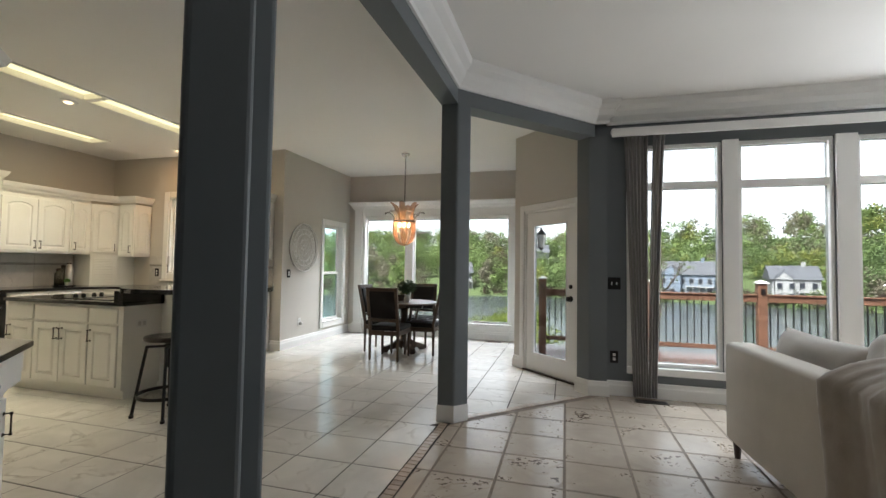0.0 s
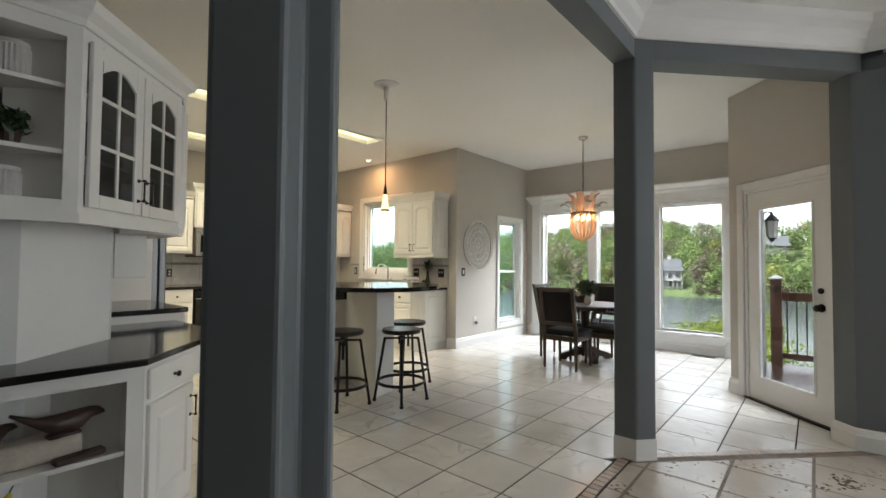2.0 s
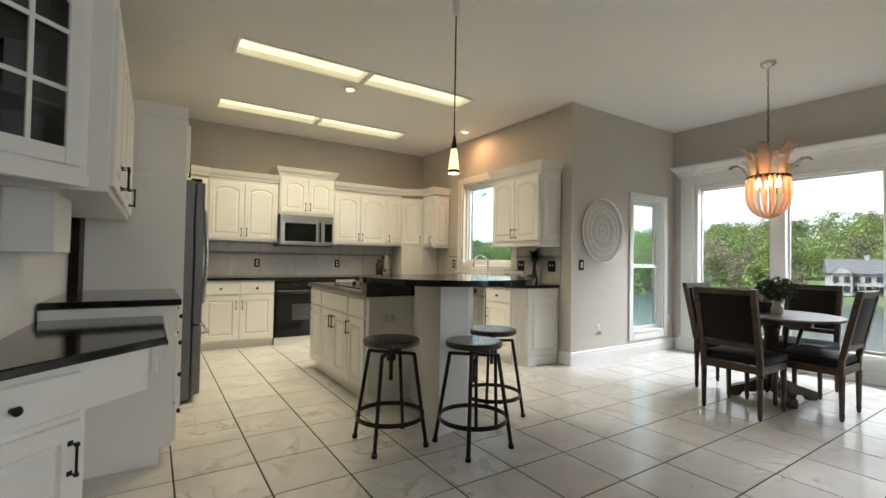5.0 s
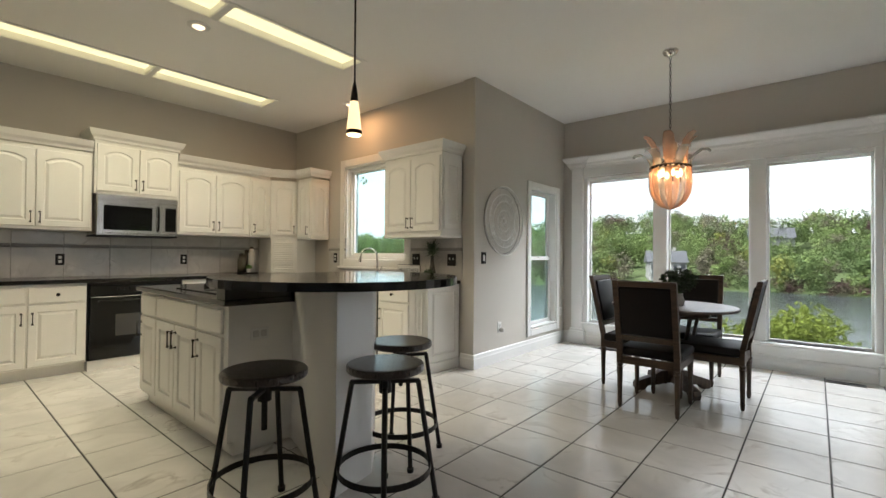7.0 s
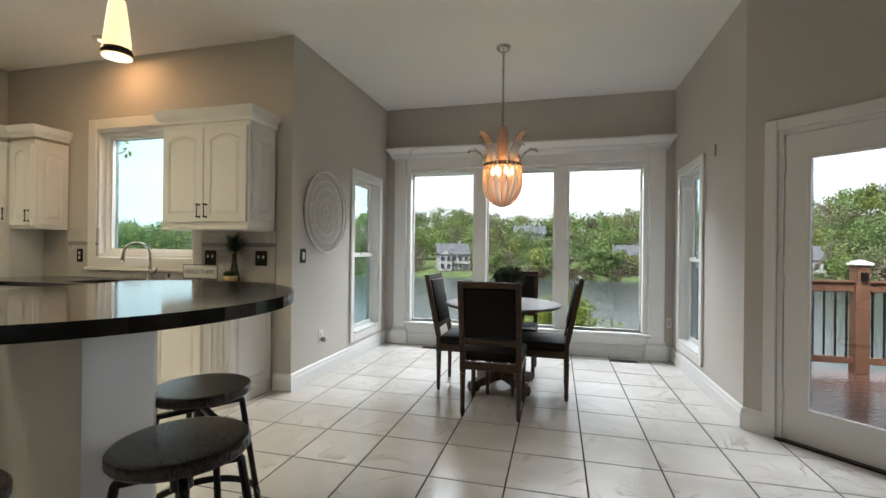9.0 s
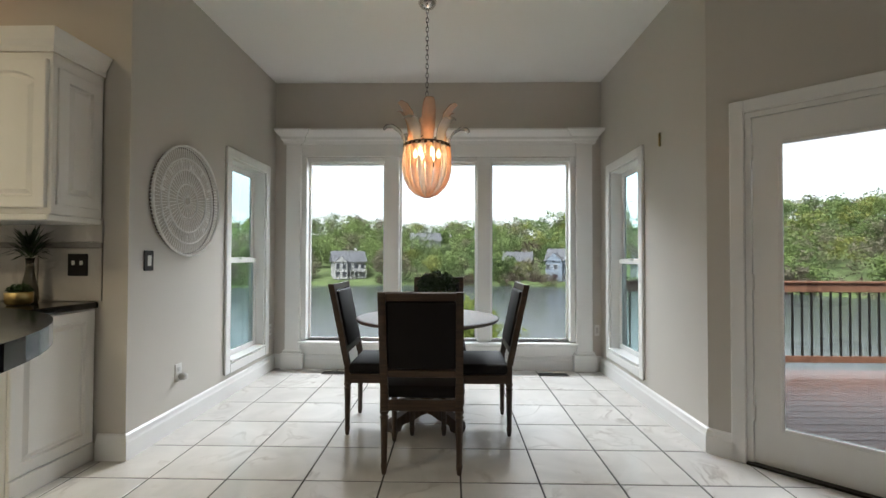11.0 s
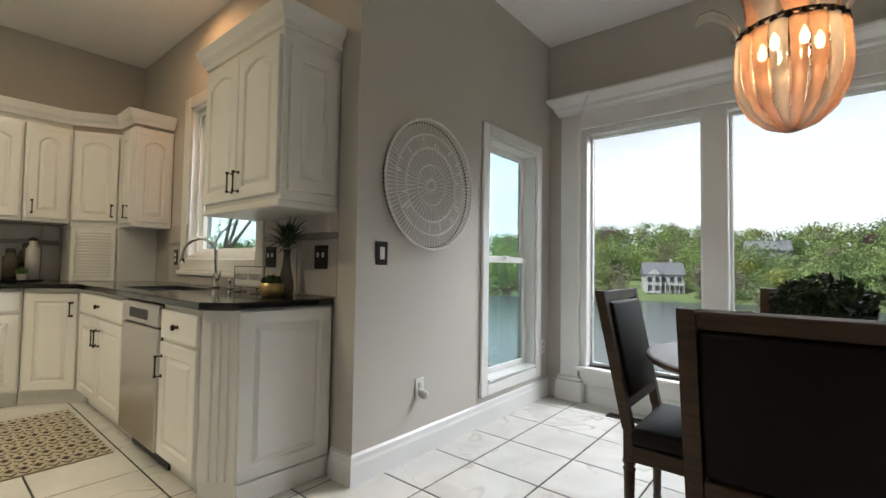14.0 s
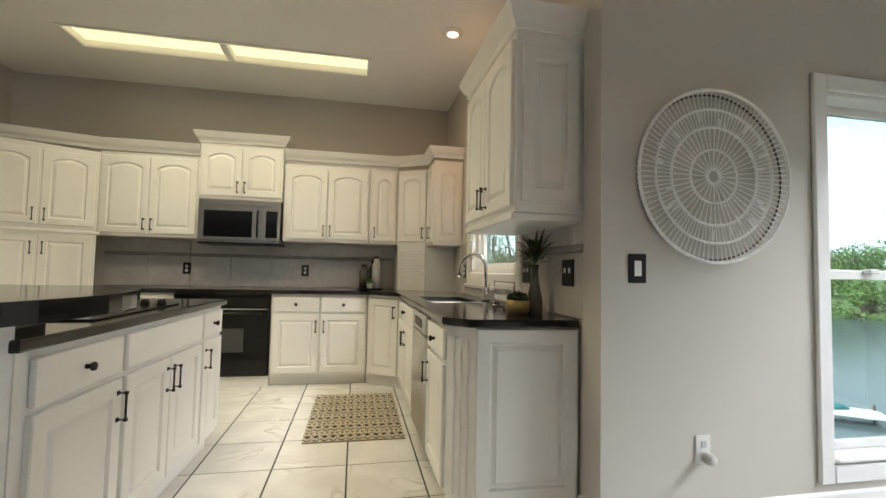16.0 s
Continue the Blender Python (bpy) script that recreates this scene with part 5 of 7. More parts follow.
for k in range(4):
    own = bmesh.new()
    prof = [(0.03, 0.06), (0.03, 0.17), (0.12, 0.165), (0.20, 0.12), (0.30, 0.09), (0.345, 0.075), (0.355, 0.04), (0.34, 0.0), (0.27, 0.0), (0.25, 0.035), (0.14, 0.045), (0.08, 0.06)]
    a = [own.verts.new((u, -0.03, z)) for u, z in prof]
    b = [own.verts.new((u, 0.03, z)) for u, z in prof]
    own.faces.new(a)
    own.faces.new(b[::-1])
    for i in range(len(prof)):
        own.faces.new((a[i], b[i], b[(i + 1) % len(prof)], a[(i + 1) % len(prof)]))
    part("foot", own, M_TABLEWOOD, th, m=pose(0, 0, 0, 0, 0, 45 + 90 * k))
    pts = [(0.05, 0, 0.30), (0.12, 0, 0.36), (0.20, 0, 0.48), (0.25, 0, 0.66)]
    part("brace", tube(pts, 0.016, 8), M_TABLEWOOD, th, m=pose(0, 0, 0, 0, 0, 45 + 90 * k), smooth=True)


def leaf_cloud(rng, count, radius, size, squash=1.0, up=0.0, thick=2):
    """Small folded leaves scattered through a rounded volume."""
    verts, faces = [], []
    for _ in range(count):
        d = rng.normal(size=3)
        d /= np.linalg.norm(d)
        p = d * radius * (rng.random() ** 0.4)
        p[2] = p[2] * squash + up
        a = rng.normal(size=3)
        a /= np.linalg.norm(a)
        b = np.cross(a, rng.normal(size=3))
        b /= max(1e-6, np.linalg.norm(b))
        s = size * (0.6 + 0.8 * rng.random())
        i = len(verts)
        n = np.cross(a, b) * s * 0.18
        verts += [tuple(p - a * s), tuple(p + b * s * 0.45 + n), tuple(p + a * s), tuple(p - b * s * 0.45 + n)]
        faces += [(i, i + 1, i + 2), (i, i + 2, i + 3)]
    return verts, faces


def mesh_from(name, verts, faces, mat):
    me = bpy.data.meshes.new(name)
    me.from_pydata(verts, [], faces)
    me.materials.append(mat)
    me.update()
    return me


def foliage(name, parent, seed, count, radius, size, mat, m, squash=1.0):
    v, f = leaf_cloud(np.random.default_rng(seed), count, radius, size, squash)
    ob = new(name, mesh_from(name, v, f, mat))
    ob.parent = parent
    ob.matrix_basis = m
    return ob


th = thing("centrepiece_bowl", "dark wooden bowl of moss balls on the dining table", "bowl", pose(TC[0] - 0.10, TC[1] + 0.09, 0.752))
part("bowl", lathe([(0.05, 0.0), (0.075, 0.012), (0.07, 0.02), (0.115, 0.05), (0.145, 0.095), (0.150, 0.105), (0.143, 0.106), (0.11, 0.06), (0.04, 0.04), (0.001, 0.038)], 32), M_DARKWOOD, th, smooth=True)
for x, y, z, r in ((-0.06, 0.0, 0.125, 0.052), (0.05, -0.03, 0.105, 0.045), (0.0, 0.07, 0.11, 0.05), (-0.02, -0.075, 0.10, 0.042), (0.08, 0.05, 0.11, 0.04)):
    bm = bmesh.new()
    bmesh.ops.create_icosphere(bm, subdivisions=3, radius=r)
    for v in bm.verts:
        v.co *= 1 + 0.06 * noise.noise(v.co * 60 + Vector((x * 50, y * 50, 0)))
    part("moss_ball", bm, M_MOSS, th, m=pose(x, y, z), smooth=True)
th = thing("potted_plant", "bushy green plant in a small ceramic vase", "plant", pose(TC[0] + 0.07, TC[1] - 0.08, 0.752))
part("vase", lathe([(0.032, 0.0), (0.04, 0.01), (0.048, 0.05), (0.035, 0.085), (0.03, 0.10), (0.036, 0.112), (0.03, 0.112), (0.02, 0.09), (0.001, 0.088)], 24), M_CERAM, th, smooth=True)
foliage("foliage", th, 5, 800, 0.15, 0.02, M_PLANT, pose(0.0, 0, 0.225), 0.7)
bm = bmesh.new()
rng = random.Random(7)
for _ in range(14):
    a, r = rng.random() * 6.28, 0.05 + 0.06 * rng.random()
    tube([(0, 0, 0.09), (r * 0.5 * math.cos(a), r * 0.5 * math.sin(a), 0.16), (r * math.cos(a), r * math.sin(a), 0.19 + 0.05 * rng.random())], 0.0018, 5, bm=bm)
part("stems", bm, M_STEM, th)

# chandelier
CH = pose(-2.765, 7.42, 0)
th = thing("chandelier", "lit chandelier of peach and clear curled glass plumes", "chandelier", CH)
part("canopy", lathe([(0.008, CEIL - 0.055), (0.02, CEIL - 0.05), (0.05, CEIL - 0.035), (0.065, CEIL - 0.012), (0.066, CEIL - 0.0005)], 28), M_CHROME, th, smooth=True)
bm = bmesh.new()
z = CEIL - 0.05
k = 0
while z > 2.09:
    pts = [(0.009 * math.cos(2 * math.pi * i / 12), 0, -0.016 + 0.021 * math.sin(2 * math.pi * i / 12)) for i in range(12)]
    own = tube(pts, 0.0028, 5, closed=True)
    merge(bm, own, pose(0, 0, z, 0, 0, 90 * (k % 2)))
    z -= 0.034
    k += 1
part("chain", bm, M_BRONZE, th)
R = 0.158
bm = bmesh.new()
ring = [(R * math.cos(2 * math.pi * i / 48), R * math.sin(2 * math.pi * i / 48)) for i in range(48)]
for zz in (1.972, 1.996):
    tube([(x, y, zz) for x, y in ring], 0.006, 6, bm=bm, closed=True)
for i in range(24):
    x, y = R * math.cos(2 * math.pi * i / 24), R * math.sin(2 * math.pi * i / 24)
    lathe([(0.011, -0.012), (0.013, 0), (0.011, 0.012)], 6, bm=bm, m=pose(x * 1.02, y * 1.02, 1.984))
for a in range(3):
    c, s = math.cos(a * 2.094), math.sin(a * 2.094)
    tube([(R * c, R * s, 1.984), (0.06 * c, 0.06 * s, 2.05), (0, 0, 2.09)], 0.004, 6, bm=bm)
tube([(0, 0, 2.10), (0, 0, 1.9)], 0.007, 8, bm=bm)
part("ring", bm, M_BRONZE, th)


def strip(pts, width, thick=0.006, taper=None):
    """A curved ribbon of glass in the local x-z plane, its width along y."""
    bm = bmesh.new()
    n = len(pts)
    rings = []
    for i, (x, z) in enumerate(pts):
        x0, z0 = pts[max(0, i - 1)]
        x1, z1 = pts[min(n - 1, i + 1)]
        d = Vector((x1 - x0, z1 - z0)).normalized()
        nx, nz = -d.y, d.x
        w = width * (taper(i / (n - 1)) if taper else 1)
        ring_ = []
        for u in (-1, -0.5, 0, 0.5, 1):
            cup = thick * 1.6 * (1 - u * u)
            ring_.append((x + nx * (cup + thick / 2), u * w / 2, z + nz * (cup + thick / 2)))
        for u in (1, 0.5, 0, -0.5, -1):
            cup = thick * 1.6 * (1 - u * u)
            ring_.append((x + nx * (cup - thick / 2), u * w / 2, z + nz * (cup - thick / 2)))
        rings.append([bm.verts.new(p) for p in ring_])
    for a, b in zip(rings, rings[1:]):
        for j in range(10):
            bm.faces.new((a[j], a[(j + 1) % 10], b[(j + 1) % 10], b[j]))
    bm.faces.new(rings[0][::-1])
    bm.faces.new(rings[-1])
    return bm


loop = [(R + 0.002, 1.975), (R + 0.008, 1.90), (R + 0.008, 1.82), (R - 0.004, 1.755), (R - 0.036, 1.69), (R - 0.085, 1.645), (R - 0.13, 1.628), (0.015, 1.622)]
LOOP_A = finish("lower_plume", strip(loop, 0.056, taper=lambda u: 1.0 - 0.62 * u), M_PEACH, True)
LOOP_B = finish("lower_plume", strip(loop, 0.056, taper=lambda u: 1.0 - 0.62 * u), M_CLEAR, True)
tall = [(R - 0.01, 1.985), (R - 0.028, 2.06), (R - 0.025, 2.13), (R - 0.005, 2.20), (R + 0.035, 2.25), (R + 0.07, 2.265)]
wide = [(R, 1.985), (R + 0.01, 2.04), (R + 0.04, 2.09), (R + 0.09, 2.125), (R + 0.135, 2.12), (R + 0.15, 2.10)]
TALL = finish("upper_plume", strip(tall, 0.08, taper=lambda u: 0.75 + 0.5 * math.sin(math.pi * u)), M_PEACH, True)
WIDE = finish("upper_plume", strip(wide, 0.07, taper=lambda u: 0.75 + 0.5 * math.sin(math.pi * u)), M_CLEAR, True)
for i in range(18):
    ob = new("lower_plume", LOOP_A if i % 3 != 1 else LOOP_B)
    ob.parent = th
    ob.matrix_basis = pose(0, 0, 0, 0, 0, i * 20)
for i in range(12):
    ob = new("upper_plume", TALL if i % 2 else WIDE)
    ob.parent = th
    ob.matrix_basis = pose(0, 0, 0, 0, 0, i * 30 + 8)
for i in range(6):
    a = i * 1.047
    ob = part("bulb", lathe([(0.006, 0), (0.013, 0.015), (0.015, 0.03), (0.010, 0.05), (0.002, 0.068)], 10), M_BULB, th, m=pose(0.085 * math.cos(a), 0.085 * math.sin(a), 1.90), smooth=True)
    part("candle_holder", lathe([(0.009, -0.05), (0.009, 0)], 8), M_BRONZE, ob)

# pendant over the bar
th = thing("pendant_lamp", "slim pendant lamp with a glowing tapered glass shade", "pendant lamp", pose(-3.545, 4.475, 0))
part("ceiling_medallion", lathe([(0.0005, CEIL - 0.03), (0.06, CEIL - 0.028), (0.065, CEIL - 0.02), (0.10, CEIL - 0.018), (0.12, CEIL - 0.010), (0.125, CEIL - 0.0005)], 32), M_CEIL, th, smooth=True)
part("rod", tube([(0, 0, CEIL - 0.02), (0, 0, 2.035)], 0.005, 8), M_BRONZE, th)
part("canopy_cup", lathe([(0.012, CEIL - 0.16), (0.022, CEIL - 0.15), (0.024, CEIL - 0.03)], 16), M_PLATE, th)
part("socket_cap", lathe([(0.020, 1.955), (0.018, 1.985), (0.012, 2.025), (0.006, 2.055)], 18), M_BRONZE, th, smooth=True)
part("shade", lathe([(0.020, 1.955), (0.026, 1.915), (0.035, 1.835), (0.039, 1.785), (0.034, 1.785), (0.030, 1.835), (0.017, 1.915), (0.017, 1.953)], 24, cap=False), M_SHADE, th, smooth=True)
part("rim_band", lathe([(0.040, 1.789), (0.041, 1.799), (0.038, 1.809)], 24, cap=False), M_BRONZE, th)
part("bulb", lathe([(0.012, 1.825), (0.018, 1.855), (0.018, 1.895), (0.010, 1.915)], 12), M_CAN, th, smooth=True)

# woven medallion on the nook wall (local x-z plane, out along -y)
th = thing("wall_medallion", "round whitewashed woven rattan wall basket", "wall decor", pose(-4.475, 7.32, 1.572, 0, 0, 90))


def hoop(r, y, rad, bm):
    return tube([(r * math.cos(2 * math.pi * i / 64), y, r * math.sin(2 * math.pi * i / 64)) for i in range(64)], rad, 5, bm=bm, closed=True)


bm = bmesh.new()
hoop(0.385, -0.035, 0.008, bm)
part("rim", bm, M_RATTAN, th)
bm = bmesh.new()
hoop(0.372, -0.004, 0.004, bm)
part("back_hoop", bm, M_DARKWOOD, th)
for r, rad in ((0.30, 0.0065), (0.22, 0.0065), (0.12, 0.0055), (0.031, 0.0065)):
    bm = bmesh.new()
    hoop(r, -0.03 + (0.385 - r) * 0.04, rad, bm)
    part("hoop", bm, M_RATTAN, th)
SPOKES = [finish("spoke", tube([(r_, -0.03 + (0.385 - r_) * 0.04, 0), (0.385, -0.035, 0), (0.375, -0.004, 0)], 0.0026, 5), M_RATTAN) for r_ in (0.032, 0.22, 0.12, 0.22)]
for i in range(96):
    ob = new("spoke", SPOKES[i % 4])
    ob.parent = th
    ob.matrix_basis = pose(0, 0, 0, 0, i * 3.75, 0)
rng = random.Random(3)
for i in range(24):
    r, a = 0.22 + 0.08 * rng.random(), rng.random() * 6.28
    ob = part("woven_chip", box(-0.022, 0.022, -0.003, 0, -0.007, 0.007, bev=0.002), M_RATTAN, th, m=pose(0, 0, 0, 0, math.degrees(-a), 0) @ pose(r, -0.03 + (0.385 - r) * 0.04, 0))

# rug before the sink, dark motif of raised lozenges
RX0, RX1, RY0, RY1 = -6.88, -5.78, 5.46, 6.13
th = thing("kitchen_rug", "cream and dark patterned woven kitchen rug", "rug", pose(0, 0, 0))
part("weave", box(RX0, RX1, RY0, RY1, 0.0005, 0.008, bev=0.002), M_RUG, th)
bm = bmesh.new()


def flat(poly, z):
    bm.faces.new([bm.verts.new((x, y, z)) for x, y in poly])


rows_ = 18
for i in range(rows_):
    x = RX0 + (i + 0.5) * (RX1 - RX0) / rows_
    hw = 0.5 * (RX1 - RX0) / rows_
    n = 12 if i % 3 else 20
    for j in range(n):
        y = RY0 + (j + 0.5) * (RY1 - RY0) / n
        hy = 0.5 * (RY1 - RY0) / n
        if i % 3 == 0:
            flat([(x - hw * 0.5, y - hy * 0.8), (x + hw * 0.5, y), (x - hw * 0.5, y + hy * 0.8)], 0.0088)
        elif i % 3 == 1:
            flat([(x - hw * 0.85, y), (x, y - hy * 0.85), (x + hw * 0.85, y), (x, y + hy * 0.85)], 0.0088)
            flat([(x - hw, y - hy), (x - hw * 0.4, y - hy), (x - hw, y - hy * 0.4)], 0.0088)
        else:
            flat([(x - hw * 0.8, y - hy * 0.9), (x - hw * 0.2, y - hy * 0.9), (x + hw * 0.8, y), (x - hw * 0.2, y + hy * 0.9), (x - hw * 0.8, y + hy * 0.9), (x + hw * 0.2, y)], 0.0088)
    flat([(x + hw * 0.92, RY0 + 0.01), (x + hw * 1.04, RY0 + 0.01), (x + hw * 1.04, RY1 - 0.01), (x + hw * 0.92, RY1 - 0.01)], 0.0086)
me = bpy.data.meshes.new("motif")
bm.to_mesh(me)
bm.free()
me.materials.append(M_RUGD)
ob = new("motif", me)
ob.parent = th

# things on the worktop
th = thing("tall_plant_vase", "smoky glass vase with dark spiky greenery", "plant", pose(-4.985, 6.70, 0.915))
part("vase", lathe([(0.036, 0.0), (0.044, 0.02), (0.04, 0.08), (0.023, 0.165), (0.018, 0.225), (0.022, 0.255), (0.017, 0.255), (0.013, 0.225), (0.001, 0.21)], 24), M_AMBER, th, smooth=True)
bm = bmesh.new()
rng = random.Random(11)
for _ in range(130):
    a, el, ln = rng.random() * 6.28, -0.1 + 1.5 * rng.random(), 0.10 + 0.09 * rng.random()
    d = Vector((math.cos(a) * math.cos(el), math.sin(a) * math.cos(el), math.sin(el)))
    s = Vector((-math.sin(a), math.cos(a), 0)) * 0.007
    p = Vector((0, 0, 0.245 + 0.06 * rng.random()))
    q = p + d * ln * 0.6 + Vector((0, 0, 0.01))
    e = p + d * ln - Vector((0, 0, 0.012))
    v = [bm.verts.new(c) for c in (p, q + s, e, q - s)]
    bm.faces.new(v)
part("foliage", bm, M_PLANT, th)
th = thing("small_succulent", "small succulent in a brushed gold pot", "plant", pose(-4.93, 6.585, 0.915))
part("pot", lathe([(0.045, 0.0), (0.058, 0.012), (0.062, 0.07), (0.057, 0.072), (0.052, 0.06), (0.001, 0.058)], 24), M_GOLD, th, smooth=True)
foliage("foliage", th, 9, 170, 0.055, 0.014, M_PLANT, pose(0, 0, 0.085), 0.55)
th = thing("greeting_sign", "white wooden desk sign with black lettering in a wire frame", "sign", pose(-5.275, 6.63, 0.915, 0, 0, 0))
part("board", box(-0.165, 0.165, -0.006, 0.006, 0.045, 0.14, bev=0.003), M_PLATE, th)
bm = bmesh.new()
tube([(-0.18, 0, 0.032), (0.18, 0, 0.032), (0.18, 0, 0.155), (-0.18, 0, 0.155)], 0.003, 6, bm=bm, closed=True)
tube([(-0.1, 0, 0.035), (-0.1, 0, 0.004), (-0.1, -0.04, 0.004), (-0.1, 0.04, 0.004)], 0.003, 6, bm=bm)
tube([(0.1, 0, 0.035), (0.1, 0, 0.004), (0.1, -0.04, 0.004), (0.1, 0.04, 0.004)], 0.003, 6, bm=bm)
part("wire_frame", bm, M_BLACK, th)
cu = bpy.data.curves.new("lettering", "FONT")
cu.body = "HELLO THERE"
cu.size = 0.05
cu.align_x, cu.align_y = "CENTER", "CENTER"
cu.extrude = 0.0006
tmp = bpy.data.objects.new("tmp_text", cu)
me = bpy.data.meshes.new_from_object(tmp)
bpy.data.objects.remove(tmp)
me.materials.clear()
me.materials.append(M_INK)
ob = new("lettering", me)
ob.parent = th
ob.matrix_basis = pose(0, -0.0072, 0.093, 90, 0, 0)
th = thing("counter_tray_set", "glass jars and a small plant beside the corner", "jar set", pose(-7.66, 5.93, 0.915))
part("tray", lathe([(0.13, 0), (0.14, 0.012), (0.13, 0.012), (0.001, 0.006)], 24), M_BLACK, th)
for x, y, r, h, mt in ((-0.02, -0.07, 0.05, 0.24, M_AMBER), (0.0, 0.06, 0.045, 0.33, M_CERAM), (-0.08, 0.03, 0.045, 0.29, M_AMBER)):
    j = part("jar", lathe([(r, 0.012), (r, h * 0.8), (r * 0.6, h * 0.9), (r * 0.6, h)], 18), mt, th, m=pose(x, y, 0), smooth=True)
    part("lid", lathe([(r * 0.65, h), (r * 0.65, h + 0.02), (r * 0.2, h + 0.03)], 14), M_DARKWOOD, j)
p_ = part("pot", lathe([(0.025, 0.012), (0.034, 0.06), (0.03, 0.06), (0.001, 0.05)], 16), M_CERAM, th, m=pose(0.075, -0.01, 0))
foliage("foliage", th, 21, 120, 0.04, 0.014, M_STEM, pose(0.075, -0.01, 0.085), 0.7)

# floor registers
for m, w, d in ((pose(-1.555, 8.72, 0.0), 0.29, 0.10), (pose(0.46, 5.78, 0.0), 0.29, 0.11), (pose(-3.75, 8.72, 0.0), 0.29, 0.10)):
    th = thing("floor_register", "dark bronze slotted floor vent", "floor vent", m, "floor registers")
    bm = bmesh.new()
    for q in ((-w / 2, w / 2, -d / 2, -d / 2 + 0.014), (-w / 2, w / 2, d / 2 - 0.014, d / 2), (-w / 2, -w / 2 + 0.014, -d / 2, d / 2), (w / 2 - 0.014, w / 2, -d / 2, d / 2)):
        box(q[0], q[1], q[2], q[3], 0.001, 0.006, bm=bm)
    part("frame", bm, M_BRONZE, th)
    part("backing", box(-w / 2 + 0.01, w / 2 - 0.01, -d / 2 + 0.01, d / 2 - 0.01, 0.0008, 0.002), M_INK, th)
    for i in range(12):
        x = -w / 2 + 0.03 + i * (w - 0.06) / 11
        part("slat", box(x - 0.004, x + 0.004, -d / 2 + 0.014, d / 2 - 0.014, 0.002, 0.005), M_BRONZE, th)

# ---- living room ----
th = thing("valance_board", "white wooden valance above the living room windows", "valance")
part("board", box(0.10, 4.3, 5.80, 5.835, 2.66, 2.745, bev=0.003), M_TRIM, th)
part("top_board", box(0.10, 4.3, 5.835, 5.949, 2.725, 2.744), M_TRIM, th)


def curtain(name, top, bottom, z0, z1, y, label, folds, amp):
    """A hanging cloth whose span narrows from top to bottom along the window."""
    bm = bmesh.new()
    nx, nz = folds * 8, 24
    grid = []
    for j in range(nz + 1):
        v = j / nz
        k = v ** 0.7
        a, b = top[0] + (bottom[0] - top[0]) * k, top[1] + (bottom[1] - top[1]) * k
        row = []
        for i in range(nx + 1):
            u = i / nx
            w = amp * math.sin(u * folds * 2 * math.pi + 0.7 * math.sin(3 * v)) + 0.010 * math.sin(u * 9 + v * 4)
            row.append(bm.verts.new((a + (b - a) * u, y + w, z1 + (z0 - z1) * v)))
        grid.append(row)
    for a, b in zip(grid, grid[1:]):
        for i in range(nx):
            bm.faces.new((a[i], a[i + 1], b[i + 1], b[i]))
    ob = single(name, bm, M_CURTAIN, label, "curtain", smooth=True, group="window curtains")
    md = ob.modifiers.new("cloth", "SOLIDIFY")
    md.thickness = 0.003
    return ob


curtain("curtain", (0.218, 0.45), (0.31, 0.45), 0.02, 2.70, 5.885, "long taupe curtain hanging in folds", 6, 0.02)
curtain("curtain", (0.505, 0.615), (0.45, 0.53), 0.02, 2.70, 5.88, "narrow taupe curtain panel drawn in towards the floor", 3, 0.014)

SM = pose(0.74, 4.62, 0, 0, 0, -86)
th = thing("sofa", "oatmeal linen sofa with loose cushions, seen from behind", "sofa", SM)


def soft_box(x0, x1, y0, y1, z0, z1, bev, puff=0.0, seed=0, sub=3):
    bm = box(x0, x1, y0, y1, z0, z1)
    bmesh.ops.subdivide_edges(bm, edges=bm.edges[:], cuts=sub, use_grid_fill=True)
    c = Vector(((x0 + x1) / 2, (y0 + y1) / 2, (z0 + z1) / 2))
    h = Vector(((x1 - x0) / 2, (y1 - y0) / 2, (z1 - z0) / 2))
    for v in bm.verts:
        d = Vector([(v.co[i] - c[i]) / h[i] for i in range(3)])
        for i in range(3):
            o = [d[j] for j in range(3) if j != i]
            k = (1 - o[0] ** 2) * (1 - o[1] ** 2)
            if abs(abs(d[i]) - 1) < 1e-3:
                v.co[i] += math.copysign(puff * k, d[i])
        v.co += Vector([0.012 * puff * 20 * noise.noise(v.co * 5 + Vector((seed, i * 9, 0))) for i in range(3)])
    bmesh.ops.bevel(bm, geom=[e for e in bm.edges if len(e.link_faces) == 2 and e.calc_face_angle() > 0.9], offset=bev, segments=2, affect="EDGES", profile=0.5)
    return bm


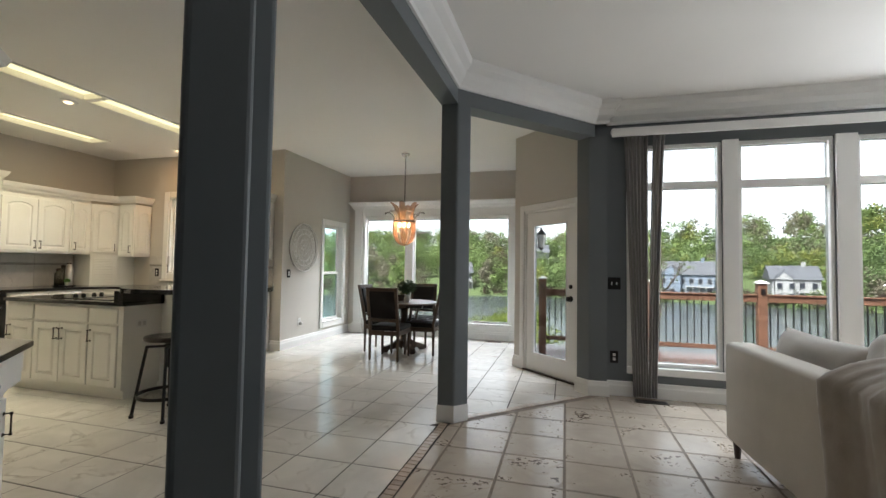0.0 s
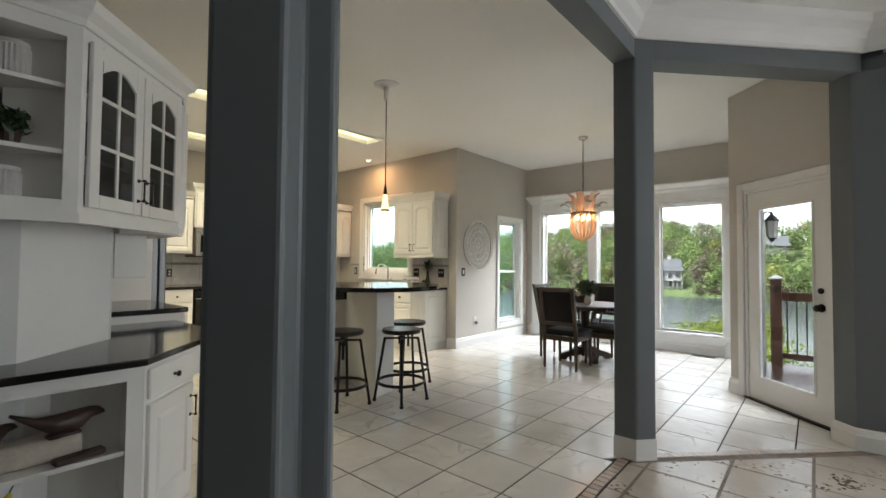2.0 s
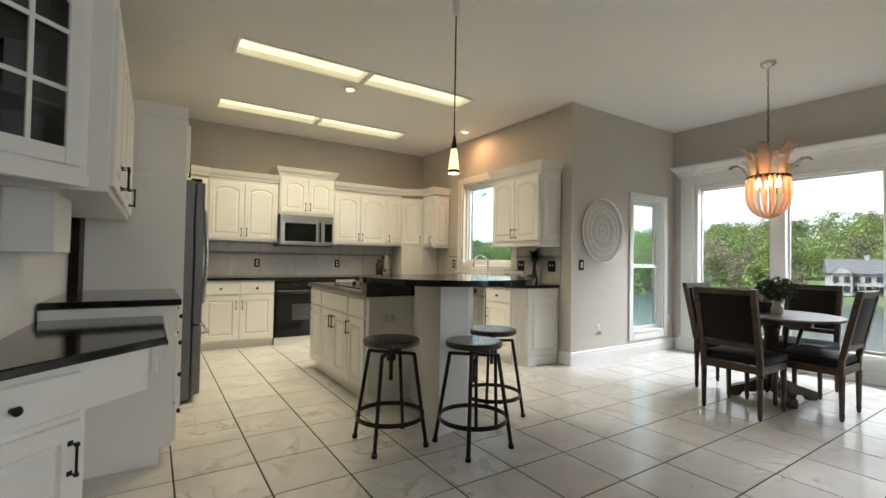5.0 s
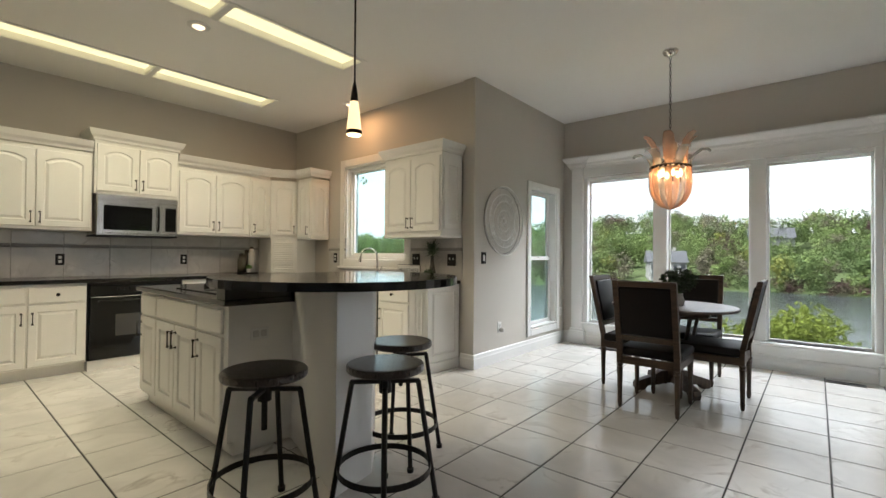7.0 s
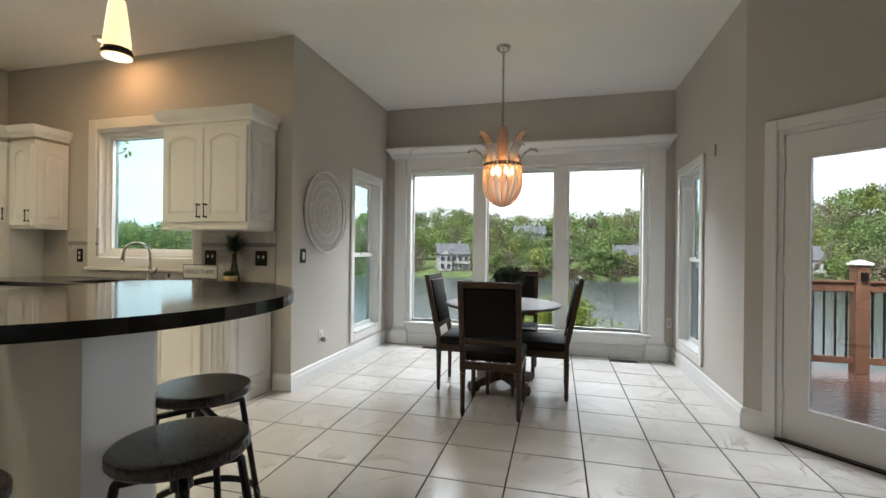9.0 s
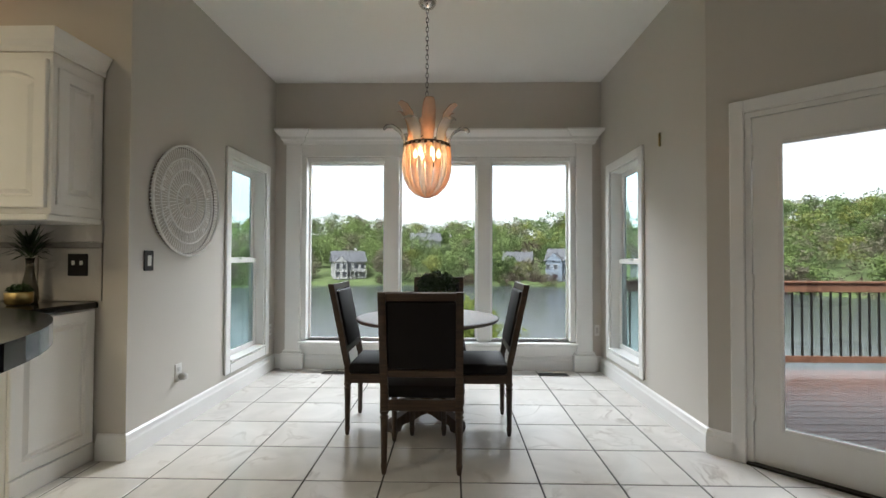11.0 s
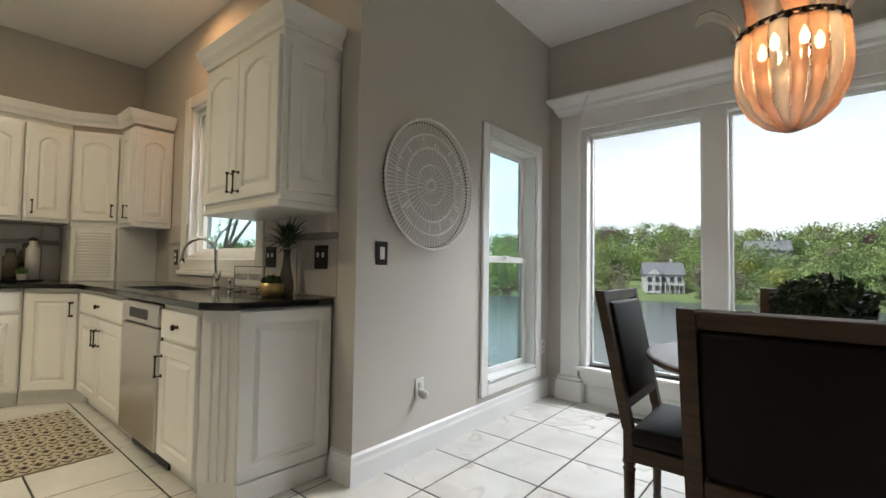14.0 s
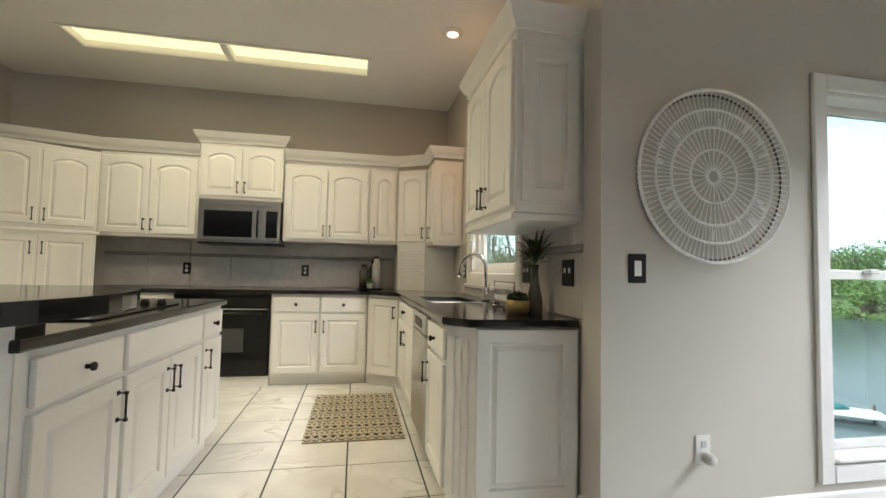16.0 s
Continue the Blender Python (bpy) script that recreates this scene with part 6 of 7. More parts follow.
part("back", soft_box(0.0, 2.1, 0.0, 0.19, 0.12, 0.795, 0.03, 0.004, 1), M_SOFA, th, smooth=True)
for x in (0.0, 1.88):
    part("arm", soft_box(x, x + 0.22, 0.221, 0.95, 0.14, 0.62, 0.05, 0.012, 2), M_SOFA, th, smooth=True)
part("seat_base", box(0.22, 1.88, 0.221, 0.95, 0.14, 0.32, bev=0.02), M_SOFA, th)
for x in (0.225, 1.055):
    part("seat_cushion", soft_box(x, x + 0.82, 0.25, 0.97, 0.322, 0.47, 0.04, 0.025, 4), M_SOFA, th, smooth=True)
def pillow_bm(w, h, d, seed=0.0, n=14):
    """A stuffed cushion in the local x-z plane: full in the middle, with a thin seam and drawn-in sides."""
    bm = bmesh.new()
    sides = []
    for sgn in (-1, 1):
        rows = []
        for j in range(n + 1):
            row = []
            for i in range(n + 1):
                u, v = 2 * i / n - 1, 2 * j / n - 1
                full = max(0.0, (1 - u ** 4) * (1 - v ** 4)) ** 0.55
                pull = 1 - 0.07 * (1 - abs(u) ** 2) * abs(v) ** 3
                pull2 = 1 - 0.07 * (1 - abs(v) ** 2) * abs(u) ** 3
                crease = 0.10 * d * noise.noise(Vector((u * 2.3 + seed, v * 2.3, sgn * 3.0)))
                row.append(bm.verts.new((u * w / 2 * pull2, sgn * (d / 2 * full + 0.004 + crease * full), v * h / 2 * pull)))
            rows.append(row)
        for a, b in zip(rows, rows[1:]):
            for i in range(n):
                bm.faces.new((a[i], a[i + 1], b[i + 1], b[i]))
        sides.append(rows)
    lo, hi = sides
    rim = [(0, i) for i in range(n)] + [(j, n) for j in range(n)] + [(n, n - i) for i in range(n)] + [(n - j, 0) for j in range(n)]
    for (a, b), (c, e) in zip(rim, rim[1:] + rim[:1]):
        bm.faces.new((lo[a][b], lo[c][e], hi[c][e], hi[a][b]))
    return bm


for x in (0.55, 1.44):
    part("back_cushion", pillow_bm(0.90, 0.50, 0.20, x), M_PILLOW, th, m=pose(x, 0.30, 0.68, -12, 0, 0), smooth=True)
for x in (0.05, 2.05):
    for y in (0.06, 0.88):
        part("leg", lathe([(0.018, 0.0), (0.03, 0.14)], 12), M_DARKWOOD, th, m=pose(x, y, 0))
for k, (x, y, z, rx, rz, mt, lb) in enumerate(((0.86, 0.56, 0.78, -24, 10, M_DPILLOW, "charcoal velvet throw pillow on the sofa"), (1.02, 0.34, 0.80, -22, -14, M_PILLOW, "rumpled grey-beige throw pillow on the sofa"), (1.30, 0.36, 0.82, -26, 12, M_PILLOW, "rumpled grey-beige throw pillow on the sofa"))):
    single("throw_pillow", pillow_bm(0.46, 0.42, 0.19, 9.0 + k), mt, lb, "pillow", SM @ pose(x, y, z, rx, 0, rz), smooth=True)
bm = bmesh.new()
grid = []
for j in range(30):
    v = j / 29
    row = []
    for i in range(24):
        u = i / 23
        x = 1.18 + 0.62 * u + 0.02 * math.sin(9 * v)
        s = v * 1.25
        if s < 0.66:
            y, z = -0.022, 0.14 + s
        elif s < 0.95:
            y, z = -0.02 + (s - 0.66), 0.80 + 0.10 * math.sin((s - 0.66) / 0.29 * 1.57)
        else:
            y, z = 0.27 + (s - 0.95) * 0.8, 0.87 - (s - 0.95) * 0.25
        cable = 0.010 * abs(math.sin(u * 8 * math.pi)) + 0.006 * abs(math.sin(v * 60 + 2 * math.sin(u * 25)))
        fold = 0.018 * math.sin(u * 11 + 2 * v)
        row.append(bm.verts.new((x, y - cable - fold, z + cable)))
    grid.append(row)
for a, b in zip(grid, grid[1:]):
    for i in range(23):
        bm.faces.new((a[i], a[i + 1], b[i + 1], b[i]))
th2 = single("knit_throw", bm, M_KNIT, "beige cable-knit throw draped over the sofa back", "blanket", SM, smooth=True)
md = th2.modifiers.new("wool", "SOLIDIFY")
md.thickness = 0.018
md.offset = 1.0

# ---- hutch by the south column ----
C0, C1, C2 = Vector((-2.655, 1.15)), Vector((-2.63, 1.96)), Vector((-3.20, 2.53))
hut = thing("built_in_hutch", "white built-in hutch with open shelves and glass doors", "cabinet")
a1 = math.degrees(math.atan2(C1.y - C0.y, C1.x - C0.x))
a2 = math.degrees(math.atan2(C2.y - C1.y, C2.x - C1.x))
L1, L2 = (C1 - C0).length, (C2 - C1).length
H0, H1 = 1.482, 2.255


def frame_box(bm, q, m):
    merge(bm, box(*q), m)


M1, M2 = pose(C0.x, C0.y, 0, 0, 0, a1), pose(C1.x, C1.y, 0, 0, 0, a2)
bm = bmesh.new()
D = 0.30
for q in ((0, 0.02, 0, D, H0, H1), (L1 - 0.05, L1, 0, D * 0.9, H0, H1), (0.02, L1 - 0.05, 0, D, H0, H0 + 0.05), (0.02, L1 - 0.05, 0, D, H1 - 0.06, H1)):
    frame_box(bm, q, M1)
for z in (1.72, 1.99):
    frame_box(bm, (0.02, L1 - 0.05, 0.02, D, z, z + 0.018), M1)
part("open_shelves", bm, M_CAB, hut)
bm = bmesh.new()
frame_box(bm, (0.02, L1 - 0.05, D - 0.012, D, H0 + 0.05, H1 - 0.06), M1)
part("shelf_back", bm, M_BACKSHELF, hut)
bm = bmesh.new()
for q in ((0, 0.03, 0.0, D, H0, H1), (L2 - 0.03, L2, 0.0, D, H0, H1), (0.03, L2 - 0.03, 0.0, D, H0, H0 + 0.04), (0.03, L2 - 0.03, 0.0, D, H1 - 0.05, H1)):
    frame_box(bm, q, M2)
for z in (1.72, 1.99):
    frame_box(bm, (0.03, L2 - 0.03, 0.03, D - 0.02, z, z + 0.015), M2)
part("glass_cabinet_body", bm, M_CAB, hut)
bm = bmesh.new()
frame_box(bm, (0.03, L2 - 0.03, D - 0.014, D, H0 + 0.04, H1 - 0.05), M2)
part("glass_cabinet_back", bm, M_BACKSHELF, hut)
for k in range(2):
    x0 = 0.035 + k * (L2 / 2 - 0.03)
    w = L2 / 2 - 0.04
    h = H1 - H0 - 0.07
    bm = bmesh.new()
    f = 0.06
    for q in ((0, f, 0, h), (w - f, w, 0, h), (f, w - f, 0, f)):
        box(q[0], q[1], -0.021, -0.001, q[2], q[3], bev=0.003, bm=bm)
    own = bmesh.new()
    arc_ = [(f + (w - 2 * f) * i / 12, h - f - 0.055 + 0.055 * math.sin(math.pi * i / 12)) for i in range(13)]
    lo = [own.verts.new((x, y, z)) for y in (-0.021, -0.001) for x, z in arc_]
    hi = [own.verts.new((x, y, h)) for y in (-0.021, -0.001) for x, z in arc_]
    for i in range(12):
        own.faces.new((lo[i], lo[i + 1], hi[i + 1], hi[i]))
        own.faces.new((lo[13 + i], hi[13 + i], hi[14 + i], lo[14 + i]))
        own.faces.new((lo[i], lo[13 + i], lo[14 + i], lo[i + 1]))
        own.faces.new((hi[i], hi[i + 1], hi[14 + i], hi[13 + i]))
    merge(bm, own)
    box(w / 2 - 0.008, w / 2 + 0.008, -0.018, -0.004, f, h - f, bm=bm)
    for z in (0.27, 0.48):
        box(f, w - f, -0.018, -0.004, z - 0.008, z + 0.008, bm=bm)
    d = part("glass_door", bm, M_CAB, hut, m=M2 @ pose(x0, 0, H0 + 0.03))
    g = part("pane", box(f - 0.004, w - f + 0.004, -0.012, -0.009, f - 0.004, h - f + 0.004), M_PANE, d)
    g.visible_shadow = False
    fitting(PULL, d, w - 0.03 if k == 0 else 0.03, -0.021, 0.12)
CRH = [(0, 0.0), (0.014, 0.0), (0.018, 0.03), (0.05, 0.06), (0.065, 0.10), (0, 0.10)]
part("crown", sweep([C2 + (C2 - C1).normalized() * 0.0 + Vector((-0.22, -0.22)), C2, C1, C0][::-1], [(u, v + H1) for u, v in CRH]), M_CAB, hut)
part("top_board", prism([C0, C1, C2, C2 + Vector((-0.21, -0.21)), C1 + Vector((-0.29, -0.12)), C0 + Vector((-0.29, 0.0))], H1 - 0.001, H1 + 0.012), M_CAB, hut)
part("light_rail", sweep([C0, C1, C2], [(0.012, H0 - 0.04), (0.012, H0 + 0.0), (-0.03, H0 + 0.0), (-0.03, H0 - 0.04)]), M_CAB, hut)

D0, D1, D2 = Vector((-2.66, 1.15)), Vector((-2.66, 2.235)), Vector((-3.235, 2.81))
DZ = 0.845
des = thing("built_in_desk", "white built-in desk base with open shelves and black granite top", "cabinet")
part("granite_top", prism([D0, D1, D2, (-4.02, 2.81), (-4.02, 2.265), (-3.39, 2.265), (-2.945, 1.835), (-2.945, 1.15)], DZ - 0.034, DZ, 0.006), M_GRANITE, des, "polished black granite top")
b1 = math.degrees(math.atan2(D1.y - D0.y, D1.x - D0.x))
b2 = math.degrees(math.atan2(D2.y - D1.y, D2.x - D1.x))
K1, K2 = (D1 - D0).length, (D2 - D1).length
N1, N2 = pose(D0.x, D0.y, 0, 0, 0, b1) @ pose(0, 0.03, 0), pose(D1.x, D1.y, 0, 0, 0, b2) @ pose(0, 0.03, 0)
bm = bmesh.new()
T = DZ - 0.036
for q in ((0.0, 0.03, 0, 0.30, 0, T), (K1 - 0.07, K1 - 0.005, 0, 0.28, 0, T), (0.03, K1 - 0.07, 0, 0.30, T - 0.06, T), (0.03, K1 - 0.07, 0, 0.30, 0.0, 0.09)):
    frame_box(bm, q, N1)
frame_box(bm, (0.03, K1 - 0.07, 0.015, 0.295, 0.42, 0.44), N1)
part("open_shelves", bm, M_CAB, des)
bm = bmesh.new()
frame_box(bm, (0.0, K1 - 0.07, 0.296, 0.304, 0.0, T), N1)
part("shelf_back", bm, M_CAB, des)
bm = bmesh.new()
frame_box(bm, (0.03, 0.50, 0.0, 0.42, 0.0, T), N2)
frame_box(bm, (0.50, K2 - 0.06, 0.0, 0.42, T - 0.17, T), N2)
part("drawer_body", bm, M_CAB, des)
part("apron", box(-4.015, D2.x - 0.02, 2.755, 2.78, T - 0.12, T, bev=0.004), M_CAB, des)
part("apron_drawer_front", box(-3.92, -3.42, 2.781, 2.797, T - 0.11, T - 0.012, bev=0.004), M_CAB, des)
fitting(KNOB, des, -3.67, 2.797, T - 0.06, -90)
fr_ = part("drawer_front", box(0, 0.42, -0.019, 0, 0, 0.14, bev=0.005), M_CAB, des, m=N2 @ pose(0.05, 0, T - 0.165))
fitting(KNOB, fr_, 0.21, -0.019, 0.07, 90)
fr_ = part("door", panel_bm(0.42, T - 0.28), M_CAB, des, m=N2 @ pose(0.05, 0, 0.09))
fitting(PULL, fr_, 0.385, -0.02, T - 0.28 - 0.12)
side = cabinet("side_base_cabinet", "white base cabinet with two banks of small drawers", pose(-4.035, 2.87, 0, 0, 0, 180), 0.95, 0.60, 0, 0.895,
               [("drawer", 0.02 + 0.46 * c_, 0.46 + 0.46 * c_, a_, b_, "k") for c_ in range(2) for a_, b_ in ((0.74, 0.87), (0.56, 0.72), (0.34, 0.54), (0.11, 0.32))], 0.09)
part("granite_top", box(-0.008, 0.95, -0.03, 0.60, 0.897, 0.934, bev=0.006), M_GRANITE, side, "polished black granite top")
for xa, wd in ((-3.30, 0.86), (-4.165, 0.865)):
    cabinet("wall_cabinet", "white arched wall cabinet above the side counter", pose(xa, 2.59, 0, 0, 0, 180), wd, 0.325, 1.44, 2.25, upper_pair(0, wd, 1.44, 2.25), group=UP)
crown([(-5.03, 2.59), (-3.30, 2.59)][::-1][::-1], 2.252, "white moulded crown on the side wall cabinets")
structure("trim_hutch_valance", box(-3.78, -3.37, 2.262, 2.42, 1.19, 1.44, bev=0.003), M_CAB, "white box panel under the hutch end", "trim")
wall_plate("wall_outlet", "white triple outlet on the hutch wall", pose(-2.95, 1.43, 0, 0, 0, 90) @ pose(0.0, -0.0005, 1.07), 0.075, 0.12, M_PLATE, SOCK, M_CERAM)
wall_plate("wall_switch", "white dimmer switch on the hutch wall", pose(-2.95, 1.60, 0, 0, 0, 90) @ pose(0.0, -0.0005, 1.07), 0.07, 0.115, M_PLATE, [(0, 0, 0.012, 0.03)], M_BLACK)


# things on the hutch shelves
def crock(m, r, h):
    th = thing("ribbed_crock", "grey ribbed ceramic crock on the hutch shelf", "crock", m, "crocks on the hutch")
    bm = bmesh.new()
    n = 48
    rings = []
    for zz, k in ((0, 0.92), (0.01, 1), (h * 0.85, 1), (h * 0.9, 0.95), (h, 1.0)):
        rings.append([bm.verts.new(((r * k + (0.004 * (i % 2) if zz < h * 0.86 else 0)) * math.cos(2 * math.pi * i / n), (r * k + (0.004 * (i % 2) if zz < h * 0.86 else 0)) * math.sin(2 * math.pi * i / n), zz)) for i in range(n)])
    for a, b in zip(rings, rings[1:]):
        for i in range(n):
            bm.faces.new((a[i], a[(i + 1) % n], b[(i + 1) % n], b[i]))
    bm.faces.new(rings[0][::-1])
    bm.faces.new(rings[-1])
    part("body", bm, M_CERAM, th)
    return th


crock(M1 @ pose(L1 - 0.20, 0.14, 2.009), 0.055, 0.15)
crock(M1 @ pose(L1 - 0.22, 0.14, 1.497), 0.06, 0.16)
th = thing("shelf_plant", "small green plant on the hutch shelf", "plant", M1 @ pose(L1 - 0.20, 0.14, 1.739))
part("pot", lathe([(0.03, 0), (0.04, 0.06), (0.035, 0.06), (0.001, 0.05)], 16), M_DARKWOOD, th)
foliage("foliage", th, 33, 200, 0.07, 0.022, M_PLANT, pose(0, 0, 0.10), 0.8)
th = thing("whitewashed_log", "whitewashed wooden trough on the desk shelf", "trough", N1 @ pose(K1 - 0.42, 0.16, 0.441))
part("trough", box(-0.22, 0.22, -0.07, 0.07, 0.0, 0.10, bev=0.02, seg=2), M_CREAM, th, smooth=True)


def carved_bird(m, s):
    bm = bmesh.new()
    tube([(-0.17 * s, 0, 0.13 * s), (-0.10 * s, 0, 0.085 * s), (-0.03 * s, 0, 0.055 * s), (0.05 * s, 0, 0.055 * s), (0.10 * s, 0, 0.075 * s), (0.125 * s, 0, 0.072 * s), (0.16 * s, 0, 0.06 * s)],
         [0.006 * s, 0.016 * s, 0.04 * s, 0.044 * s, 0.026 * s, 0.022 * s, 0.003 * s], 12, bm=bm)
    box(-0.05 * s, 0.06 * s, -0.025 * s, 0.025 * s, 0.0, 0.012 * s, bm=bm)
    return single("carved_bird", bm, M_DARKWOOD, "dark carved wooden bird on the desk shelf", "figurine", m, smooth=True)


carved_bird(N1 @ pose(K1 - 0.27, 0.11, 0.541, 0, 0, 10), 1.0)
carved_bird(N1 @ pose(K1 - 0.50, 0.16, 0.541, 0, 0, 30), 0.75)
single("driftwood_piece", box(-0.09, 0.09, -0.025, 0.025, 0.0, 0.03, bev=0.008), M_DARKWOOD, "dark driftwood piece on the desk shelf", "driftwood", N1 @ pose(K1 - 0.22, 0.05, 0.441, 0, 0, 8))
th = thing("tulips", "yellow tulips in a glass vase on the low shelf", "flowers", N1 @ pose(K1 - 0.50, 0.14, 0.091))
part("vase", lathe([(0.04, 0), (0.045, 0.1), (0.05, 0.16), (0.045, 0.16), (0.035, 0.02), (0.001, 0.015)], 20), M_CLEAR, th, smooth=True)
rng = random.Random(5)
for i in range(6):
    a, r = i * 1.05, 0.05 + 0.06 * rng.random()
    x, y, z = r * math.cos(a), r * math.sin(a), 0.24 + 0.06 * rng.random()
    part("stem", tube([(0, 0, 0.03), (x * 0.4, y * 0.4, 0.15), (x, y, z)], 0.003, 5), M_STEM, th)
    part("blossom", lathe([(0.003, 0), (0.014, 0.012), (0.016, 0.025), (0.009, 0.042), (0.003, 0.046)], 8), M_YELLOW, th, m=pose(x, y, z, 0, 40 * math.cos(a), 0), smooth=True)
    b = bmesh.new()
    d = Vector((math.cos(a + 0.5), math.sin(a + 0.5), 0))
    s_ = Vector((-d.y, d.x, 0)) * 0.012
    v = [b.verts.new(q) for q in (Vector((0, 0, 0.1)), d * 0.05 + s_ + Vector((0, 0, 0.2)), d * 0.11 + Vector((0, 0, 0.22)), d * 0.05 - s_ + Vector((0, 0, 0.2)))]
    b.faces.new(v)
    part("leaf", b, M_STEM, th)


# ---- outdoors ----
def smooth_step(a, b, x):
    t = min(1.0, max(0.0, (x - a) / (b - a)))
    return t * t * (3 - 2 * t)


def land(x, y):
    r = math.hypot(x + 2.5, y - 5)
    az = math.atan2(x + 2.5, y - 5)
    lake = 1 - smooth_step(radians(105), radians(130), abs(az))
    n = noise.noise(Vector((x * 0.02, y * 0.02, 3)))
    near = -3.0 - 3.0 * smooth_step(8, 24, r) - 3.5 * smooth_step(24, 34, r)
    rise = 5.5 * smooth_step(radians(6), radians(24), az) + 2.5 * smooth_step(radians(20), radians(40), -az) * 0
    far = -9.5 + rise * smooth_step(150, 230, r) + 3.6 * smooth_step(121, 131 + 4 * n, r) + 3.0 * smooth_step(132, 160, r) + 15 * smooth_step(155, 260, r) * (1 - 0.85 * smooth_step(radians(26), radians(42), -az)) + 5 * n * smooth_step(140, 220, r)
    wet = near if r < 70 else far
    dry = -3.0 + 0.3 * n
    return wet * lake + dry * (1 - lake)


RAD = [0, 6, 12, 18, 24, 28, 32, 40, 70, 105, 114, 118, 122, 126, 130, 136, 145, 155, 170, 190, 220, 260, 330, 500, 900, 1800, 3500]
bm = bmesh.new()
NA = 120
rings = []
for r in RAD[1:]:
    row = []
    for i in range(NA):
        a = 2 * math.pi * i / NA
        x, y = -2.5 + r * math.sin(a), 5 + r * math.cos(a)
        row.append(bm.verts.new((x, y, land(x, y))))
    rings.append(row)
c = bm.verts.new((-2.5, 5, land(-2.5, 5)))
for i in range(NA):
    bm.faces.new((c, rings[0][(i + 1) % NA], rings[0][i]))
for a, b in zip(rings, rings[1:]):
    for i in range(NA):
        bm.faces.new((a[i], a[(i + 1) % NA], b[(i + 1) % NA], b[i]))
structure("ground", bm, M_GRASS, "grassy banks and hills round the lake", "ground", smooth=True)
bm = bmesh.new()
rings = []
for r in (20, 40, 80, 140):
    rings.append([bm.verts.new((-2.5 + r * math.sin(2 * math.pi * i / 60 - 2.2), 5 + r * math.cos(2 * math.pi * i / 60 - 2.2), -7.0)) for i in range(43)])
for a, b in zip(rings, rings[1:]):
    for i in range(42):
        bm.faces.new((a[i], a[i + 1], b[i + 1], b[i]))
structure("water", bm, M_WATER, "grey rippled lake under an overcast sky", "lake")
bm = box(-8.0, 4.9, -2.4, 8.9, -3.4, -0.17)
structure("foundation_wall", bm, M_EXT, "plain foundation under the house", "wall")
bm = prism([(-8.4, -3.0), (5.4, -3.0), (5.4, 6.25), (-0.15, 6.25), (-0.80, 6.95), (-0.80, 9.2), (-8.4, 9.2)], CEIL + 0.121, CEIL + 0.35)
structure("roof_slab", bm, M_EXT, "plain roof over the rooms", "roof")

# woods on the far shore
rng = np.random.default_rng(42)
kinds = {"spring": ([], [], M_LEAF), "dark": ([], [], M_LEAF2), "bare": ([], [], M_LEAF3), "yellow": ([], [], M_LEAF4), "plum": ([], [], M_RED)}
trunks = bmesh.new()
CLEAR = [(-13.4, 3.4, 142), (15.0, 3.6, 140), (24.0, 3.0, 138)]


def grow(x, y, z, h, wd, kind, cards, size):
    V, F, _ = kinds[kind]
    lumps = [(rng.normal(0, wd * 0.30), rng.normal(0, wd * 0.30), h * (0.24 + 0.58 * rng.random()), wd * (0.24 + 0.20 * rng.random())) for _ in range(10)]
    lumps.append((0, 0, h * 0.82, wd * 0.3))
    L = np.array(lumps)[np.arange(cards) % len(lumps)]
    d = rng.normal(size=(cards, 3))
    d /= np.linalg.norm(d, axis=1)[:, None]
    p = np.array((x, y, z)) + L[:, :3] + d * (L[:, 3] * (0.35 + 0.7 * rng.random(cards)))[:, None]
    nrm = d + 0.35 * rng.normal(size=(cards, 3))
    nrm /= np.linalg.norm(nrm, axis=1)[:, None]
    a = np.cross(nrm, rng.normal(size=(cards, 3)))
    a /= np.linalg.norm(a, axis=1)[:, None]
    b = np.cross(nrm, a)
    s = (size * (0.6 + 0.8 * rng.random(cards)))[:, None]
    q = np.stack((p - a * s, p + b * s * 0.6, p + a * s, p - b * s * 0.6), axis=1).reshape(-1, 3)
    i = len(V)
    V.extend(map(tuple, q.tolist()))
    F.extend((i + 4 * k, i + 4 * k + 1, i + 4 * k + 2, i + 4 * k + 3) for k in range(cards))


count = 0
for k in range(900):
    az = math.radians(rng.uniform(-78, 70))
    r = 129 + 160 * rng.random() ** 1.1
    deg = math.degrees(az)
    if any(abs(deg - a) < w and r < d + 6 for a, w, d in CLEAR):
        continue
    x, y = -2.5 + r * math.sin(az), 5 + r * math.cos(az)
    z = land(x, y)
    u = rng.random()
    kind = "spring" if u < 0.42 else "dark" if u < 0.68 else "bare" if u < 0.88 else "yellow" if u < 0.97 else "plum"
    h = rng.uniform(8.5, 14) * (0.66 if r < 145 else 1.0)
    grow(x, y, z - 0.5, h, h * rng.uniform(0.55, 0.85), kind, 520 if r < 190 else 420, 0.36 if r < 190 else 0.46)
    if r < 160 and k % 3 == 0:
        tube([(x, y, z - 0.5), (x + rng.normal(0, 0.3), y, z + h * 0.6)], [0.22, 0.08], 5, bm=trunks)
    count += 1
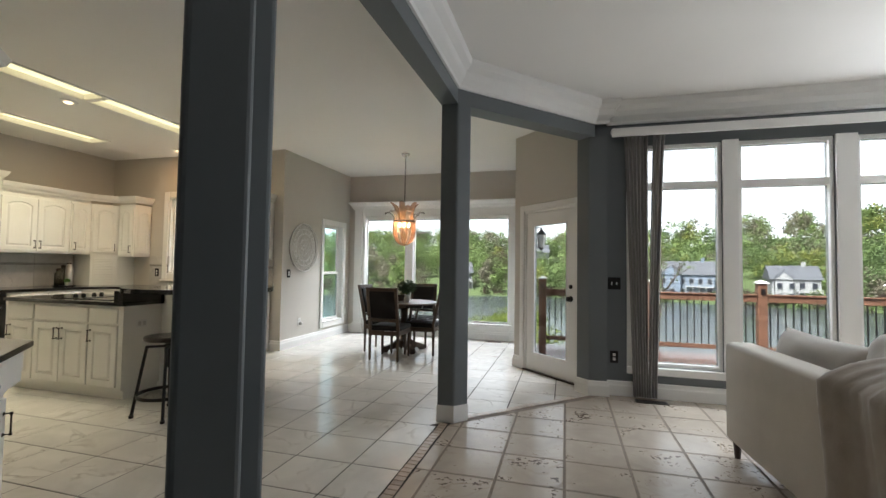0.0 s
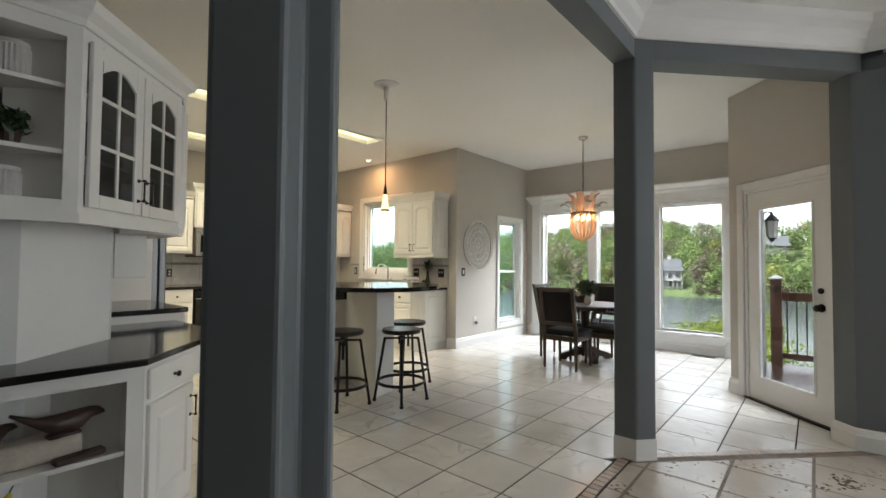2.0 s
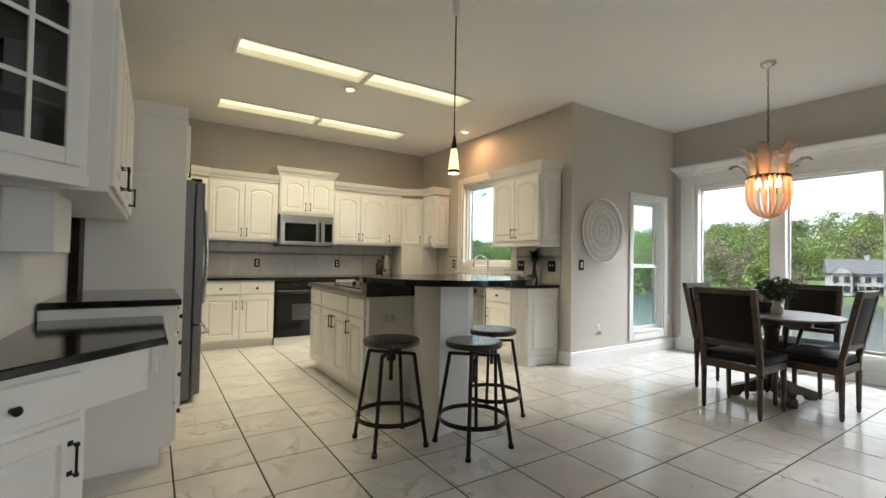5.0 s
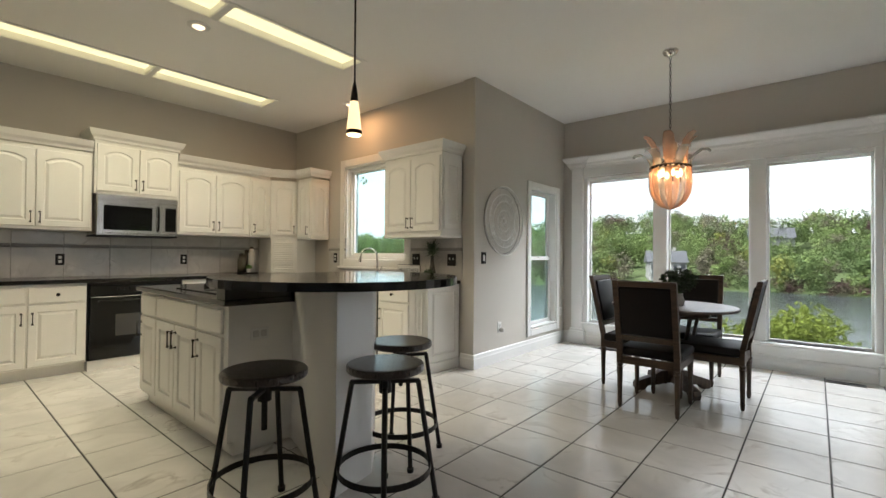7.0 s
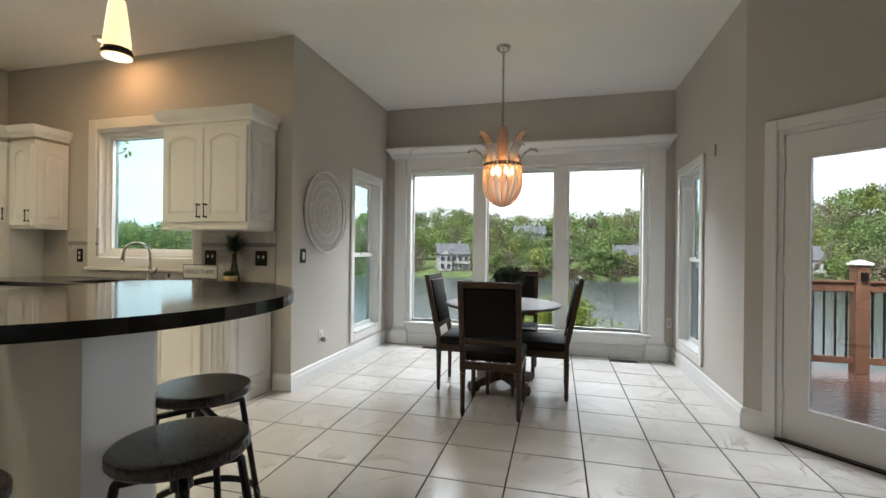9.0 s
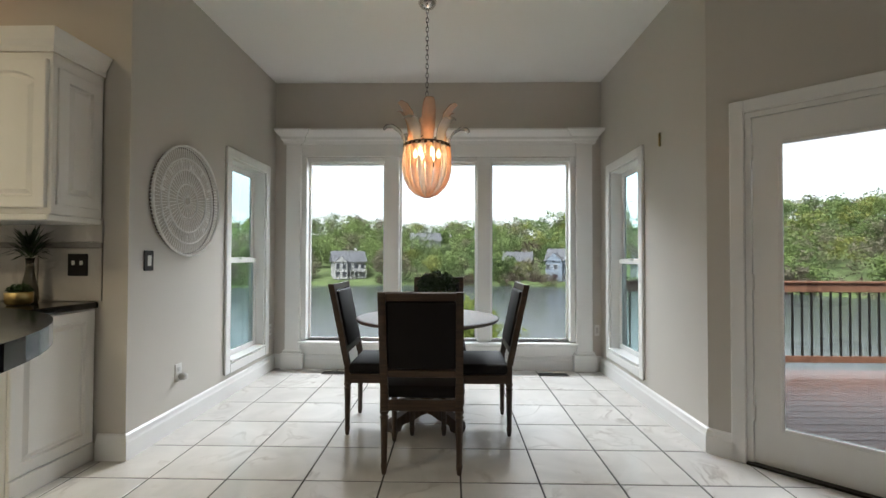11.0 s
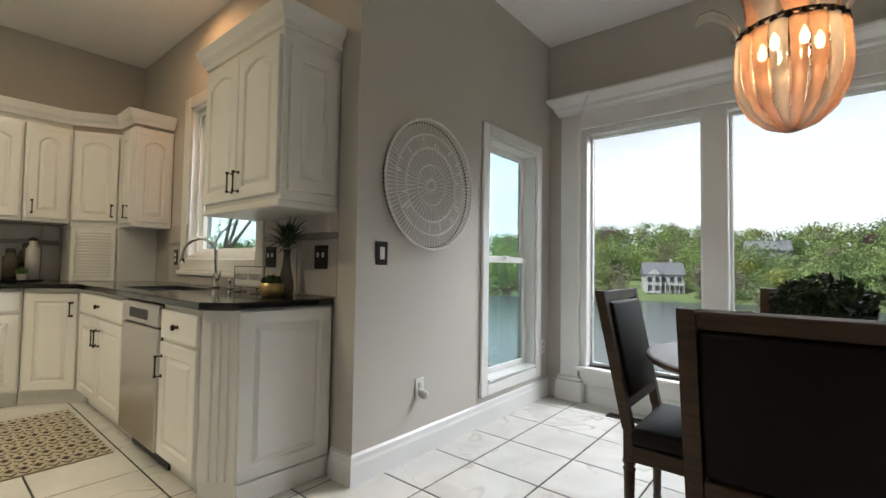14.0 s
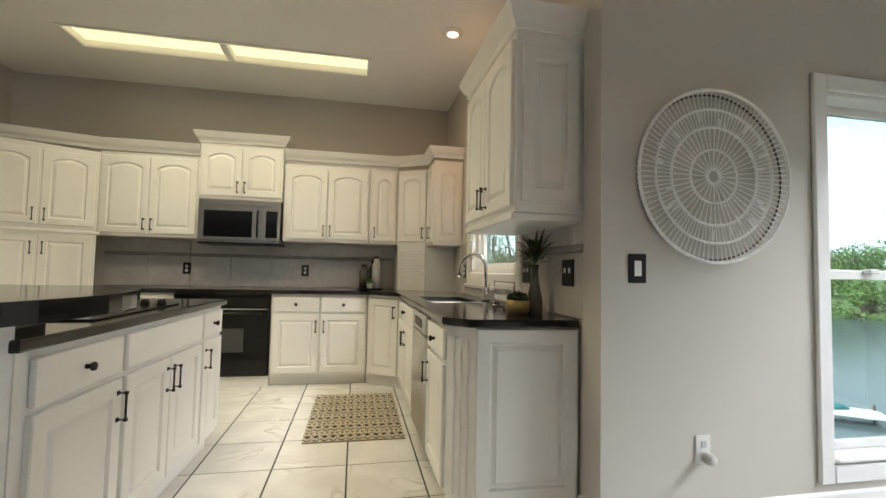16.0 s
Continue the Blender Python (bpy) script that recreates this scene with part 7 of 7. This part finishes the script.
# low shrubs on the waterline
for k in range(330):
    az = math.radians(rng.uniform(-70, 66))
    if abs(math.degrees(az) + 13.4) < 4:
        continue
    r = rng.uniform(126, 134)
    x, y = -2.5 + r * math.sin(az), 5 + r * math.cos(az)
    grow(x, y, land(x, y) - 0.8, rng.uniform(2, 4.5), rng.uniform(2.5, 4.5), ("dark", "spring", "bare", "plum")[int(rng.integers(0, 4)) if k % 5 else 3], 110, 0.28)
for kind, (V, F, mt) in kinds.items():
    tagged(new("far_woods", mesh_from("far_woods", V, F, mt)), "mixed spring woods on the far lake shore", "trees", "", "stuff")
tagged(new("far_trunks", finish("far_trunks", trunks, M_BARK)), "dark tree trunks on the far lake shore", "trees", "", "stuff")


def far_house(az, r, w, d, h, body, turn, label, wins):
    a = radians(az)
    x, y = -2.5 + r * math.sin(a), 5 + r * math.cos(a)
    z = land(x, y) - 0.4
    th = thing("lake_house", label, "house", pose(x, y, z, 0, 0, -az + turn))
    part("wall", box(-w / 2, w / 2, -d / 2, d / 2, 0, h), body, th)
    own = bmesh.new()
    o = 0.5
    g = [own.verts.new(p) for p in ((-w / 2 - o, -d / 2 - o, h), (w / 2 + o, -d / 2 - o, h), (w / 2 + o, d / 2 + o, h), (-w / 2 - o, d / 2 + o, h), (-w / 2 - o, 0, h + d * 0.42), (w / 2 + o, 0, h + d * 0.42))]
    for f in ((0, 1, 5, 4), (2, 3, 4, 5), (0, 4, 3), (1, 2, 5), (3, 2, 1, 0)):
        own.faces.new([g[i] for i in f])
    rf = part("roof", own, M_ROOF, th)
    part("chimney", box(w * 0.2, w * 0.2 + 0.8, -0.4, 0.4, h + 1, h + d * 0.42 + 0.9), body, rf)
    gw = w * 0.36
    gx = -w * 0.28
    part("gable_wing", box(gx - gw / 2, gx + gw / 2, -d / 2 - 1.6, -d / 2 + 0.1, 0, h), body, th)
    own = bmesh.new()
    g = [own.verts.new(p) for p in ((gx - gw / 2 - 0.3, -d / 2 - 1.9, h), (gx + gw / 2 + 0.3, -d / 2 - 1.9, h), (gx, -d / 2 - 1.9, h + gw * 0.55), (gx - gw / 2 - 0.3, 0, h), (gx + gw / 2 + 0.3, 0, h), (gx, 0, h + gw * 0.55))]
    for f in ((0, 1, 2), (3, 5, 4), (0, 2, 5, 3), (1, 4, 5, 2), (0, 3, 4, 1)):
        own.faces.new([g[i] for i in f])
    part("gable_roof", own, M_ROOF, th)
    own = bmesh.new()
    g = [own.verts.new(p) for p in ((gx - gw / 2, -d / 2 - 1.92, h), (gx + gw / 2, -d / 2 - 1.92, h), (gx, -d / 2 - 1.92, h + gw * 0.5))]
    own.faces.new(g)
    part("gable_face", own, body, th)
    for row in range(wins[1]):
        for c_ in range(wins[0]):
            wx = -w / 2 + (c_ + 0.5) * w / wins[0]
            wy = -d / 2 - 1.63 if abs(wx - gx) < gw / 2 else -d / 2 - 0.03
            wz = 0.9 + row * (h - 0.6) / wins[1]
            wn_ = part("window", box(wx - 0.6, wx + 0.6, wy - 0.05, wy, wz - 0.1, wz + 1.45), M_SIDING, th)
            part("pane", box(wx - 0.5, wx + 0.5, wy - 0.09, wy - 0.06, wz, wz + 1.35), M_HWIN, wn_)
    part("balcony", box(0, w * 0.5, -d / 2 - 1.5, -d / 2, h * 0.45, h * 0.45 + 0.25), M_SIDING, th)
    for i in range(5):
        part("balcony_post", box(i * w * 0.12, i * w * 0.12 + 0.15, -d / 2 - 1.5, -d / 2 - 1.35, 0, h * 0.45 + 1.0), M_SIDING, th)
    return th


far_house(-13.4, 141, 9.6, 8, 5.2, M_SIDING, 8, "white lake house with grey roof and balcony", (5, 2))
far_house(15.0, 139, 13.0, 9, 6.0, M_SIDINGB, -10, "pale blue lake house with grey gabled roof", (6, 2))
far_house(24.2, 137, 9.5, 8, 5.6, M_SIDING, 14, "white lake house with grey gabled roof", (4, 2))
far_house(-3.5, 200, 13, 9, 5.5, M_ROOF, 5, "dark grey house high among the trees", (5, 1))
far_house(8.5, 150, 9, 8, 4.0, M_SIDINGD, -6, "brown lake house behind a plum tree", (4, 2))
far_house(33, 165, 12, 9, 5.0, M_SIDING, -8, "white house on the wooded hill", (5, 2))

# leafy tree just below the nook windows
th = thing("lime_tree", "young lime-green tree below the nook windows", "tree", pose(-2.35, 17.6, land(-2.35, 17.6)))
zt = 0.25 - land(-2.35, 17.6)
part("trunk", tube([(0, 0, 0), (0.1, 0, zt * 0.5), (0.0, 0.1, zt - 0.5)], [0.14, 0.09, 0.02], 8), M_BARK, th, smooth=True)
V, F = [], []
rg = np.random.default_rng(8)
for k in range(16):
    o = rg.normal(size=3) * np.array((0.75, 0.75, 0.5))
    v, f = leaf_cloud(rg, 260, 0.75, 0.085, 0.8)
    o[2] = -abs(o[2]) * 1.4 + zt - 0.75 - 0.3 * abs(o[0])
    b0 = len(V)
    V += [tuple(np.array(p) + o) for p in v]
    F += [tuple(i + b0 for i in q) for q in f]
ob = new("crown", mesh_from("crown", V, F, M_BUSH))
ob.parent = th


def bare_tree(m, h, seed, label, leaves=0):
    th = thing("budding_tree", label, "tree", m)
    rg = random.Random(seed)
    bm = bmesh.new()
    tips = []

    def limb(p, d, ln, r, depth):
        q = p + d * ln
        mid = (p + q) / 2 + Vector((rg.uniform(-1, 1), rg.uniform(-1, 1), 0)) * ln * 0.06
        tube([p, mid, q], [r, r * 0.85, r * 0.65], 5, bm=bm)
        tips.append(q)
        if depth:
            for _ in range(3):
                nd = (d + Vector((rg.uniform(-1, 1), rg.uniform(-1, 1), rg.uniform(-0.1, 0.6))) * 0.65).normalized()
                limb(q, nd, ln * rg.uniform(0.55, 0.8), r * 0.6, depth - 1)

    limb(Vector((0, 0, 0)), Vector((0, 0, 1)), h * 0.36, h * 0.014, 4)
    part("limbs", bm, M_BARK, th)
    if leaves:
        rn = np.random.default_rng(seed)
        V, F = [], []
        for t_ in tips:
            v, f = leaf_cloud(rn, leaves, 0.22, 0.045)
            b0 = len(V)
            V += [tuple(np.array(p) + np.array(t_)) for p in v]
            F += [tuple(i + b0 for i in q) for q in f]
        ob = new("crown", mesh_from("crown", V, F, M_LEAF))
        ob.parent = th
    return th


bare_tree(pose(1.9, 13.5, land(1.9, 13.5)), 5.6, 4, "thin budding tree beyond the deck rail", 3)
bare_tree(pose(-11.6, 8.9, land(-11.6, 8.9)), 7.0, 6, "slender budding tree outside the kitchen window", 8)

# boat dock on the near bank
th = thing("boat_dock", "weathered grey boat dock on the near bank", "dock", pose(-25.2, 33.0, -6.75, 0, 0, 52))
for i in range(14):
    part("plank", box(-3.5, 3.5, i * 0.16 - 1.2, i * 0.16 - 1.05, 0.1, 0.14), M_CERAM, th)
for x in (-3.3, 3.3):
    for y in (-1.0, 0.85):
        part("pile", lathe([(0.09, -2.6), (0.09, 0.5)], 10), M_BARK, th, m=pose(x, y, 0))
th = thing("canoe", "upturned teal canoe lying on the dock", "boat", pose(-25.2, 33.0, -6.61, 0, 0, 62))
bm = bmesh.new()
rings = []
for i in range(11):
    u = i / 5 - 1
    w_ = 0.42 * (1 - u * u) ** 0.6 + 0.01
    rings.append([bm.verts.new((u * 2.1, w_ * math.cos(math.pi * j / 8), 0.002 + (0.34 + 0.08 * u * u) * (w_ / 0.43) ** 0.4 * math.sin(math.pi * j / 8))) for j in range(9)])
for a, b in zip(rings, rings[1:]):
    for j in range(8):
        bm.faces.new((a[j], b[j], b[j + 1], a[j + 1]))
part("hull", bm, M_TEAL, th, smooth=True)
part("keel", box(-1.5, 1.5, -0.02, 0.02, 0.335, 0.365), M_TEAL, th)

# ---- deck ----
dk = thing("deck", "wet reddish wooden deck boards outside the door", "deck", kind="structure")
yb = 6.12
k = 0
while yb < 9.40:
    x0 = -0.855 if yb > 7.05 else -0.86 + (7.12 - yb) + 0.06
    if yb > 8.9:
        x0 = -0.95
    part("board", box(x0, 6.4, yb, yb + 0.138, -0.13, -0.10, bev=0.003), M_DECK, dk)
    yb += 0.146
    k += 1
part("rim_joist", box(-0.95, 6.4, 9.44, 9.48, -0.36, -0.131), M_CEDAR, dk)
for x in (-0.8, 2.7, 6.2):
    part("support_post", box(x - 0.07, x + 0.07, 9.25, 9.39, -3.6, -0.131), M_CEDAR, dk)
rl = thing("deck_railing", "stained cedar deck railing with black metal balusters", "railing")
POSTS = [-0.76, 0.97, 2.72, 4.47, 6.2]
for x in POSTS:
    p_ = part("post", box(x - 0.065, x + 0.065, 9.295, 9.425, -0.099, 1.10, bev=0.004), M_CEDAR, rl)
    own = bmesh.new()
    b4 = [own.verts.new((x + sx * 0.085, 9.36 + sy * 0.085, 1.101)) for sx, sy in ((-1, -1), (1, -1), (1, 1), (-1, 1))]
    t4 = [own.verts.new((v.co.x, v.co.y, 1.118)) for v in b4]
    ap = own.verts.new((x, 9.36, 1.165))
    own.faces.new(b4[::-1])
    for i in range(4):
        own.faces.new((b4[i], b4[(i + 1) % 4], t4[(i + 1) % 4], t4[i]))
        own.faces.new((t4[i], t4[(i + 1) % 4], ap))
    part("post_cap", own, M_PLATE, p_)
    lt = part("solar_light", box(x - 0.03, x + 0.03, 9.262, 9.2945, 0.93, 1.02, bev=0.006), M_BLACK, p_)
for a, b in zip(POSTS, POSTS[1:]):
    part("top_rail", box(a + 0.066, b - 0.066, 9.335, 9.385, 0.80, 0.90, bev=0.004), M_CEDAR, rl)
    part("bottom_rail", box(a + 0.066, b - 0.066, 9.34, 9.38, 0.0, 0.075, bev=0.004), M_CEDAR, rl)
    n = 15
    for i in range(n):
        x = a + 0.066 + (i + 0.5) * (b - a - 0.132) / n
        part("baluster", box(x - 0.008, x + 0.008, 9.352, 9.368, 0.075, 0.80), M_BLACK, rl)
    part("cap_board", box(a + 0.066, b - 0.066, 9.31, 9.41, 0.901, 0.925, bev=0.004), M_CEDAR, rl)
th = thing("wall_lantern", "black outdoor wall lantern with frosted glass", "lantern", pose(-0.859, 8.2, 1.66))
part("back_plate", box(0.0, 0.02, -0.05, 0.05, 0.0, 0.26, bev=0.005), M_BLACK, th)
part("arm", tube([(0.02, 0, 0.24), (0.08, 0, 0.29), (0.13, 0, 0.27)], 0.009, 8), M_BLACK, th)
part("roof", lathe([(0.085, 0.17), (0.06, 0.2), (0.02, 0.25), (0.008, 0.29)], 6), M_BLACK, th, m=pose(0.13, 0, 0))
part("glass", lathe([(0.045, -0.03), (0.072, 0.168)], 6), M_PLATE, th, m=pose(0.13, 0, 0))
part("base", lathe([(0.012, -0.08), (0.04, -0.04), (0.05, -0.031)], 6), M_BLACK, th, m=pose(0.13, 0, 0))


# ---- floor tiles ----
def clip(poly, a, b, c):
    """Keeps the part of a plan polygon where a*x + b*y <= c."""
    out = []
    for i in range(len(poly)):
        p, q = poly[i], poly[(i + 1) % len(poly)]
        dp, dq = a * p[0] + b * p[1] - c, a * q[0] + b * q[1] - c
        if dp <= 0:
            out.append(p)
        if dp * dq < 0:
            t = dp / (dp - dq)
            out.append((p[0] + t * (q[0] - p[0]), p[1] + t * (q[1] - p[1])))
    return out


def tile_piece(poly, mat, ref=None, top=0.0, name="tile"):
    cx = sum(p[0] for p in poly) / len(poly)
    cy = sum(p[1] for p in poly) / len(poly)
    me = ref or finish(name, prism([(x - cx, y - cy) for x, y in poly], -0.011, 0.0, 0.0022, seg=1), mat)
    ob = new(name, me)
    ob.parent = floor
    ob.matrix_basis = pose(cx, cy, top)
    return ob, me


PX, PY, J = 0.415, 0.411, 0.0085
X0, Y0 = -2.53, 7.395
full = None
for i in range(-13, 7):
    for j in range(-13, 4):
        x0, y0 = X0 + i * PX, Y0 + j * PY
        x1, y1 = x0 + PX, y0 + PY
        cx, cy = (x0 + x1) / 2, (y0 + y1) / 2
        lim_w = -4.49 if cy > 6.85 else -7.9
        poly = [(x0 + J / 2, y0 + J / 2), (x1 - J / 2, y0 + J / 2), (x1 - J / 2, y1 - J / 2), (x0 + J / 2, y1 - J / 2)]
        whole = list(poly)
        poly = clip(poly, -1, 0, -lim_w)
        poly = clip(poly, 0, 1, 8.92) if poly else poly
        if cy < 4.62:
            poly = clip(poly, 1, 0, -1.365) if poly else poly
        else:
            poly = clip(poly, 0.7071, 0.7071, 4.232) if poly and cy < 7.1 else poly
            poly = clip(poly, 0.7071, -0.7071, -4.21) if poly else poly
            poly = clip(poly, 1, 0, -1.0) if poly and cy > 6.98 else poly
        if cx > -4.1:
            poly = clip(poly, 0, -1, -1.4) if poly else poly
        if len(poly) < 3:
            continue
        area = 0.5 * abs(sum(poly[k][0] * poly[(k + 1) % len(poly)][1] - poly[(k + 1) % len(poly)][0] * poly[k][1] for k in range(len(poly))))
        if area < 0.004 or (cx > -2.6 and cy < 0.6):
            continue
        if poly == whole:
            _, full = tile_piece(poly, M_TILE, full)
        else:
            tile_piece(poly, M_TILE)

# travertine of the living room with wide joints
bm = prism([(-1.27, -2.45), (4.98, -2.45), (4.98, 5.94), (-0.2, 5.94), (-0.28, 5.86), (-1.17, 4.82), (-1.27, 4.82)], -0.0115, -0.0018)
structure("floor_bed", bm, M_GROUT2, "brown grout bed under the travertine", "floor")
QX, QY, G = 0.41, 0.403, 0.016
full2 = None
for i in range(-1, 15):
    for j in range(-17, 5):
        x0, y0 = -1.175 + i * QX, 4.56 + j * QY
        x1, y1 = x0 + QX, y0 + QY
        poly = [(x0 + G / 2, y0 + G / 2), (x1 - G / 2, y0 + G / 2), (x1 - G / 2, y1 - G / 2), (x0 + G / 2, y1 - G / 2)]
        whole = list(poly)
        poly = clip(poly, -1, 0, 1.275)
        poly = clip(poly, -0.7071, 0.7071, 4.13) if poly else poly
        poly = clip(poly, 0, 1, 5.93) if poly else poly
        poly = clip(poly, 1, 0, 4.97) if poly else poly
        poly = clip(poly, 0, -1, 2.44) if poly else poly
        if len(poly) < 3:
            continue
        area = 0.5 * abs(sum(poly[k][0] * poly[(k + 1) % len(poly)][1] - poly[(k + 1) % len(poly)][0] * poly[k][1] for k in range(len(poly))))
        if area < 0.003:
            continue
        if poly == whole:
            _, full2 = tile_piece(poly, M_TRAV, full2, name="travertine_tile")
        else:
            tile_piece(poly, M_TRAV, name="travertine_tile")

# mosaic border strips
MOS = finish("mosaic_chip", box(-0.034, 0.034, -0.026, 0.026, -0.011, 0.0, bev=0.003), M_MOSAIC)
for k in range(58):
    y = 1.3 + k * 0.0575
    if y > 4.58:
        break
    ob = new("mosaic_chip", MOS)
    ob.parent = floor
    ob.matrix_basis = pose(-1.322 + 0.003 * math.sin(k * 7.0), y, 0.0005, 0, 0, 3 * math.sin(k * 3.3))
for k in range(24):
    u = 0.06 + k * 0.0575
    x, y = -1.19 + u * 0.7071, 4.795 + u * 0.7071
    if x > -0.28:
        break
    ob = new("mosaic_chip", MOS)
    ob.parent = floor
    ob.matrix_basis = pose(x, y, 0.0005, 0, 0, -45 + 3 * math.sin(k * 3.3))
